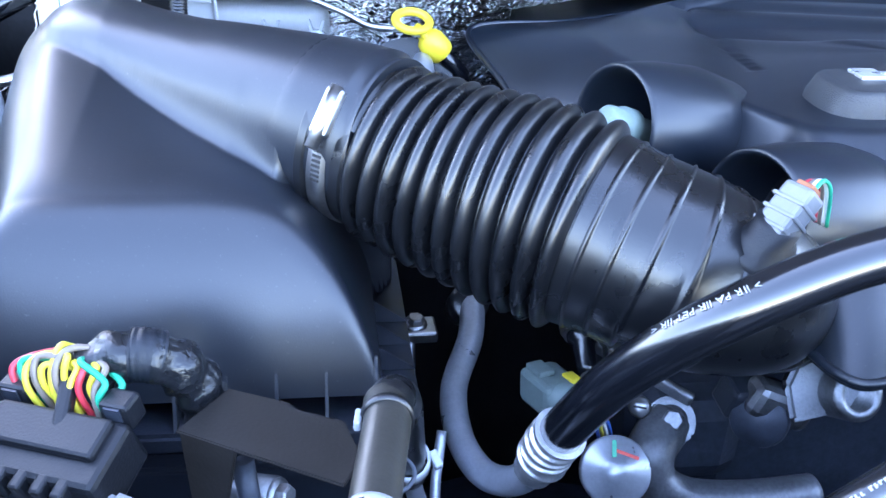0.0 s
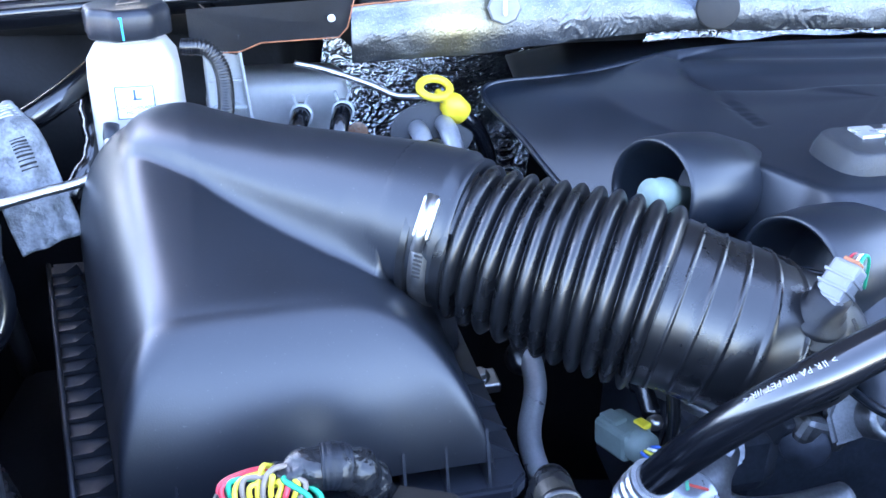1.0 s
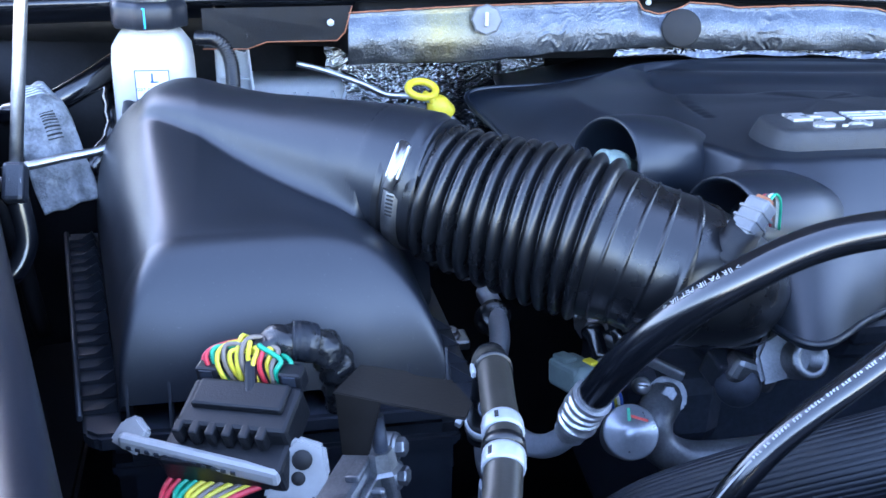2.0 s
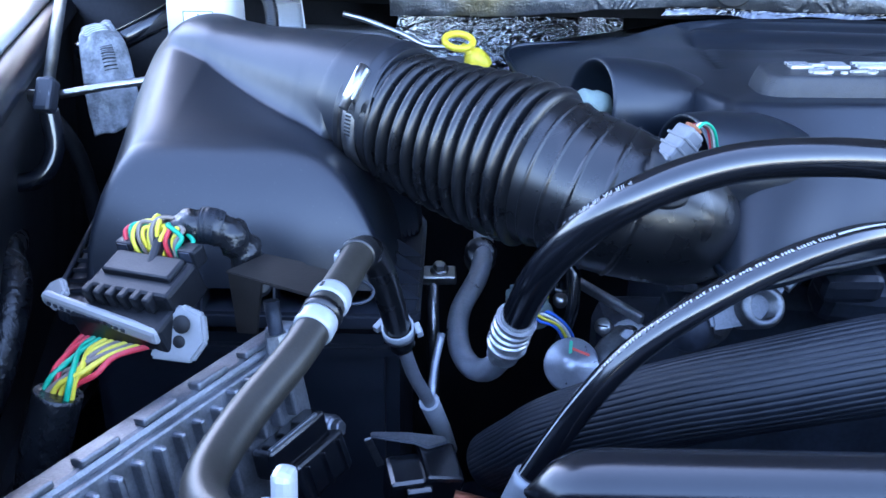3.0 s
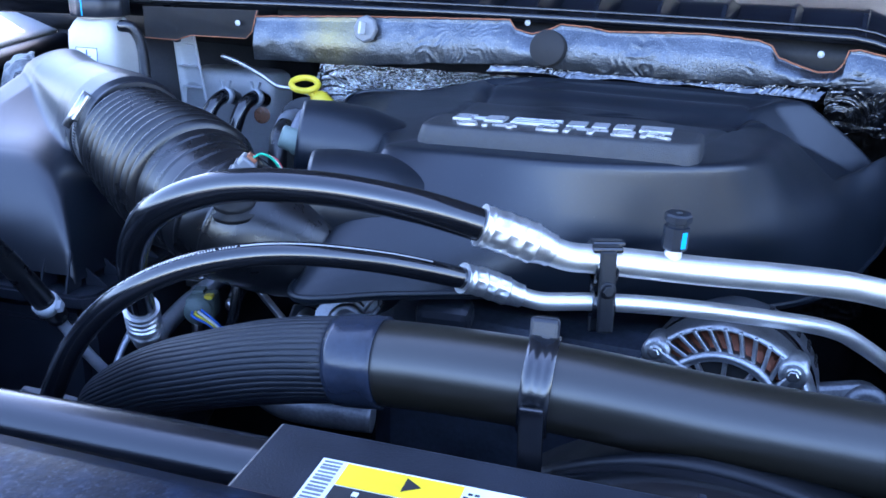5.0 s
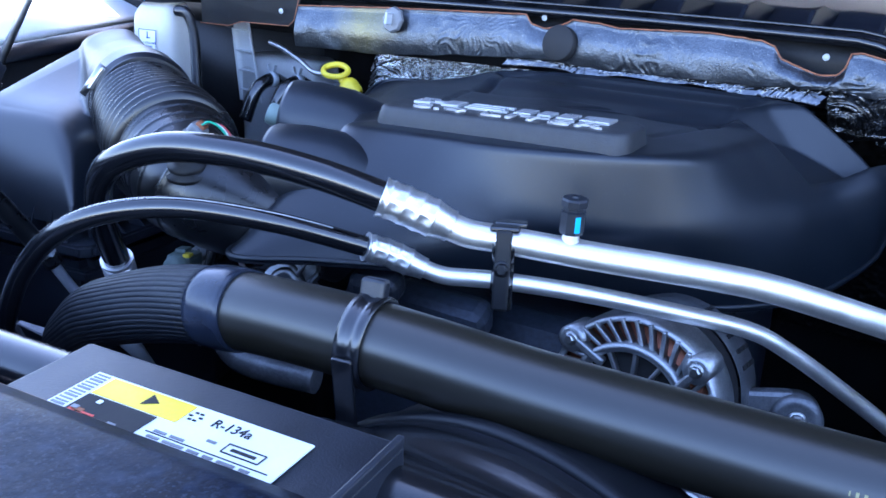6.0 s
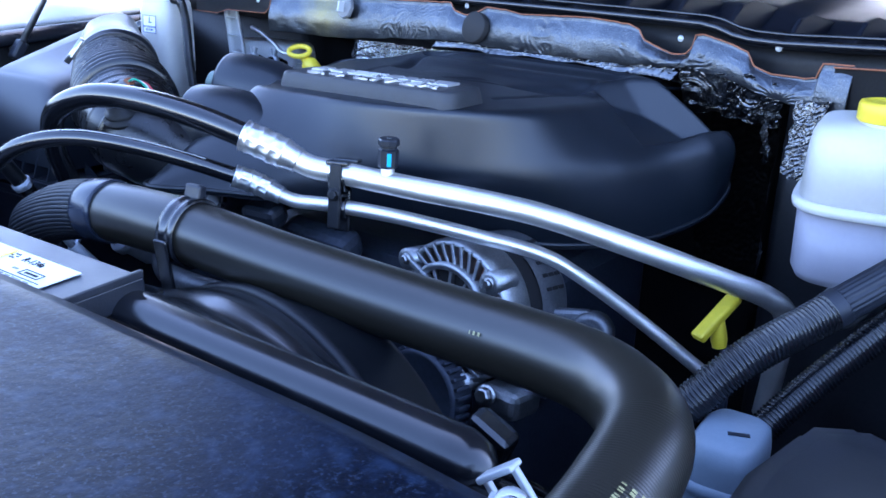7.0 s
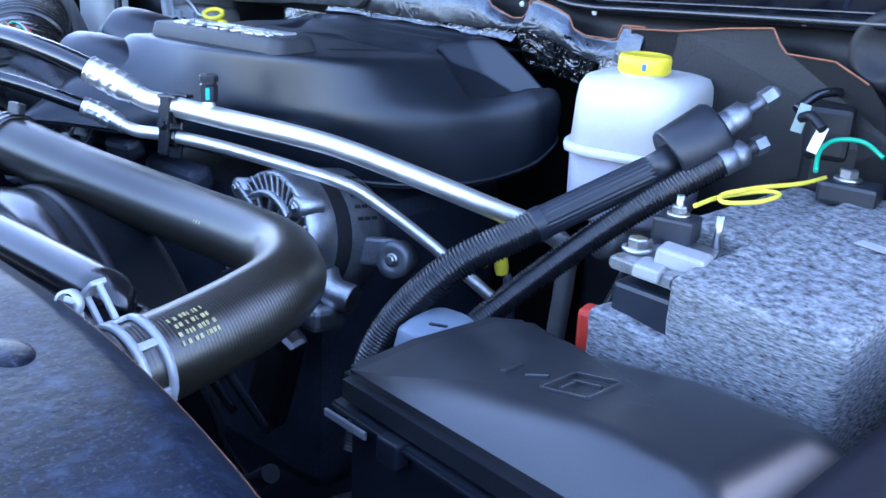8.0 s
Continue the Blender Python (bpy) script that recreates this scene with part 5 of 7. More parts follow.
part("rear_shell", lathe([(AR * 0.98, -0.068), (AR * 1.0, -0.075), (AR * 0.99, -0.11), (AR * 0.8, -0.135), (0, -0.135)], am, 48), M_iron, alt)
ear_m = axis_pose((0.753, 0.745, 1.239), (0.35, -1, 0.25))
part("rear_ear", lathe([(0, 0.010), (0.010, 0.010), (0.012, 0.012), (0.020, 0.011), (0.0225, 0.008), (0.0225, -0.014), (0, -0.014)], ear_m, 28), M_iron, alt)
part("ear_neck", block((0.05, 0.034, 0.018), ear_m @ pose(-0.026, 0.004, -0.003, 0, 0, 8), 0.005), M_iron, alt)
bolt(ear_m @ V(0, 0, 0.010), (0.35, -1, 0.25), 0.0055, alt)
# small black blocks as the shaded insides of the vents
for k in range(5):
    for j in range(3):
        part("vent", block((0.004, 0.002, 0.008), am @ pose(0, 0, 0, 0, 0, -20 - 11 * k) @ pose(0, AR * 0.998, -0.082 - 0.011 * j), 0), M_ink_shade, alt)
part("mount", tube(spline([am @ V(0.045, -0.02, -0.05), am @ V(0.08, -0.045, -0.04), am @ V(0.11, -0.05, -0.05)], 6), 0.018, 16), M_castalu, alt)
part("mount_foot", block((0.05, 0.03, 0.05), am @ pose(0.075, -0.075, -0.03), 0.008), M_castalu, alt)
bolt(am @ V(0.066, -0.068, 0.0), (0.1, -1, 0.3), 0.008, alt)
pl = am @ pose(-0.005, -0.09, 0.02)
drive = thing("belt_drive", (0.62, 0.6, 1.02), "dark ribbed belt and pulleys below the alternator", "belt drive")
part("pulley", lathe([(0.0, 0.004), (0.045, 0.004), (0.05, 0.008), (0.052, 0.0), (0.052, -0.025), (0, -0.025)], pl, 40), M_dark, drive)
for k in range(34):
    part("tooth", block((0.0045, 0.005, 0.02), pl @ pose(0, 0, 0, 0, 0, 360 / 34 * k) @ pose(0, 0.054, -0.008), 0.001), M_dark, drive)
part("bracket", block((0.05, 0.03, 0.16), pose(0.72, 0.60, 1.12, 10, 25, 8), 0.008), M_shine, drive)
part("arm", block((0.035, 0.012, 0.14), pose(0.66, 0.50, 1.16, 20, -28, 0), 0.005), M_shine, drive)
part("belt", tube(spline([(0.56, 0.57, 1.17), (0.60, 0.565, 1.1), (0.66, 0.56, 1.02), (0.76, 0.53, 1.03), (0.83, 0.52, 1.08)], 8), 0.010, 10), M_black, drive)

# ---- conduits at the steering pump side ----
ring_wave = lambda n: (lambda s, a: 0.0011 * math.cos(s * 2 * math.pi * n))
c1 = thing("conduit_hose", (0.97, 0.62, 1.20), "black corrugated conduit leading to a crimped hose fitting", "conduit", "conduit hoses")
C1 = spline([(0.935, 0.548, 1.150), (0.922, 0.562, 1.21), (0.932, 0.585, 1.268), (0.968, 0.622, 1.325), (1.000, 0.671, 1.356), (1.031, 0.721, 1.385), (1.062, 0.770, 1.413)], 14)
p1, L1 = resample(C1, 0.0007)
k1 = int(len(p1) * 0.72)
part("corrugated_tube", tube(p1[:k1], 0.0148, 20, True, None, ring_wave(int(L1 * 0.72 / 0.0034))), M_shine, c1)
part("ribbed_sleeve", tube(p1[k1 - 8:], 0.0142, 72, True, None, lambda s, a: 0.0008 * math.cos(a * 22)), M_black, c1, "ribbed black sleeve")
part("collar", tube(p1[k1 - 6:k1 + 10], 0.0162, 24), M_black, c1)
d1 = (V(1.118, 0.855, 1.482) - C1[-1]).normalized()
e1 = C1[-1] + d1 * 0.026
part("ribbed_sleeve", tube([C1[-1] - d1 * 0.002, e1 + d1 * 0.002], 0.0142, 36), M_black, c1)
part("damper", lathe([(0, -0.002), (0.014, -0.002), (0.0265, -0.006), (0.0285, -0.003), (0.0285, 0.042), (0.026, 0.046), (0, 0.046)], axis_pose(e1, d1), 36), M_black, c1, "smooth black foam cylinder")
part("fitting", lathe([(0.010, 0.044), (0.0125, 0.046), (0.0125, 0.056), (0.0118, 0.057), (0.0125, 0.059), (0.0125, 0.072), (0.008, 0.076), (0.005, 0.080), (0.005, 0.10)], axis_pose(e1, d1), 24), M_ecm, c1, "crimped metal fitting")
part("nut", lathe([(0.005, 0.092), (0.0095, 0.092), (0.0095, 0.104), (0.006, 0.108), (0, 0.108)], axis_pose(e1, d1), 6, smooth=False), M_ecm, c1)
c2 = thing("conduit_hose", (1.05, 0.70, 1.22), "thinner black corrugated conduit beside the battery", "conduit", "conduit hoses")
C2 = spline([(0.955, 0.535, 1.18), (0.966, 0.573, 1.222), (1.007, 0.662, 1.302), (1.066, 0.738, 1.380), (1.112, 0.80, 1.428)], 14)
p2, L2 = resample(C2, 0.0007)
part("corrugated_tube", tube(p2, 0.0118, 20, True, None, ring_wave(int(L2 / 0.0032))), M_shine, c2)
e2, d2 = C2[-1], V(0.022, 0.05, 0.022).normalized()
part("fitting", lathe([(0.0118, -0.002), (0.0125, 0.0), (0.0125, 0.012), (0.0115, 0.013), (0.0125, 0.015), (0.0125, 0.024), (0.008, 0.028), (0.005, 0.03), (0.005, 0.045)], axis_pose(e2, d2), 24), M_ecm, c2, "crimped metal fitting")
part("nut", lathe([(0.005, 0.036), (0.009, 0.036), (0.009, 0.047), (0, 0.048)], axis_pose(e2, d2), 6, smooth=False), M_ecm, c2)
booster = thing("brake_booster_unit", (1.17, 0.90, 1.36), "black hydraulic unit with green tag behind the battery", "hydraulic unit")
part("body", block((0.040, 0.05, 0.05), pose(1.150, 0.925, 1.452, 0, 0, 20), 0.006), M_conn, booster)
part("body", block((0.05, 0.06, 0.10), pose(1.150, 0.94, 1.40, 0, 0, 20), 0.010), M_conn, booster)
part("outlet", tube(spline([(1.128, 0.895, 1.470), (1.138, 0.915, 1.484), (1.150, 0.935, 1.486), (1.160, 0.955, 1.478)], 8), 0.0045, 12), M_gloss, booster)
part("tag", block((0.010, 0.002, 0.026), pose(1.146, 0.868, 1.468, -15, 10, 20), 0.0005), M_mint, booster)
part("white_tag", block((0.009, 0.002, 0.024), pose(1.172, 0.850, 1.456, -15, 18, 30), 0.0005), M_label, booster)
part("lead", tube(spline([(1.150, 0.86, 1.470), (1.162, 0.853, 1.474), (1.176, 0.848, 1.466)], 8), 0.0045, 10), M_conn, booster)

# ---- brake fluid reservoir ----
BR = pose(0.949, 0.922, 0, 0, 0, 15)


def tank(hx, hy, prof, m, e=0.55, seg=48):
    """A rounded box turned up from (scale, height) pairs."""
    bm = bmesh.new()
    rings = []
    for k, z in prof:
        ring = []
        for i in range(seg):
            a = 2 * math.pi * i / seg
            c, s = math.cos(a), math.sin(a)
            ring.append(bm.verts.new(m @ V(math.copysign(abs(c) ** e, c) * hx * k, math.copysign(abs(s) ** e, s) * hy * k, z)))
        rings.append(ring)
    for a, b in zip(rings, rings[1:]):
        for i in range(seg):
            bm.faces.new((a[i], a[(i + 1) % seg], b[(i + 1) % seg], b[i])).smooth = True
    bm.faces.new(rings[0][::-1])
    bm.faces.new(rings[-1]).smooth = True
    return bm


brake = thing("brake_reservoir", (0.952, 0.918, 1.30), "translucent white brake fluid reservoir with a yellow cap", "reservoir")
part("lower_tank", tank(0.066, 0.081, [(0.55, 1.318), (0.88, 1.321), (0.95, 1.330), (0.985, 1.393)], BR), M_fluid, brake, "lower half dim with fluid")
part("seam", tank(0.066, 0.081, [(0.98, 1.392), (1.07, 1.3935), (1.08, 1.398), (1.07, 1.402), (0.98, 1.403)], BR), M_white, brake)
part("upper_tank", tank(0.066, 0.081, [(0.99, 1.400), (0.965, 1.448), (0.94, 1.463), (0.87, 1.471), (0.5, 1.476)], BR), M_white, brake)
part("neck", lathe([(0.027, 1.466), (0.025, 1.472), (0.0235, 1.484)], pose(0.957, 0.898, 0), 32), M_white, brake)
cap = part("cap", lathe([(0.026, 0.468), (0.0275, 0.470), (0.0275, 0.483), (0.026, 0.4865), (0.021, 0.4875), (0.020, 0.4855), (0, 0.4855)], pose(0.957, 0.898, 1.010), 40), M_yellow, brake, "yellow screw cap")
part("cap_mark", block((0.004, 0.001, 0.007), pose(0.972, 0.8748, 1.4865, 0, 0, 33), 0), M_w_blue, cap)
part("cap_print", lathe([(0.011, 0), (0.014, 0.0004), (0.016, 0)], pose(0.957, 0.898, 1.4957), 32), M_w_yellow, cap)
part("label", block((0.002, 0.034, 0.022), BR @ pose(0.0600, 0.02, 1.436, 0, -6, 0), 0.0003), M_label, brake)
for k in range(3):
    part("label_bar", block((0.0005, 0.026, 0.002), BR @ pose(0.0613, 0.02, 1.443 - 0.006 * k, 0, -6, 0), 0), M_blueink, brake)
mc = thing("master_cylinder", (0.952, 0.90, 1.25), "grey cast master cylinder under the reservoir", "master cylinder")
part("barrel", lathe([(0, 0.0), (0.018, 0.002), (0.022, 0.006), (0.022, 0.05), (0.027, 0.052), (0.027, 0.12)], axis_pose((0.962, 0.845, 1.303), (-0.05, 1, 0)), 32), M_castalu, mc)
part("port", lathe([(0.012, 1.318), (0.012, 1.336)], pose(0.955, 0.90, 0), 20), M_castalu, mc)
part("port", lathe([(0.012, 1.318), (0.012, 1.336)], pose(0.950, 0.945, 0), 20), M_castalu, mc)

# ---- dipsticks ----
oil = thing("oil_dipstick", (0.85, 0.82, 1.15), "yellow T-shaped oil dipstick handle", "dipstick")
om = axis_pose((0.8615, 0.802, 1.2755), V(0.013, 0.048, 0.037))
part("grip", block((0.016, 0.010, 0.062), om, 0.003), M_yellow, oil)
part("stem", lathe([(0.007, -0.024), (0.0085, -0.016), (0.0075, -0.004), (0.006, 0.010)], axis_pose((0.864, 0.803, 1.268), (-0.15, 0.0, 0.8)), 20), M_yellow, oil)
part("tube", tube(spline([(0.873, 0.806, 1.245), (0.875, 0.815, 1.2), (0.87, 0.83, 1.1)], 6), 0.005, 12), M_dark, oil)
trans = thing("transmission_dipstick", (0.043, 0.951, 1.35), "yellow ring-pull transmission dipstick on a black tube", "dipstick")
tm = axis_pose((0.046, 0.948, 1.412), (-0.55, -0.12, 0.55))
part("handle", lathe([(0.0115, -0.010), (0.0135, -0.006), (0.0140, 0.008), (0.012, 0.014), (0.007, 0.018), (0.005, 0.026)], tm, 28), M_yellow, trans)
tr = axis_pose((0.022, 0.940, 1.438), (0.25, -0.4, 0.8))
bm = bmesh.new()
ringp = [tr @ V(0.0175 * math.cos(a), 0.0135 * math.sin(a), 0) for a in np.linspace(0, 2 * math.pi, 33)]
tube(ringp, 0.0042, 12, False, bm)
part("pull_ring", bm, M_yellow, trans)
part("web", block((0.018, 0.008, 0.016), tm @ pose(0, 0, 0.022), 0.003), M_yellow, trans)
part("tube", tube(spline([(0.050, 0.950, 1.406), (0.070, 0.952, 1.385), (0.085, 0.955, 1.34), (0.09, 0.96, 1.25)], 8), 0.0085, 16), M_gloss, trans)
single("vent_pipe", tube(spline([(-0.122, 0.950, 1.463), (-0.09, 0.948, 1.456), (-0.046, 0.940, 1.443), (-0.018, 0.936, 1.432), (0.015, 0.937, 1.430), (0.045, 0.945, 1.420)], 8), 0.0034, 12), M_steel,
       "thin bent steel pipe behind the intake hose", "pipe")
heat = thing("heater_fittings", (0.02, 0.96, 1.34), "black rubber plate with heater pipe stubs on the foil", "heater pipes")
part("plate", slab([(0.045 * math.cos(a), 0.032 * math.sin(a)) for a in np.linspace(0, 2 * math.pi, 25)[:-1]], 0.008, axis_pose((0.02, 0.945, 1.388), (0, -1, 0.3)), 0.002), M_black, heat)
for dx, dz in ((-0.016, 0.0), (0.012, 0.006)):
    part("stub", tube(spline([(0.02 + dx, 0.945, 1.392 + dz), (0.024 + dx, 0.915, 1.393 + dz), (0.03 + dx, 0.885, 1.375 + dz)], 8), 0.010, 16), M_dullalu, heat)
part("hose", tube(spline([(0.018, 0.90, 1.388), (0.024, 0.875, 1.375), (0.03, 0.86, 1.33), (0.03, 0.86, 1.25)], 8), 0.0125, 18), M_rubber, heat)

# ---- rear corner beside the air box ----
cool = thing("coolant_bottle", (-0.261, 0.868, 1.34), "white plastic coolant bottle with a black ribbed cap", "coolant bottle")
CB = pose(-0.261, 0.868, 0, 0, 0, 5)
part("bottle", tank(0.043, 0.040, [(0.80, 1.335), (0.92, 1.34), (0.97, 1.40), (0.94, 1.480), (0.90, 1.497), (0.74, 1.508), (0.64, 1.513)], CB, 0.6), M_white, cool)
part("neck", lathe([(0.026, 1.508), (0.026, 1.522)], CB, 32), M_white, cool)
bc = lambda s, a: 0.0022 * max(-0.4, math.cos(a * 8))
part("cap", tube([CB @ V(0, 0, z) for z in (1.516, 1.518, 1.536, 1.541, 1.543)], lambda s: (0.0355, 0.037, 0.037, 0.035, 0.030)[int(round(s * 4))], 64, True, None, bc), M_black, cool, "black ribbed screw cap")
part("cap_symbol", lathe([(0.010, 0.0006), (0.013, 0.0006), (0.013, 0)], CB @ pose(0, 0.002, 1.543), 3, smooth=False), M_w_brown, cool)
part("cap_mark", block((0.003, 0.001, 0.020), CB @ pose(0.001, -0.0378, 1.528), 0), M_cyan, cool)
lm = CB @ pose(0.004, -0.0390, 1.462, 90 - 3, 0, 4)
lb = part("label", block((0.034, 0.030, 0.0006), lm, 0), M_label, cool)
for a in ((0, 0.0145, 0.034, 0.001), (0, -0.0145, 0.034, 0.001), (0.0165, 0, 0.001, 0.03), (-0.0165, 0, 0.001, 0.03)):
    part("border", block((a[2], a[3], 0.0004), lm @ pose(a[0], a[1], 0.0006), 0), M_blueink, lb)
part("symbol", block((0.002, 0.010, 0.0004), lm @ pose(0, 0.007, 0.0006), 0), M_blueink, lb)
part("symbol", block((0.008, 0.0015, 0.0004), lm @ pose(0.002, 0.003, 0.0006), 0), M_blueink, lb)
for k, s in enumerate(("OAT COOLANT", "MS-12106")):
    tx = letters(s, 0.0045, 0.0002)
    tx.transform(lm @ pose(0, -0.0045 - 0.005 * k, 0.0006))
    part("print", tx, M_blueink, lb)
single("overflow_hose", tube(resample(spline([(-0.212, 0.855, 1.506), (-0.19, 0.853, 1.504), (-0.178, 0.853, 1.485), (-0.178, 0.856, 1.45), (-0.186, 0.862, 1.41), (-0.19, 0.87, 1.36)], 10), 0.0006)[0], 0.0072, 16, True, None, lambda s, a: 0.0009 * math.cos(s * 2 * math.pi * 62)), M_shine,
       "thin black corrugated hose beside the coolant bottle", "hose")
wb = thing("pale_bracket", (-0.172, 0.95, 1.36), "pale ribbed plastic bracket beside the coolant bottle", "bracket")


def chan(u, v):
    x = (-0.217 + 0.005 * v) * (1 - u) + (-0.172 - 0.010 * v) * u
    return V(x, 0.980 - 0.020 * v - 0.008 * (abs(u - 0.5) * 2) ** 8, 1.360 + 0.156 * v)


part("channel", sheet(chan, 28, 12, 0.003), M_bracket, wb)
for k in range(5):
    v = 0.12 + 0.20 * k
    a, b = chan(0.06, v), chan(0.94, v)
    part("rib", block(((b - a).length, 0.008, 0.0025), Matrix.Translation((a + b) / 2 + V(0, -0.001, 0)), 0.0006), M_bracket, wb)
wl_ = thing("wiring_lead", (-0.2, 0.92, 1.49), "black wiring lead with a plug over the coolant bottle", "cable")
part("lead", tube(spline([(-0.255, 0.985, 1.553), (-0.225, 0.955, 1.540), (-0.195, 0.93, 1.520), (-0.178, 0.922, 1.512), (-0.176, 0.922, 1.496)], 8), 0.0055, 12), M_gloss, wl_)
part("lead", tube(spline([(-0.24, 0.985, 1.548), (-0.21, 0.96, 1.527), (-0.185, 0.935, 1.512)], 8), 0.0032, 10), M_gloss, wl_)
part("plug", block((0.010, 0.010, 0.022), pose(-0.176, 0.921, 1.492, 0, 10, 0), 0.002), M_black, wl_)
cn = thing("cowl_connector", (-0.315, 0.95, 1.535), "black plug with a red lock on the cowl", "connector")
part("body", block((0.060, 0.024, 0.022), pose(-0.315, 0.950, 1.532, 0, 0, 12), 0.003), M_black, cn)
part("collar", block((0.020, 0.030, 0.026), pose(-0.305, 0.953, 1.532, 0, 0, 12), 0.003), M_grey, cn)
part("lock", block((0.013, 0.012, 0.010), pose(-0.307, 0.950, 1.547, 0, 0, 12), 0.001), M_red, cn)
part("lead", tube(spline([(-0.345, 0.945, 1.530), (-0.370, 0.945, 1.532), (-0.390, 0.95, 1.544), (-0.397, 0.97, 1.582), (-0.395, 1.02, 1.632)], 8), 0.0045, 10), M_steel, cn)
part("lead", tube(spline([(-0.285, 0.955, 1.532), (-0.245, 0.965, 1.536), (-0.195, 0.975, 1.528)], 8), 0.007, 10), M_gloss, cn)
ws = thing("washer_bottle", (-0.385, 1.12, 1.545), "frosted white bottle standing on the cowl's corner", "bottle")
part("bottle", tank(0.036, 0.03, [(0.86, 1.528), (0.96, 1.534), (1.0, 1.60), (1.0, 1.66)], pose(-0.384, 1.12, 0), 0.7), M_white, ws)

wash = thing("frosted_tank", (-0.12, 0.99, 1.30), "translucent grey tank with two black clamped hoses", "tank")
part("tank", tank(0.078, 0.040, [(0.9, 1.25), (0.98, 1.26), (1.0, 1.412), (0.96, 1.427), (0.86, 1.433)], pose(-0.150, 1.018, 0, 0, 0, 8), 0.4), M_clear, wash)
for x, y in ((-0.118, 0.951), (-0.075, 0.962)):
    part("hose", tube(spline([(x, y + 0.02, 1.40), (x, y - 0.002, 1.408), (x - 0.004, y - 0.03, 1.395), (x - 0.01, y - 0.05, 1.35)], 8), 0.010, 18), M_gloss, wash)
    cl = axis_pose((x, y - 0.003, 1.408), (0, -1, 0.05))
    c = part("clamp", lathe([(0.0102, -0.005), (0.0122, -0.005), (0.0122, 0.005), (0.0102, 0.005)], cl, 28), M_whiteclip, wash)
    for sgn in (-1, 1):
        part("clamp_ear", block((0.003, 0.012, 0.006), cl @ pose(sgn * 0.006, 0.016, 0, 0, 0, -sgn * 20), 0.0006), M_whiteclip, c)
part("red_mark", lathe([(0, 0.001), (0.012, 0.0)], axis_pose((-0.06, 0.953, 1.385), (0.3, -1, 0.2)), 16), M_bronze, wash)

pouch = thing("printed_pouch", (-0.36, 0.80, 1.30), "silver printed foil pouch with a bar code hanging at the fender", "pouch")


def pouch_fn(u, v):
    a, b = V(-0.385, 0.838, 1.455), V(-0.322, 0.757, 1.368)
    mid = a.lerp(b, v)
    w = 0.016 + 0.012 * math.sin(min(1, v * 1.3) * math.pi / 2)
    side = V(0.86, 0.45, 0.2)
    puff = 0.010 * math.sin(u * math.pi) * math.sin(v * math.pi) + 0.006 * noise.noise(V(u * 4, v * 7, 2))
    return mid + side * (u - 0.5) * 2 * w + V(0.3, -0.6, 0.7) * puff + V(0, 0, 0.012 * math.sin(v * 5))


part("bag", sheet(pouch_fn, 24, 40, 0.002), M_pouch, pouch)
for k in range(9):
    v = 0.40 + 0.022 * k
    part("code_bar", tube([pouch_fn(u, v) + V(0.0006, -0.0015, 0.0015) for u in np.linspace(0.45, 0.72, 8)], 0.0006 + 0.0004 * (k % 2), 6), M_ink_shade, pouch)
for k in range(5):
    v = 0.06 + 0.035 * k
    part("fold_line", tube([pouch_fn(u, v) + V(0.0006, -0.0015, 0.0015) for u in np.linspace(0.12, 0.9, 10)], 0.0008, 6), M_bracket, pouch)
rod = thing("steel_rod", (-0.30, 0.76, 1.36), "bent steel rod between fender and air box", "rod")
part("rod", tube(spline([(-0.375, 0.735, 1.398), (-0.33, 0.755, 1.405), (-0.288, 0.775, 1.411), (-0.276, 0.79, 1.424), (-0.274, 0.81, 1.44)], 8), 0.0046, 14), M_steel, rod)
part("cap", lathe([(0.006, 0), (0.007, 0.004), (0.007, 0.016), (0, 0.017)], axis_pose((-0.274, 0.805, 1.434), (0, 0.5, 0.6)), 16), M_black, rod)
strut = thing("hood_strut", (-0.31, 0.58, 1.36), "black gas strut with a bright rod beside the air box", "gas strut")
s0, s1 = V(-0.316, 0.625, 1.424), V(-0.36, 0.98, 1.94)
part("rod", tube([s0, s1], 0.0055, 16), M_steel, strut)
part("socket", block((0.018, 0.018, 0.034), axis_pose(s0, s1 - s0), 0.004), M_black, strut)
part("ball_stud", lathe([(0, 0.018), (0.006, 0.016), (0.006, 0.004), (0.009, 0.003), (0.009, -0.006)], axis_pose(s0, (-1, -0.2, 0)), 16), M_steel, strut)
part("arm", tube(spline([s0 + V(0, 0, -0.012), s0 + V(0.004, -0.006, -0.05), s0 + V(-0.008, -0.02, -0.075), s0 + V(-0.04, -0.03, -0.08)], 8), 0.009, 14), M_gloss, strut)
harn = thing("left_harness", (-0.30, 0.45, 1.15), "black taped wiring harness along the fender", "harness")
part("loom", tube(spline([(-0.36, 0.60, 1.285), (-0.32, 0.535, 1.30), (-0.285, 0.49, 1.285), (-0.275, 0.44, 1.24), (-0.29, 0.40, 1.17), (-0.30, 0.36, 1.08)], 10), 0.016, 16), M_tape, harn)
part("loom", tube(spline([(-0.33, 0.93, 1.45), (-0.32, 0.90, 1.43), (-0.31, 0.86, 1.40), (-0.33, 0.82, 1.37)], 8), 0.010, 12, True, None, lambda s, a: 0.001 * math.cos(s * 190)), M_gloss, harn)
part("loom", tube(spline([(-0.42, 0.86, 1.42), (-0.38, 0.85, 1.43), (-0.34, 0.87, 1.45), (-0.31, 0.91, 1.47)], 8), 0.0125, 12), M_gloss, harn)
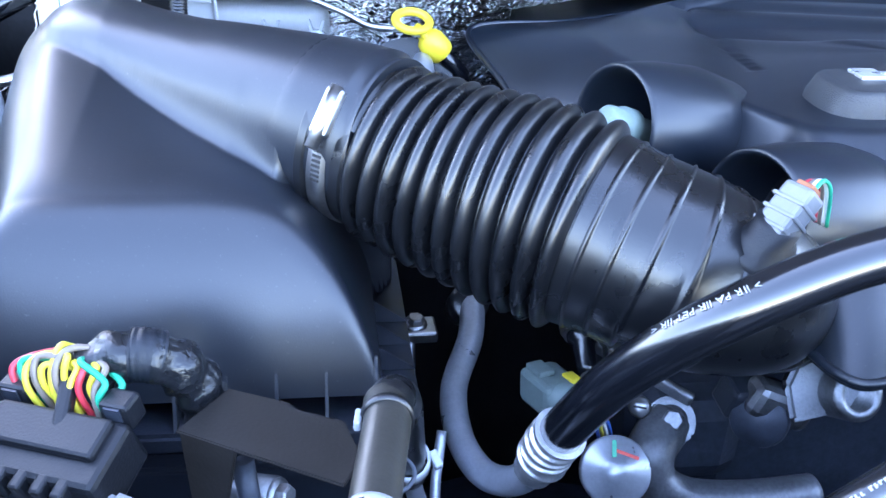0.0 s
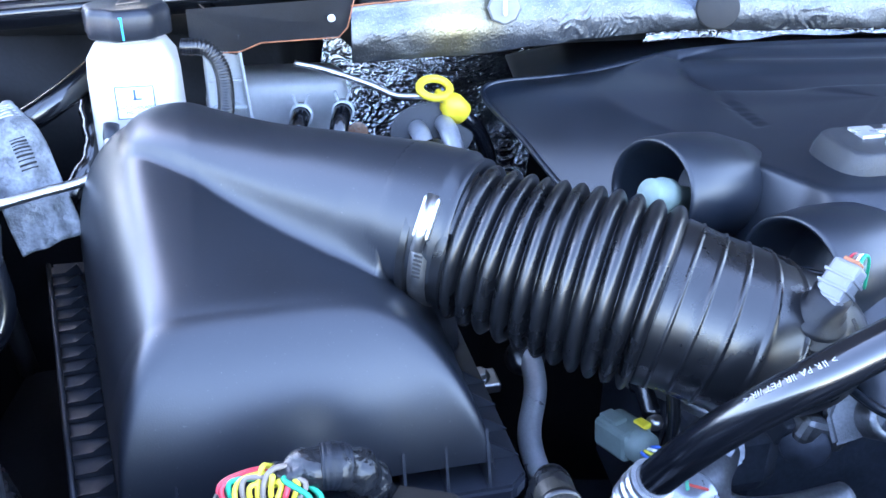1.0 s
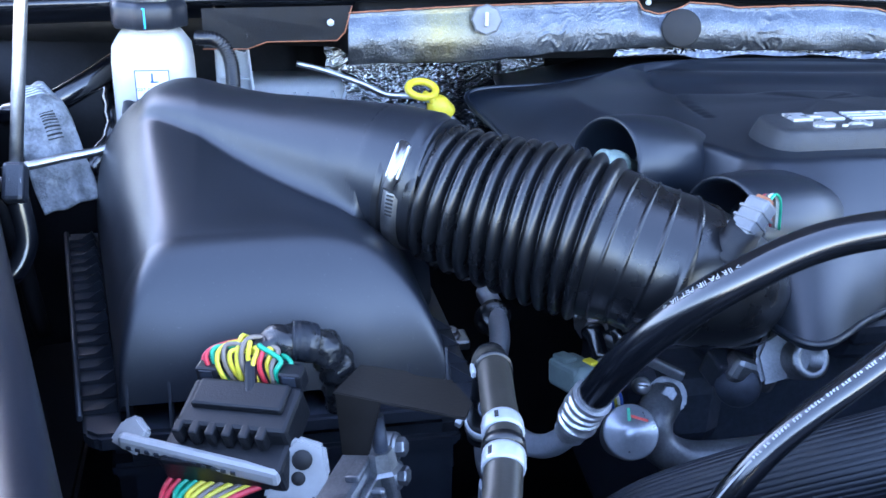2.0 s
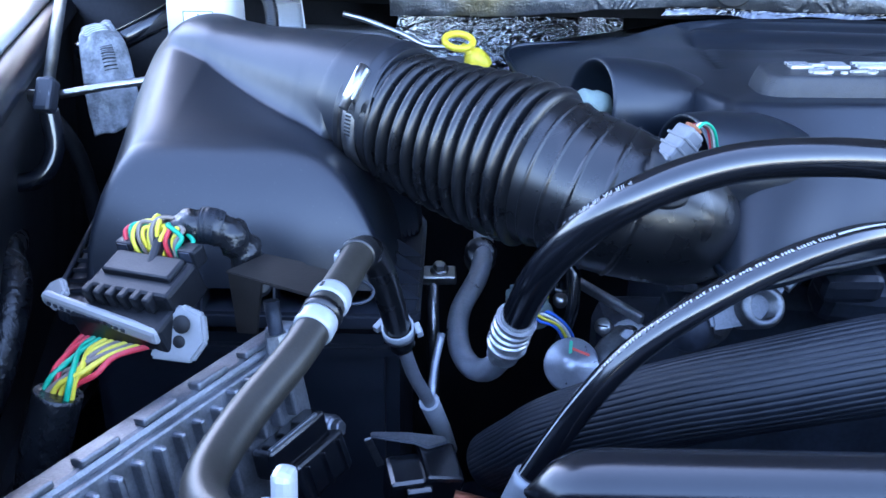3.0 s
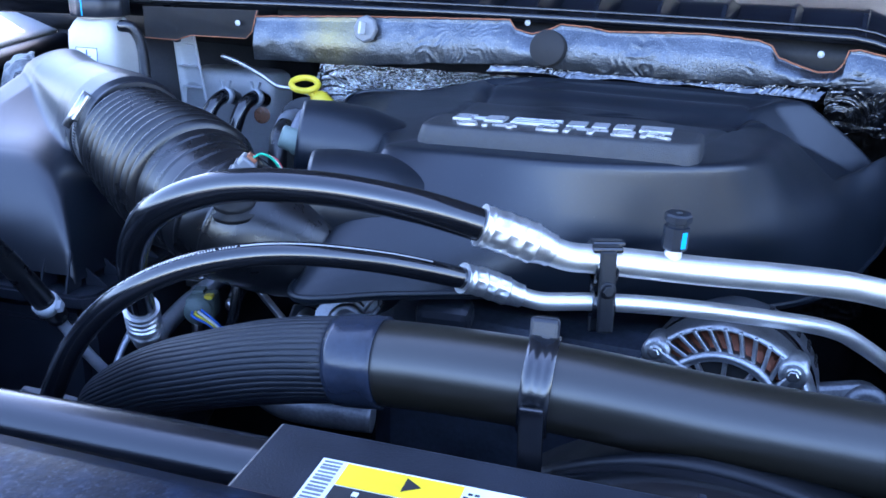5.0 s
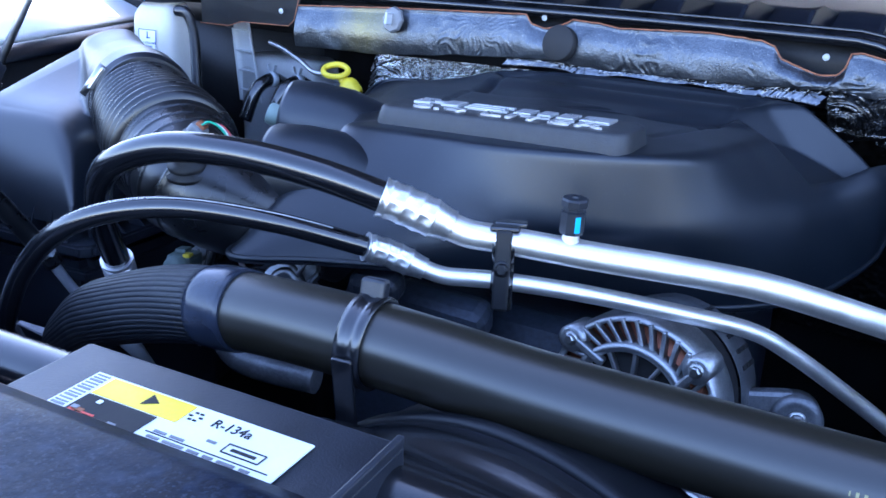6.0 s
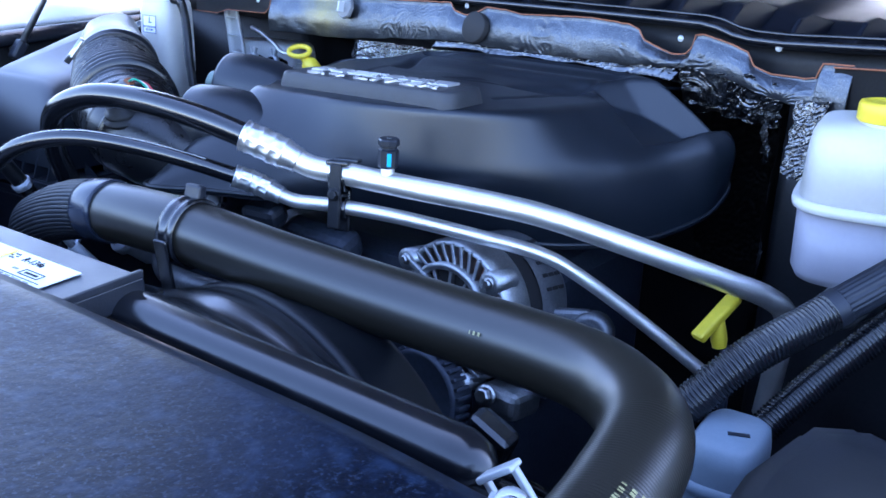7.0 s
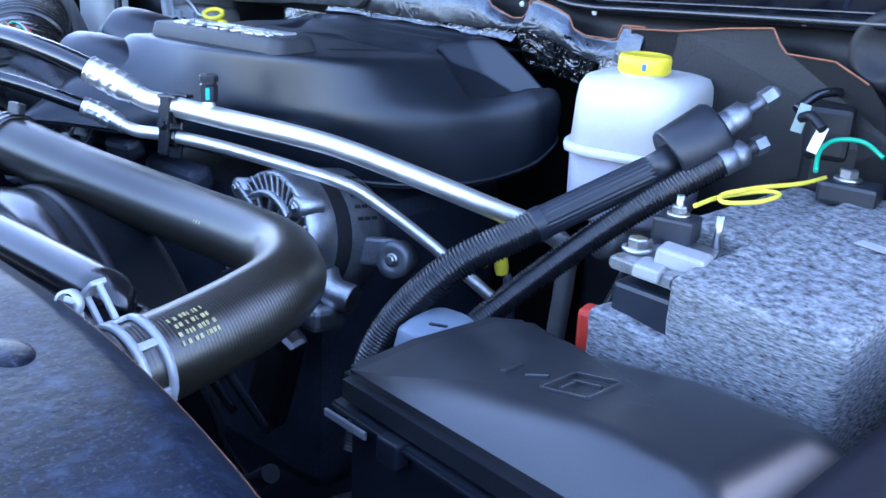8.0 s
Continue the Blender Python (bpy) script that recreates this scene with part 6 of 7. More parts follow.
for k in range(3):
    single("fender_fold", tube(spline([(-0.44, 0.35 + 0.2 * k, 1.40), (-0.41, 0.40 + 0.2 * k, 1.32), (-0.40, 0.42 + 0.2 * k, 1.18)], 6), 0.010, 10), M_inner,
           "dark pressed fold in the inner fender", "panel fold", "fender folds")
side_tray = slab([(-0.45, 0.2), (-0.30, 0.15), (-0.23, 0.30), (-0.36, 0.9), (-0.45, 0.9)], 0.02, pose(0, 0, 1.20, 0, -10, 0), 0.004)
single("side_tray", side_tray, M_inner, "dark panel between fender and air box", "panel", kind="structure")

# ---- control unit cluster at the front left ----
ecm = thing("control_unit", (-0.06, 0.30, 1.15), "finned cast aluminium engine control unit", "control unit")
EM = Matrix.Translation((-0.024, 0.413, 1.316)) @ pose(0, 0, 0, 0, 0, 252.5)   # x runs along the top edge to the front
tilt = EM @ pose(0, 0.020, 0.006, 12, 0, 0)
part("housing", block((0.285, 0.026, 0.108), tilt @ pose(0.135, -0.016, -0.055), 0.004), M_ecm, ecm)
part("cover_frame", block((0.272, 0.006, 0.096), tilt @ pose(0.135, -0.001, -0.055), 0.002), M_ecm, ecm)
for k in range(15):
    x = 0.022 + 0.0165 * k
    part("fin", block((0.0055, 0.010, 0.064 if k > 3 else 0.045), tilt @ pose(x, 0.005, -0.044 if k > 3 else -0.031), 0.002), M_ecm, ecm)
for k in range(6):
    part("edge_lug", block((0.028, 0.010, 0.005), tilt @ pose(0.03 + 0.046 * k, -0.008, 0.001), 0.0015), M_ecm, ecm)
for x, z in ((0.002, -0.002), (0.008, -0.020), (-0.014, -0.084)):
    part("ear", lathe([(0.010, -0.014), (0.010, 0.006), (0, 0.006)], tilt @ pose(x, 0.0, z, -90, 0, 0), 20), M_ecm, ecm)
    bolt(tilt @ V(x, 0.006, z), tilt.to_3x3() @ V(0, 1, 0), 0.0062, ecm, M_ecm)
plug_m = tilt @ pose(0.030, 0.006, -0.062)
part("socket", block((0.062, 0.018, 0.022), plug_m @ pose(0.006, 0.004, -0.006), 0.003), M_shine, ecm, "glossy black plug on the control unit")
part("socket_cover", block((0.054, 0.020, 0.030), plug_m @ pose(-0.006, 0.010, -0.030, 8, 0, 0), 0.003), M_shine, ecm)
part("socket_edge", block((0.052, 0.003, 0.003), plug_m @ pose(0.010, 0.012, 0.006), 0.001), M_ecm, ecm)
for k in range(3):
    part("socket_rib", block((0.002, 0.003, 0.024), plug_m @ pose(-0.024 + 0.018 * k, 0.021, -0.030, 8, 0, 0), 0.0006), M_shine, ecm)

hc = thing("harness_connector", (-0.09, 0.345, 1.33), "black multi-pin connector with a grey lever and bundles of coloured wires", "connector")
HM = pose(-0.100, 0.369, 1.366, 0, -4, -15)
part("shell", block((0.070, 0.034, 0.026), HM @ pose(0.010, 0.004, -0.002, 22, 0, 0), 0.003), M_conn, hc)
part("shell_top", block((0.058, 0.020, 0.008), HM @ pose(0.010, 0.004, 0.012, 22, 0, 0), 0.002), M_conn, hc)
part("shell_step", block((0.078, 0.024, 0.022), HM @ pose(0.006, -0.014, -0.020, 22, 0, 0), 0.003), M_conn, hc)
for k in range(6):
    part("rib", block((0.006, 0.010, 0.012), HM @ pose(-0.022 + 0.0105 * k, -0.015, -0.002, 22, 0, 0), 0.0015), M_conn, hc)
for dx in (-0.018, 0.036):
    lug = part("latch", block((0.015, 0.012, 0.014), HM @ pose(dx, 0.022, 0.017, 12, 0, 0), 0.002), M_conn, hc)
    part("latch_slot", block((0.008, 0.0012, 0.007), HM @ pose(dx, 0.0155, 0.018, 12, 0, 0), 0), M_dark, lug)
part("latch", block((0.007, 0.026, 0.008), HM @ pose(0.012, 0.014, 0.018, 32, 0, 20), 0.002), M_conn, hc)
lever = part("lever", block((0.104, 0.007, 0.011), HM @ pose(-0.008, -0.024, -0.014, 10, 6, -3), 0.003), M_lever, hc, "pale grey plastic lever")
for k in range(12):
    part("lever_notch", block((0.003, 0.001, 0.0024), HM @ pose(-0.008, -0.024, -0.014, 10, 6, -3) @ pose(-0.044 + 0.0062 * k, -0.0038, -0.001), 0), M_dark, lever)
part("lever_end", slab([(-0.020, -0.016), (0.010, -0.018), (0.020, -0.004), (0.018, 0.014), (0.002, 0.020), (-0.010, 0.010)], 0.007, HM @ pose(0.048, -0.016, -0.022, 72, 0, 14), 0.002), M_lever, lever)
# black discs as the shade in the lever's holes
part("lever_hole", lathe([(0, 0.001), (0.0042, 0.001), (0.0042, 0)], HM @ pose(0.050, -0.0165, -0.026, 72, 0, 14), 14), M_ink_shade, lever)
part("lever_hole", lathe([(0, 0.001), (0.006, 0.001), (0.006, 0)], HM @ pose(0.053, -0.0150, -0.014, 72, 0, 14), 14), M_ink_shade, lever)
part("lever_end", slab([(-0.014, -0.008), (0.012, -0.010), (0.014, 0.006), (0.0, 0.012), (-0.010, 0.006)], 0.006, HM @ pose(-0.056, -0.018, -0.006, 50, 0, -20), 0.002), M_lever, lever)
wires = (M_w_red, M_w_red, M_w_green, M_w_yellow, M_w_brown, M_w_yellow, M_w_yellow, M_w_brown, M_w_yellow, M_w_yellow, M_w_red, M_w_yellow, M_w_brown, M_w_green, M_w_green)
rnd = random.Random(5)
top_end = V(-0.085, 0.401, 1.391)
for k, mm in enumerate(wires):
    x = -0.016 + 0.0034 * k
    a = HM @ V(x, 0.020 + 0.003 * (k % 3), 0.008)
    bow = 0.008 + 0.009 * math.sin(math.pi * k / 14) + rnd.uniform(-0.003, 0.003)
    b = HM @ V(x * 1.15 - 0.004, 0.026 + rnd.uniform(-0.003, 0.005), 0.018 + bow)
    c = top_end + V(rnd.uniform(-0.006, 0.004), rnd.uniform(-0.007, 0.007), rnd.uniform(-0.006, 0.008))
    part("wire", tube(spline([a, a.lerp(b, 0.55) + V(-0.003, -0.003, 0.002), b, b.lerp(c, 0.6) + V(0, 0, 0.004), c + V(0.012, 0.004, -0.002)], 7), 0.0016, 8), mm, hc)
part("wire", tube(spline([top_end + V(0.004, -0.004, 0.006), (-0.076, 0.392, 1.391), (-0.072, 0.391, 1.376), (-0.070, 0.394, 1.362)], 7), 0.0016, 8), M_w_green, hc)
part("wire", tube([(-0.070, 0.394, 1.363), (-0.0690, 0.396, 1.353)], 0.0018, 8), M_w_yellow, hc)
for k in range(11):
    mm = (M_w_red, M_w_red, M_w_green, M_w_green, M_w_yellow, M_w_yellow, M_w_brown, M_w_yellow, M_w_brown, M_w_yellow, M_w_red)[k]
    a = HM @ V(-0.028 + 0.0062 * k, -0.016, -0.030)
    e = V(-0.128, 0.316, 1.316) + V(rnd.uniform(-0.010, 0.014), rnd.uniform(-0.006, 0.006), rnd.uniform(-0.004, 0.004))
    part("wire", tube(spline([a, a + V(-0.006 - 0.002 * k, -0.012, -0.006), e.lerp(a, 0.35) + V(-0.002, -0.006, 0.002), e, e + V(-0.003, -0.004, -0.016)], 7), 0.0020, 8), mm, hc)
part("taped_loom", tube(resample(spline([(-0.083, 0.402, 1.391), (-0.073, 0.404, 1.396), (-0.058, 0.407, 1.397), (-0.045, 0.411, 1.389), (-0.037, 0.416, 1.372), (-0.034, 0.420, 1.345)], 8), 0.002)[0], 0.0118, 24, True, None, lambda s, a: 0.0014 * noise.noise(V(s * 14, a * 2, 1)) + 0.0012 * math.sin(s * 40 + a)), M_tape, hc, "shiny black taped wire loom")
part("mesh_wrap", tube(spline([(-0.064, 0.406, 1.3972), (-0.058, 0.407, 1.397), (-0.052, 0.409, 1.3945)], 12), 0.0126, 64, True, None, lambda s, a: 0.0005 * math.cos(a * 18 + s * 16) * math.cos(a * 18 - s * 16)), M_sleeve, hc)
part("lower_loom", tube(spline([(-0.128, 0.314, 1.312), (-0.134, 0.308, 1.288), (-0.142, 0.298, 1.25), (-0.158, 0.28, 1.15), (-0.172, 0.25, 0.98)], 8), 0.0155, 20), M_tape, hc)

bp2 = thing("bracket_plate", (0.0, 0.40, 1.33), "flat brown-black steel bracket beside the control unit", "bracket")
part("plate", slab([(-0.037, 0.378), (0.042, 0.350), (0.047, 0.368), (0.036, 0.393), (0.013, 0.399), (0.008, 0.404), (-0.022, 0.412)], 0.002, pose(0, 0, 1.378), 0.0006), M_plate, bp2)
part("skirt", slab([(0, 0), (0.030, 0.0), (0.022, -0.040), (0.004, -0.044)], 0.002, pose(-0.036, 0.379, 1.3765, 90, 0, -20), 0.0006), M_plate, bp2)
part("stud", tube([(-0.012, 0.392, 1.352), (-0.006, 0.386, 1.318)], 0.005, 14, True, None, lambda s, a: 0.0005 * math.cos(s * 90)), M_dark, bp2)
part("nut", lathe([(0, 0.012), (0.008, 0.012), (0.009, 0.0), (0.012, -0.002), (0, -0.002)], axis_pose((-0.006, 0.386, 1.318), (-0.2, 0.1, 1)), 6, smooth=False), M_castalu, bp2)

# ---- cooler hoses at the front left ----
ch = thing("cooler_hose", (0.06, 0.25, 1.33), "dull olive-black rubber hose with pale clamps", "hose")
A = spline([(0.056, 0.378, 1.400), (0.058, 0.362, 1.403), (0.058, 0.33, 1.401), (0.058, 0.297, 1.399), (0.054, 0.26, 1.391), (0.045, 0.205, 1.383), (0.047, 0.160, 1.381), (0.068, 0.132, 1.386), (0.10, 0.128, 1.390), (0.15, 0.130, 1.383)], 12)
CR = 0.0100
part("hose", tube(A, CR, 24), M_greyhose, ch)


def strap_clamp(m, wide, turn=150):
    """A pale plastic band with a small dark slot."""
    band = part("clamp", lathe([(CR, -wide), (CR + 0.0010, -wide), (CR + 0.0014, -wide * 0.6), (CR + 0.0014, wide * 0.6), (CR + 0.0010, wide), (CR, wide)], m, 32), M_whiteclip, ch, "pale plastic band")
    part("clamp_slot", block((0.0022, 0.0008, 0.005), m @ pose(0, 0, 0, 0, 0, turn) @ pose(0, CR + 0.0013, 0), 0), M_ink_shade, band)


for y_ in (0.306, 0.283):
    s = next(i for i, p in enumerate(A) if p.y < y_) / (len(A) - 1)
    strap_clamp(along(A, s), 0.0055, 20 if y_ > 0.3 else 40)
m = along(A, next(i for i, p in enumerate(A) if p.y < 0.294) / (len(A) - 1))
part("dark_ring", lathe([(CR, -0.003), (CR + 0.0016, -0.003), (CR + 0.0016, 0.003), (CR, 0.003)], m, 28), M_rubber, ch)
m = along(A, 0.89)
strap_clamp(m @ pose(0, 0, 0.001), 0.0035)
strap_clamp(m @ pose(0, 0, -0.013), 0.0035)
part("clamp_ear", block((0.010, 0.018, 0.009), m @ pose(0.0, 0.020, -0.005), 0.003), M_whiteclip, ch)
part("print", wrapped(letters("RAD", 0.0085, 0.0001), A, CR, 0.77, 0.9, -1), M_print, ch)
joint = part("joint_ring", lathe([(CR, -0.002), (CR + 0.0014, -0.002), (CR + 0.0014, 0.002), (CR, 0.002)], along(A, 0.10), 28), M_rubber, ch)
part("tab", block((0.005, 0.003, 0.010), along(A, 0.115) @ pose(0, 0, 0, 0, 0, 90) @ pose(0, CR + 0.002, 0), 0.001), M_whiteclip, joint)
ring_m = axis_pose((0.060, 0.350, 1.385), (0.2, -0.55, 0.8))
part("wire_ring", tube([ring_m @ V(0.011 * math.cos(a), 0.008 * math.sin(a), 0) for a in np.linspace(0, 2 * math.pi, 29)], 0.0010, 8, False), M_dark, ch)
Bq = spline([(0.058, 0.366, 1.402), (0.058, 0.385, 1.398), (0.060, 0.404, 1.382), (0.061, 0.430, 1.345), (0.062, 0.466, 1.288)], 10)
part("branch_hose", tube(Bq, CR, 22), M_rubber, ch)
m = along(Bq, 0.93)
part("clamp", lathe([(0.0108, -0.005), (0.0124, -0.005), (0.0124, 0.005), (0.0108, 0.005)], m, 32), M_whiteclip, ch)
for sgn in (-1, 1):
    part("clamp_ear", block((0.005, 0.010, 0.007), m @ pose(sgn * 0.015, 0.002, 0, 0, 0, sgn * 30), 0.001), M_whiteclip, ch)
part("metal_tube", tube(spline([(0.062, 0.462, 1.293), (0.067, 0.485, 1.250), (0.076, 0.507, 1.212), (0.080, 0.546, 1.162), (0.09, 0.57, 1.08)], 8), 0.0055, 18), M_dullalu, ch, "dull metal tube end")
part("white_sleeve", tube([(0.0755, 0.506, 1.214), (0.079, 0.546, 1.162), (0.083, 0.560, 1.13)], 0.0085, 18), M_whiteclip, ch)
part("y_branch", tube(spline([(0.078, 0.545, 1.258), (0.076, 0.525, 1.235), (0.077, 0.508, 1.212)], 6), 0.0035, 14), M_dullalu, ch)

# ---- small parts between air box and engine ----
mnt = thing("air_box_mount", (0.05, 0.68, 1.20), "steel mount tab with a flanged bolt beside the air box", "mount")
part("tab", block((0.034, 0.024, 0.010), pose(0.050, 0.682, 1.250, 5, 0, 12), 0.002), M_steel, mnt)
bolt(V(0.050, 0.682, 1.2555), (0.05, -0.15, 1), 0.0062, mnt)
part("post", tube([(0.045, 0.675, 1.247), (0.05, 0.66, 1.12)], 0.006, 12), M_steel, mnt)
part("bushing", lathe([(0.014, -0.012), (0.016, -0.01), (0.016, 0.012), (0.012, 0.015), (0, 0.015)], axis_pose((0.090, 0.688, 1.272), (0.1, -0.6, 0.5)), 24), M_rubber, mnt)
gc = thing("green_connector", (0.15, 0.565, 1.24), "pale green plug with a yellow lock and blue wires", "connector")
gm = axis_pose((0.148, 0.566, 1.282), (0.35, -0.65, 0.1))
part("body", block((0.028, 0.024, 0.036), gm, 0.004), M_green, gc)
part("collar", lathe([(0.013, 0.016), (0.013, 0.026), (0, 0.026)], gm, 20), M_green, gc)
part("lock", block((0.008, 0.004, 0.012), gm @ pose(0.009, 0.012, 0.012), 0.001), M_yellow, gc)
part("latch", block((0.012, 0.004, 0.018), gm @ pose(-0.004, 0.0135, -0.006), 0.001), M_green, gc)
for k, mm in enumerate((M_w_blue, M_w_yellow, M_label, M_w_blue)):
    a = gm @ V(-0.005 + 0.0033 * k, 0, 0.025)
    part("wire", tube(spline([a, a + V(0.006, -0.006, 0.002 * k - 0.002), a + V(0.020, 0.0, -0.010), a + V(0.03, 0.02, -0.04)], 7), 0.0013, 8), mm, gc)
ps = thing("pressure_switch", (0.175, 0.58, 1.27), "black switch with a bright tip on a steel bracket", "switch")
sw_a, sw_b = V(0.171, 0.604, 1.300), V(0.176, 0.573, 1.283)
sw_m = axis_pose(sw_a, sw_b - sw_a)
part("body", lathe([(0, 0.028), (0.006, 0.028), (0.0075, 0.024), (0.0075, 0.004), (0.0105, 0.002), (0.0105, -0.008), (0, -0.008)], sw_m, 24), M_shine, ps)
part("tip", lathe([(0, 0.038), (0.0045, 0.0375), (0.0062, 0.034), (0.0062, 0.029), (0.0045, 0.027)], sw_m, 14), M_steel, ps, "bright steel tip")
part("collar", lathe([(0.0105, -0.004), (0.0150, -0.004), (0.0150, -0.012), (0, -0.014)], sw_m, 6, smooth=False), M_steel, ps)
part("mount", slab([(-0.016, -0.012), (0.014, -0.014), (0.020, 0.004), (0.006, 0.016), (-0.014, 0.012)], 0.005, sw_m @ pose(0, 0.004, -0.012, 0, 0, 20), 0.001), M_steel, ps)
part("bracket", block((0.075, 0.006, 0.011), pose(0.214, 0.592, 1.283, 20, 14, -28), 0.002), M_castalu, ps)
part("lead", tube(spline([(0.182, 0.578, 1.318), (0.186, 0.574, 1.31), (0.186, 0.566, 1.28), (0.176, 0.56, 1.245)], 7), 0.0055, 10), M_gloss, ps)
pu = thing("pump_pulley", (0.185, 0.50, 1.22), "round grey pump cap with red and green marks", "pump")
dm = axis_pose((0.190, 0.520, 1.255), (-0.05, -0.75, 0.6))
part("disc", lathe([(0, 0.004), (0.008, 0.004), (0.009, 0.001), (0.021, 0.001), (0.0225, -0.001), (0.0225, -0.012), (0.018, -0.014), (0.018, -0.05)], dm, 40), M_dullalu, pu)
part("red_stripe", block((0.016, 0.0022, 0.0006), dm @ pose(0.006, 0.011, 0.0016, 0, 0, -14), 0), M_red, pu)
part("green_stripe", block((0.0028, 0.012, 0.0006), dm @ pose(-0.002, 0.013, 0.0018, 0, 0, 4), 0), M_w_green, pu)
th = thing("thermostat_housing", (0.22, 0.53, 1.20), "dull cast thermostat housing with a curved pipe and bolt", "housing")
hx_m = axis_pose((0.236, 0.580, 1.253), (-0.1, -0.75, 0.6))
part("flange", slab([(0.017 * math.cos(a) - 0.008 * (math.sin(a) < -0.5), 0.017 * math.sin(a) * (1.0 if math.sin(a) > 0 else 1.7)) for a in np.linspace(0, 2 * math.pi, 21)[:-1]], 0.006, hx_m, 0.002), M_ecm, th)
bolt(hx_m @ V(0, 0, 0.001), (-0.1, -0.75, 0.6), 0.0072, th, M_ecm)
part("pipe", tube(spline([(0.236, 0.588, 1.246), (0.222, 0.566, 1.236), (0.226, 0.556, 1.218), (0.250, 0.554, 1.206), (0.29, 0.556, 1.206), (0.34, 0.57, 1.205)], 10), lambda s: 0.0175 - 0.003 * s, 22), M_iron, th)
screw_m = axis_pose((0.214, 0.585, 1.259), (-0.15, -0.8, 0.5))
part("screw", lathe([(0, 0.004), (0.0062, 0.004), (0.0078, 0.001), (0.0078, -0.02)], screw_m, 20), M_steel, th)
part("screw_slot", block((0.009, 0.0016, 0.0008), screw_m @ pose(0, 0, 0.0042), 0), M_ink_shade, th)
part("body", block((0.09, 0.07, 0.08), pose(0.25, 0.625, 1.225, 0, 0, 10), 0.02), M_dark, th)
single("coil_cover", block((0.10, 0.04, 0.04), pose(0.44, 0.640, 1.285, 20, 4, 10), 0.012), M_dark, "dull metal rail below the cover's lip", "rail")
single("wire_plug", block((0.05, 0.03, 0.026), pose(0.405, 0.585, 1.320, 15, 0, 12), 0.008), M_black, "black plug under the cover's lip", "connector")
lc = thing("lower_connector", (0.05, 0.30, 1.15), "black plugs with a pale bracket at the cooler", "connector")
lcm = pose(0.082, 0.425, 1.190, 10, 0, 24)
part("plug", block((0.046, 0.034, 0.040), lcm, 0.004), M_shine, lc)
part("plug_step", block((0.030, 0.040, 0.024), lcm @ pose(0.016, 0.0, 0.012, 0, 12, 0), 0.003), M_shine, lc)
part("latch", block((0.020, 0.006, 0.014), lcm @ pose(-0.002, -0.020, 0.012, 15, 0, 0), 0.002), M_shine, lc)
part("bracket", slab([(-0.030, -0.003), (0.004, -0.006), (0.014, -0.010), (0.030, -0.002), (0.028, 0.005), (0.0, 0.006), (-0.030, 0.003)], 0.003, pose(0.074, 0.438, 1.224, 8, 10, 18), 0.001), M_ecm, lc)
part("bracket_leg", block((0.006, 0.003, 0.030), pose(0.048, 0.430, 1.212, 8, -20, 18), 0.001), M_ecm, lc)
part("plug", block((0.05, 0.04, 0.05), pose(0.03, 0.33, 1.17, 10, 0, 20), 0.006), M_shine, lc)
single("copper_pipe", tube([(0.115, 0.40, 1.20), (0.145, 0.40, 1.195)], 0.008, 16), M_copper, "short copper pipe end behind the hose", "pipe")
single("hose_collar", tube(spline([(0.1635, 0.3425, 1.244), (0.1735, 0.3440, 1.271)], 4), 0.0108, 20), M_whiteclip, "pale collar at the thin hose's foot", "collar")

# ---- fuse box, battery and tank at the right ----
fb = thing("fuse_box", (1.22, 0.50, 1.20), "black plastic fuse box with a domed lid and pressed mark", "fuse box")
FM = pose(1.040, 0.436, 1.314, -2, -4.5, -4)
lid_out = [(0.0, 0.0), (-0.018, 0.075), (-0.022, 0.165), (0.006, 0.188), (0.028, 0.176), (0.038, 0.150), (0.064, 0.152), (0.086, 0.165), (0.31, 0.16), (0.33, 0.14), (0.33, -0.01)]
part("lid", slab(lid_out, 0.030, FM, 0.008), M_lid, fb)
mid_ = V(0.225, 0.075, 0)


def lid_rise(x, v):
    """The lid swells towards its middle and stays level along its edges."""
    k = min(1.0, max(0.0, x / 0.21))
    return (0.005 + 0.026 * k ** 1.2) * math.sin(min(1.0, v * 2.2) * math.pi / 2)


def lid_dome(u, v):
    k = u * len(lid_out)
    i = int(k) % len(lid_out)
    p, q = lid_out[i], lid_out[(i + 1) % len(lid_out)]
    f = k - int(k)
    edge_ = V(p[0] + (q[0] - p[0]) * f, p[1] + (q[1] - p[1]) * f, 0)
    w_ = edge_.lerp(mid_, 0.05 + 0.95 * v)
    w_.z = -0.0005 + lid_rise(w_.x, v) - 0.004 * math.exp(-((w_.x - 0.05) / 0.03) ** 2) * v
    return FM @ w_


part("lid_dome", sheet(lid_dome, 110, 20), M_lid, fb)
part("body", slab([(x * 0.96 + 0.006, y * 0.94 + 0.006) for x, y in lid_out], 0.12, FM @ pose(0, 0, -0.028), 0.006), M_black, fb)
part("rim", slab([(x * 1.02 - 0.002, y * 1.03 - 0.004) for x, y in lid_out], 0.006, FM @ pose(0, 0, -0.027), 0.002), M_black, fb)
part("latch", block((0.022, 0.012, 0.018), FM @ pose(0.075, -0.006, -0.034), 0.002), M_black, fb)
part("edge_strip", block((0.05, 0.003, 0.006), FM @ pose(0.02, -0.006, -0.036), 0.001), M_grey, fb)
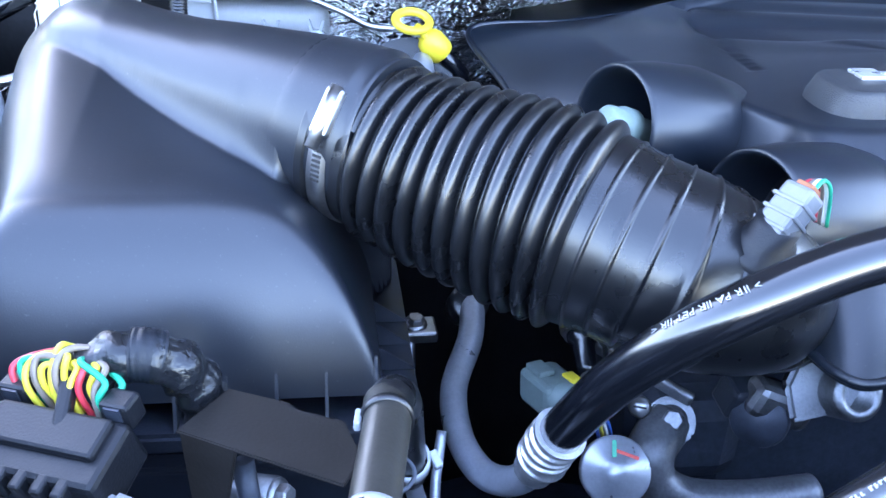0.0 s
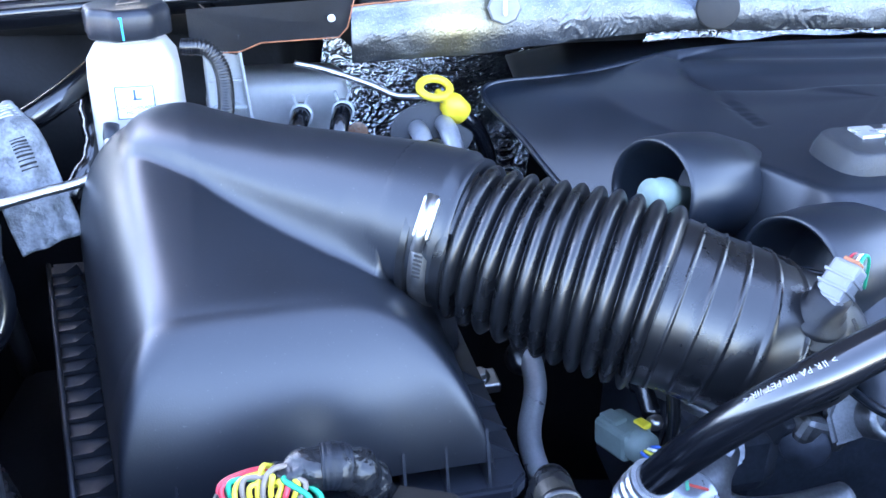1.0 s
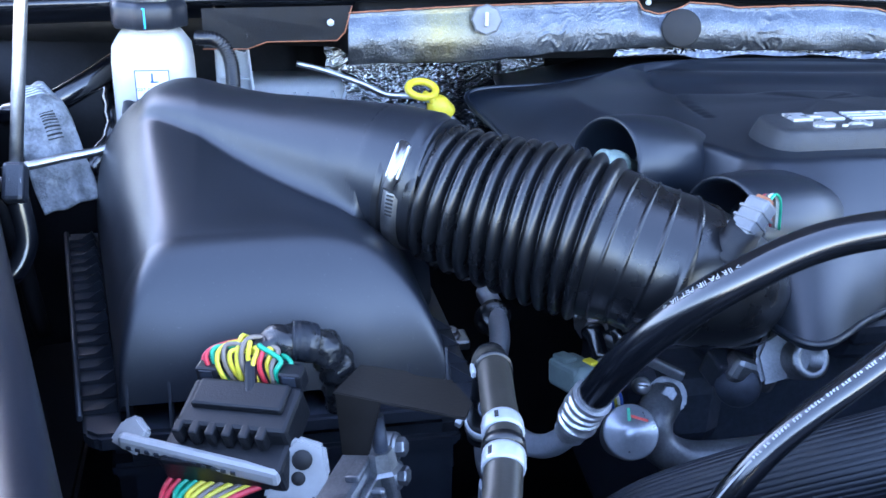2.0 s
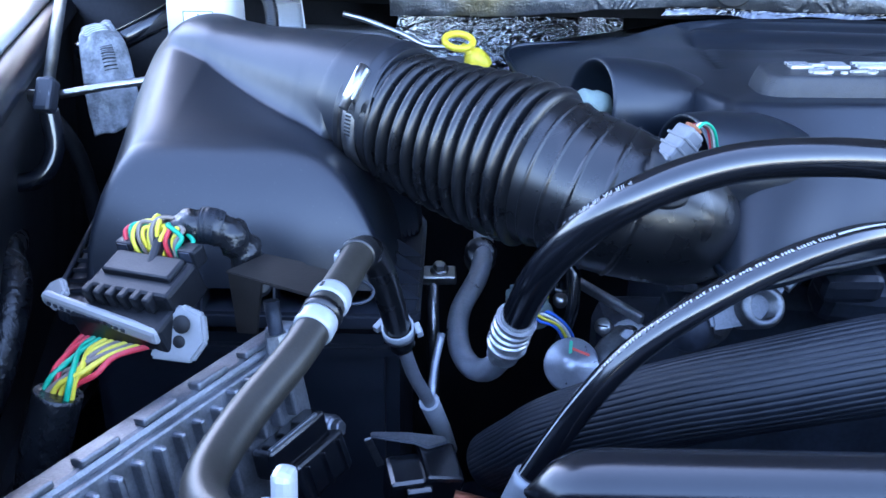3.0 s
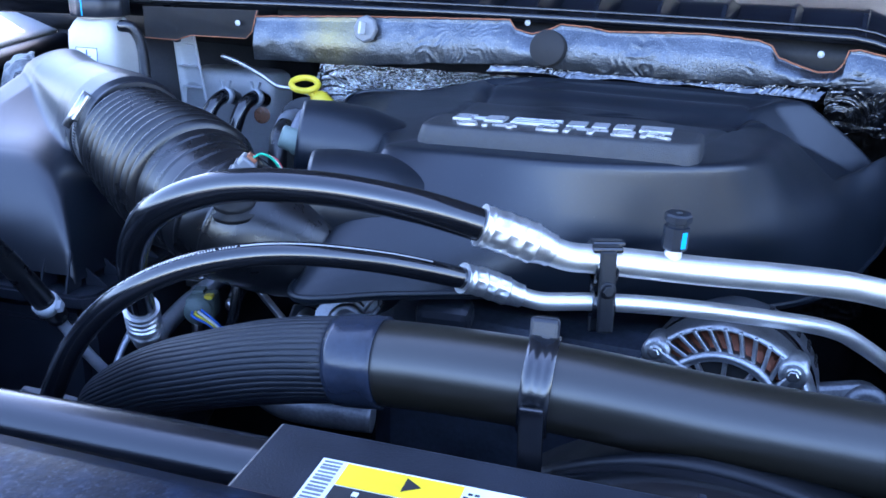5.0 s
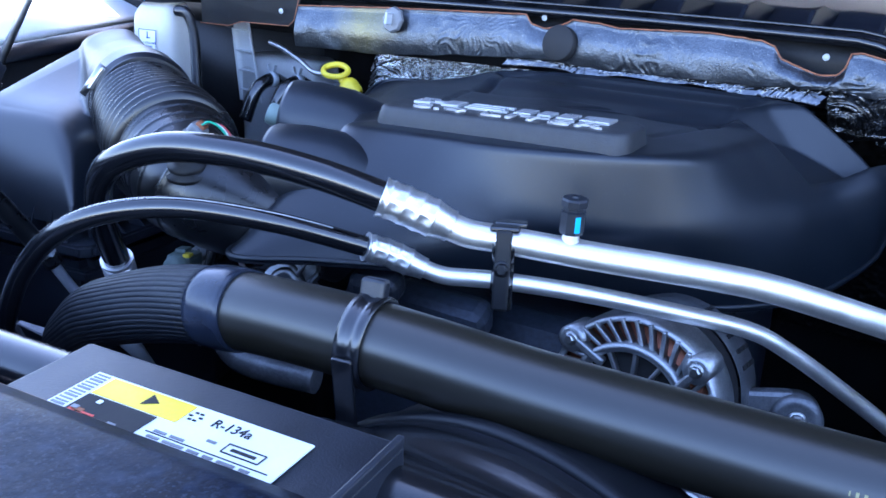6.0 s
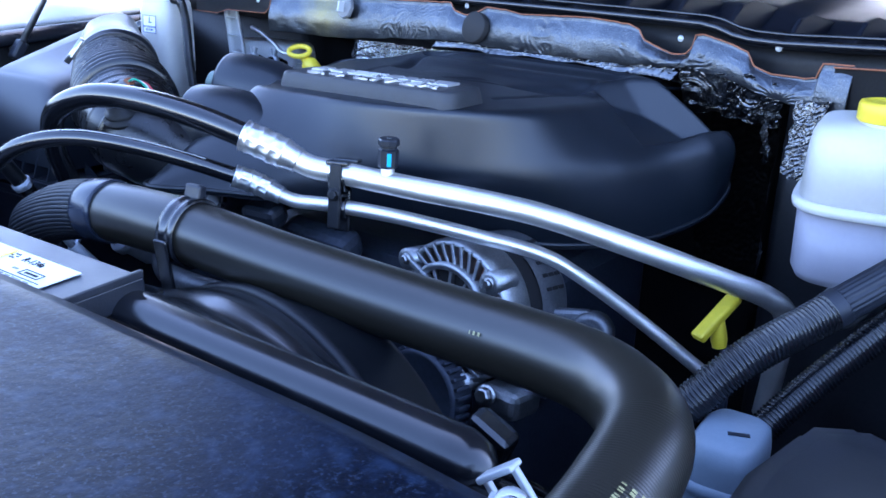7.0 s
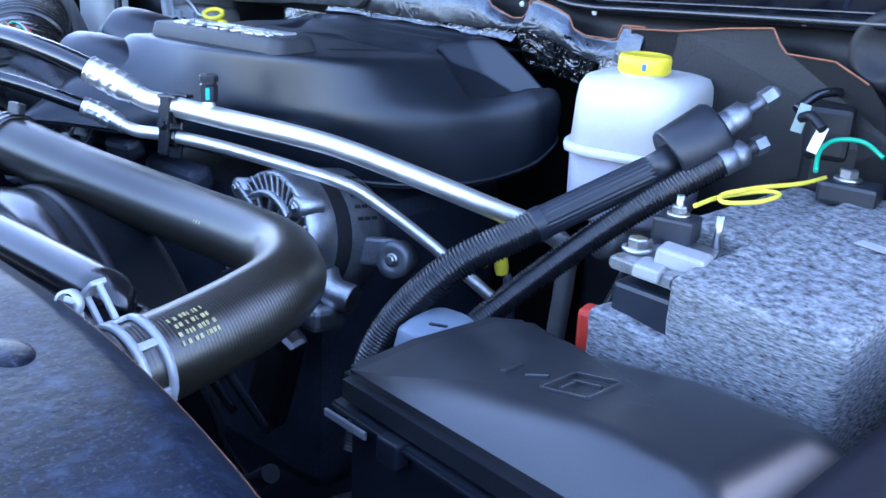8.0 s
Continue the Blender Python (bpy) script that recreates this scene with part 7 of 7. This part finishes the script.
for a in ((0, 0.018, 0.036, 0.002), (0, -0.018, 0.036, 0.002), (0.018, 0, 0.002, 0.036), (-0.018, 0, 0.002, 0.036), (0.002, 0.004, 0.022, 0.002), (-0.006, -0.006, 0.002, 0.014)):
    part("pressed_mark", block((a[2], a[3], 0.004), FM @ pose(0.165, 0.070, 0.0250, 0, -8, 4) @ pose(a[0], a[1], 0), 0.0007), M_lid, fb)
part("pressed_mark", block((0.016, 0.005, 0.004), FM @ pose(0.130, 0.068, 0.0200, 0, -8, 30), 0.0008), M_lid, fb)
part("pressed_mark", block((0.005, 0.022, 0.004), FM @ pose(0.105, 0.070, 0.0165, 0, -8, 10), 0.0008), M_lid, fb)
wt = thing("blue_tank", (1.0, 0.57, 1.20), "pale blue translucent tank beside the fuse box", "tank")
part("tank", tank(0.027, 0.038, [(0.9, 1.18), (1.0, 1.20), (1.0, 1.266), (0.93, 1.280), (0.75, 1.285)], pose(0.982, 0.592, 0, 0, 0, 10), 0.55), M_blue, wt)
part("collar", tank(0.028, 0.039, [(0.98, 1.240), (1.05, 1.243), (1.05, 1.249), (0.98, 1.252)], pose(0.982, 0.592, 0, 0, 0, 10), 0.55), M_blue, wt, "raised seam round the tank")
part("slot", block((0.016, 0.004, 0.001), pose(0.990, 0.585, 1.2856, 0, 0, 30), 0), M_dark, wt)

tray = [(0.90, 0.26), (1.36, 0.22), (1.37, 0.92), (1.06, 0.92), (0.98, 0.60)]
single("battery_tray", slab(tray, 0.03, pose(0, 0, 1.135), 0.006), M_inner, "dark painted tray under battery and fuse box", "tray")

bat = thing("battery", (1.225, 0.74, 1.16), "battery in a fuzzy grey felt cover with bare terminals", "battery")
x0, x1, y0, y1, zt = 1.140, 1.318, 0.598, 0.895, 1.388
part("case", block((x1 - x0 - 0.014, y1 - y0 - 0.014, 0.195), pose((x0 + x1) / 2, (y0 + y1) / 2, zt - 0.1105), 0.004), M_black, bat)


def felt_box(bm, lo, hi, bevel):
    """A rounded box with a slightly wavy surface."""
    p = block([b - a for a, b in zip(lo, hi)], pose(*[(a + b) / 2 for a, b in zip(lo, hi)]), bevel, steps=3)
    bmesh.ops.subdivide_edges(p, edges=[e for e in p.edges if e.calc_length() > 0.03], cuts=14, use_grid_fill=True)
    for v in p.verts:
        q = v.co.copy()
        v.co += V(noise.noise(q * 45), noise.noise(q * 45 + V(9, 0, 0)), noise.noise(q * 30 + V(0, 9, 0)) * 1.4) * 0.0016
        if q.z > lo[2] + 0.15:
            v.co.z += 0.010 * (q.y - y0) / (y1 - y0) - 0.004 * (q.x - 1.25) / 0.07
    for f in p.faces:
        f.smooth = True
    return join(bm, p)


for lo_, hi_ in (((x0 + 0.060, y0 - 0.006, zt - 0.205), (x1 + 0.005, y1 + 0.004, zt + 0.008)), ((x0 - 0.004, y0 - 0.005, zt - 0.205), (x0 + 0.066, y1, zt - 0.042)),
                 ((x0 - 0.004, y0 + 0.105, zt - 0.060), (x0 + 0.068, y1 + 0.003, zt + 0.012))):
    part("felt_panel", felt_box(bmesh.new(), lo_, hi_, 0.007), M_felt, bat)
part("mark", block((0.030, 0.012, 0.0006), pose(1.268, 0.765, zt + 0.0150, 3, 0, -10), 0), M_print, bat)
part("mark", lathe([(0, 0.0004), (0.014, 0.0004), (0.014, 0)], pose(1.283, 0.79, zt + 0.0160, 3, 0, 20), 3, smooth=False), M_print, bat)
part("mark", block((0.022, 0.010, 0.0006), pose(1.298, 0.758, zt + 0.0145, 3, 0, -10), 0), M_print, bat)
term = thing("battery_terminal", (1.165, 0.64, 1.385), "grey metal battery clamp with nut and fuse holder", "terminal")
part("base", slab([(-0.026, -0.034), (0.030, -0.036), (0.036, 0.0), (0.02, 0.05), (-0.024, 0.045)], 0.010, pose(1.166, 0.640, 1.392), 0.002), M_castalu, term)
bolt(V(1.148, 0.630, 1.393), (0, 0, 1), 0.0075, term, M_steel, "nut")
part("white_block", block((0.036, 0.022, 0.014), pose(1.188, 0.628, 1.398, 0, 5, 14), 0.003), M_lever, term)
part("white_block", block((0.020, 0.024, 0.010), pose(1.174, 0.610, 1.390, 0, 5, 14), 0.002), M_lever, term)
part("fuse_holder", block((0.032, 0.028, 0.020), pose(1.150, 0.678, 1.402, 0, 0, 14), 0.003), M_black, term)
bolt(V(1.150, 0.678, 1.412), (0, 0, 1), 0.006, term, M_steel, "nut")
part("stud", tube([(1.150, 0.678, 1.412), (1.150, 0.678, 1.428)], 0.003, 10), M_steel, term)
part("stud", tube([(1.180, 0.688, 1.39), (1.180, 0.688, 1.418)], 0.003, 10), M_steel, term)
part("red_cap", block((0.016, 0.020, 0.045), pose(1.108, 0.640, 1.308, 5, 0, 10), 0.004), M_red, term, "red plastic terminal boot")
part("cable", tube(spline([(1.15, 0.655, 1.39), (1.132, 0.66, 1.37), (1.118, 0.655, 1.33), (1.10, 0.62, 1.24), (1.09, 0.58, 1.14)], 8), 0.009, 14), M_gloss, term)
single("yellow_lead", tube(spline([(1.168, 0.668, 1.426), (1.170, 0.700, 1.428), (1.184, 0.738, 1.430), (1.197, 0.742, 1.430), (1.196, 0.712, 1.429), (1.180, 0.690, 1.428), (1.173, 0.698, 1.431), (1.182, 0.735, 1.433), (1.192, 0.786, 1.431), (1.190, 0.84, 1.428)], 10), 0.0018, 10), M_w_yellow,
       "looped yellow wire on the battery", "wire")
single("green_lead", tube(spline([(1.178, 0.845, 1.430), (1.170, 0.865, 1.444), (1.174, 0.885, 1.452), (1.192, 0.90, 1.452), (1.212, 0.90, 1.442)], 8), 0.0022, 10), M_w_green,
       "arched green wire behind the battery", "wire")
post = thing("battery_post", (1.195, 0.875, 1.38), "grey battery post nut behind the felt cover", "terminal")
part("base", block((0.05, 0.035, 0.02), pose(1.200, 0.872, 1.412, 0, 0, 10), 0.004), M_black, post)
bolt(V(1.196, 0.872, 1.422), (0, 0, 1), 0.008, post, M_steel, "nut")
single("speaker_boss", lathe([(0, 0.003), (0.02, 0.003), (0.024, 0.008), (0.034, 0.007), (0.038, 0.0), (0.038, -0.01)], axis_pose((1.180, 0.940, 1.528), (-0.25, -1, 0.1)), 32), M_inner,
       "round dark boss on the firewall's corner", "boss")
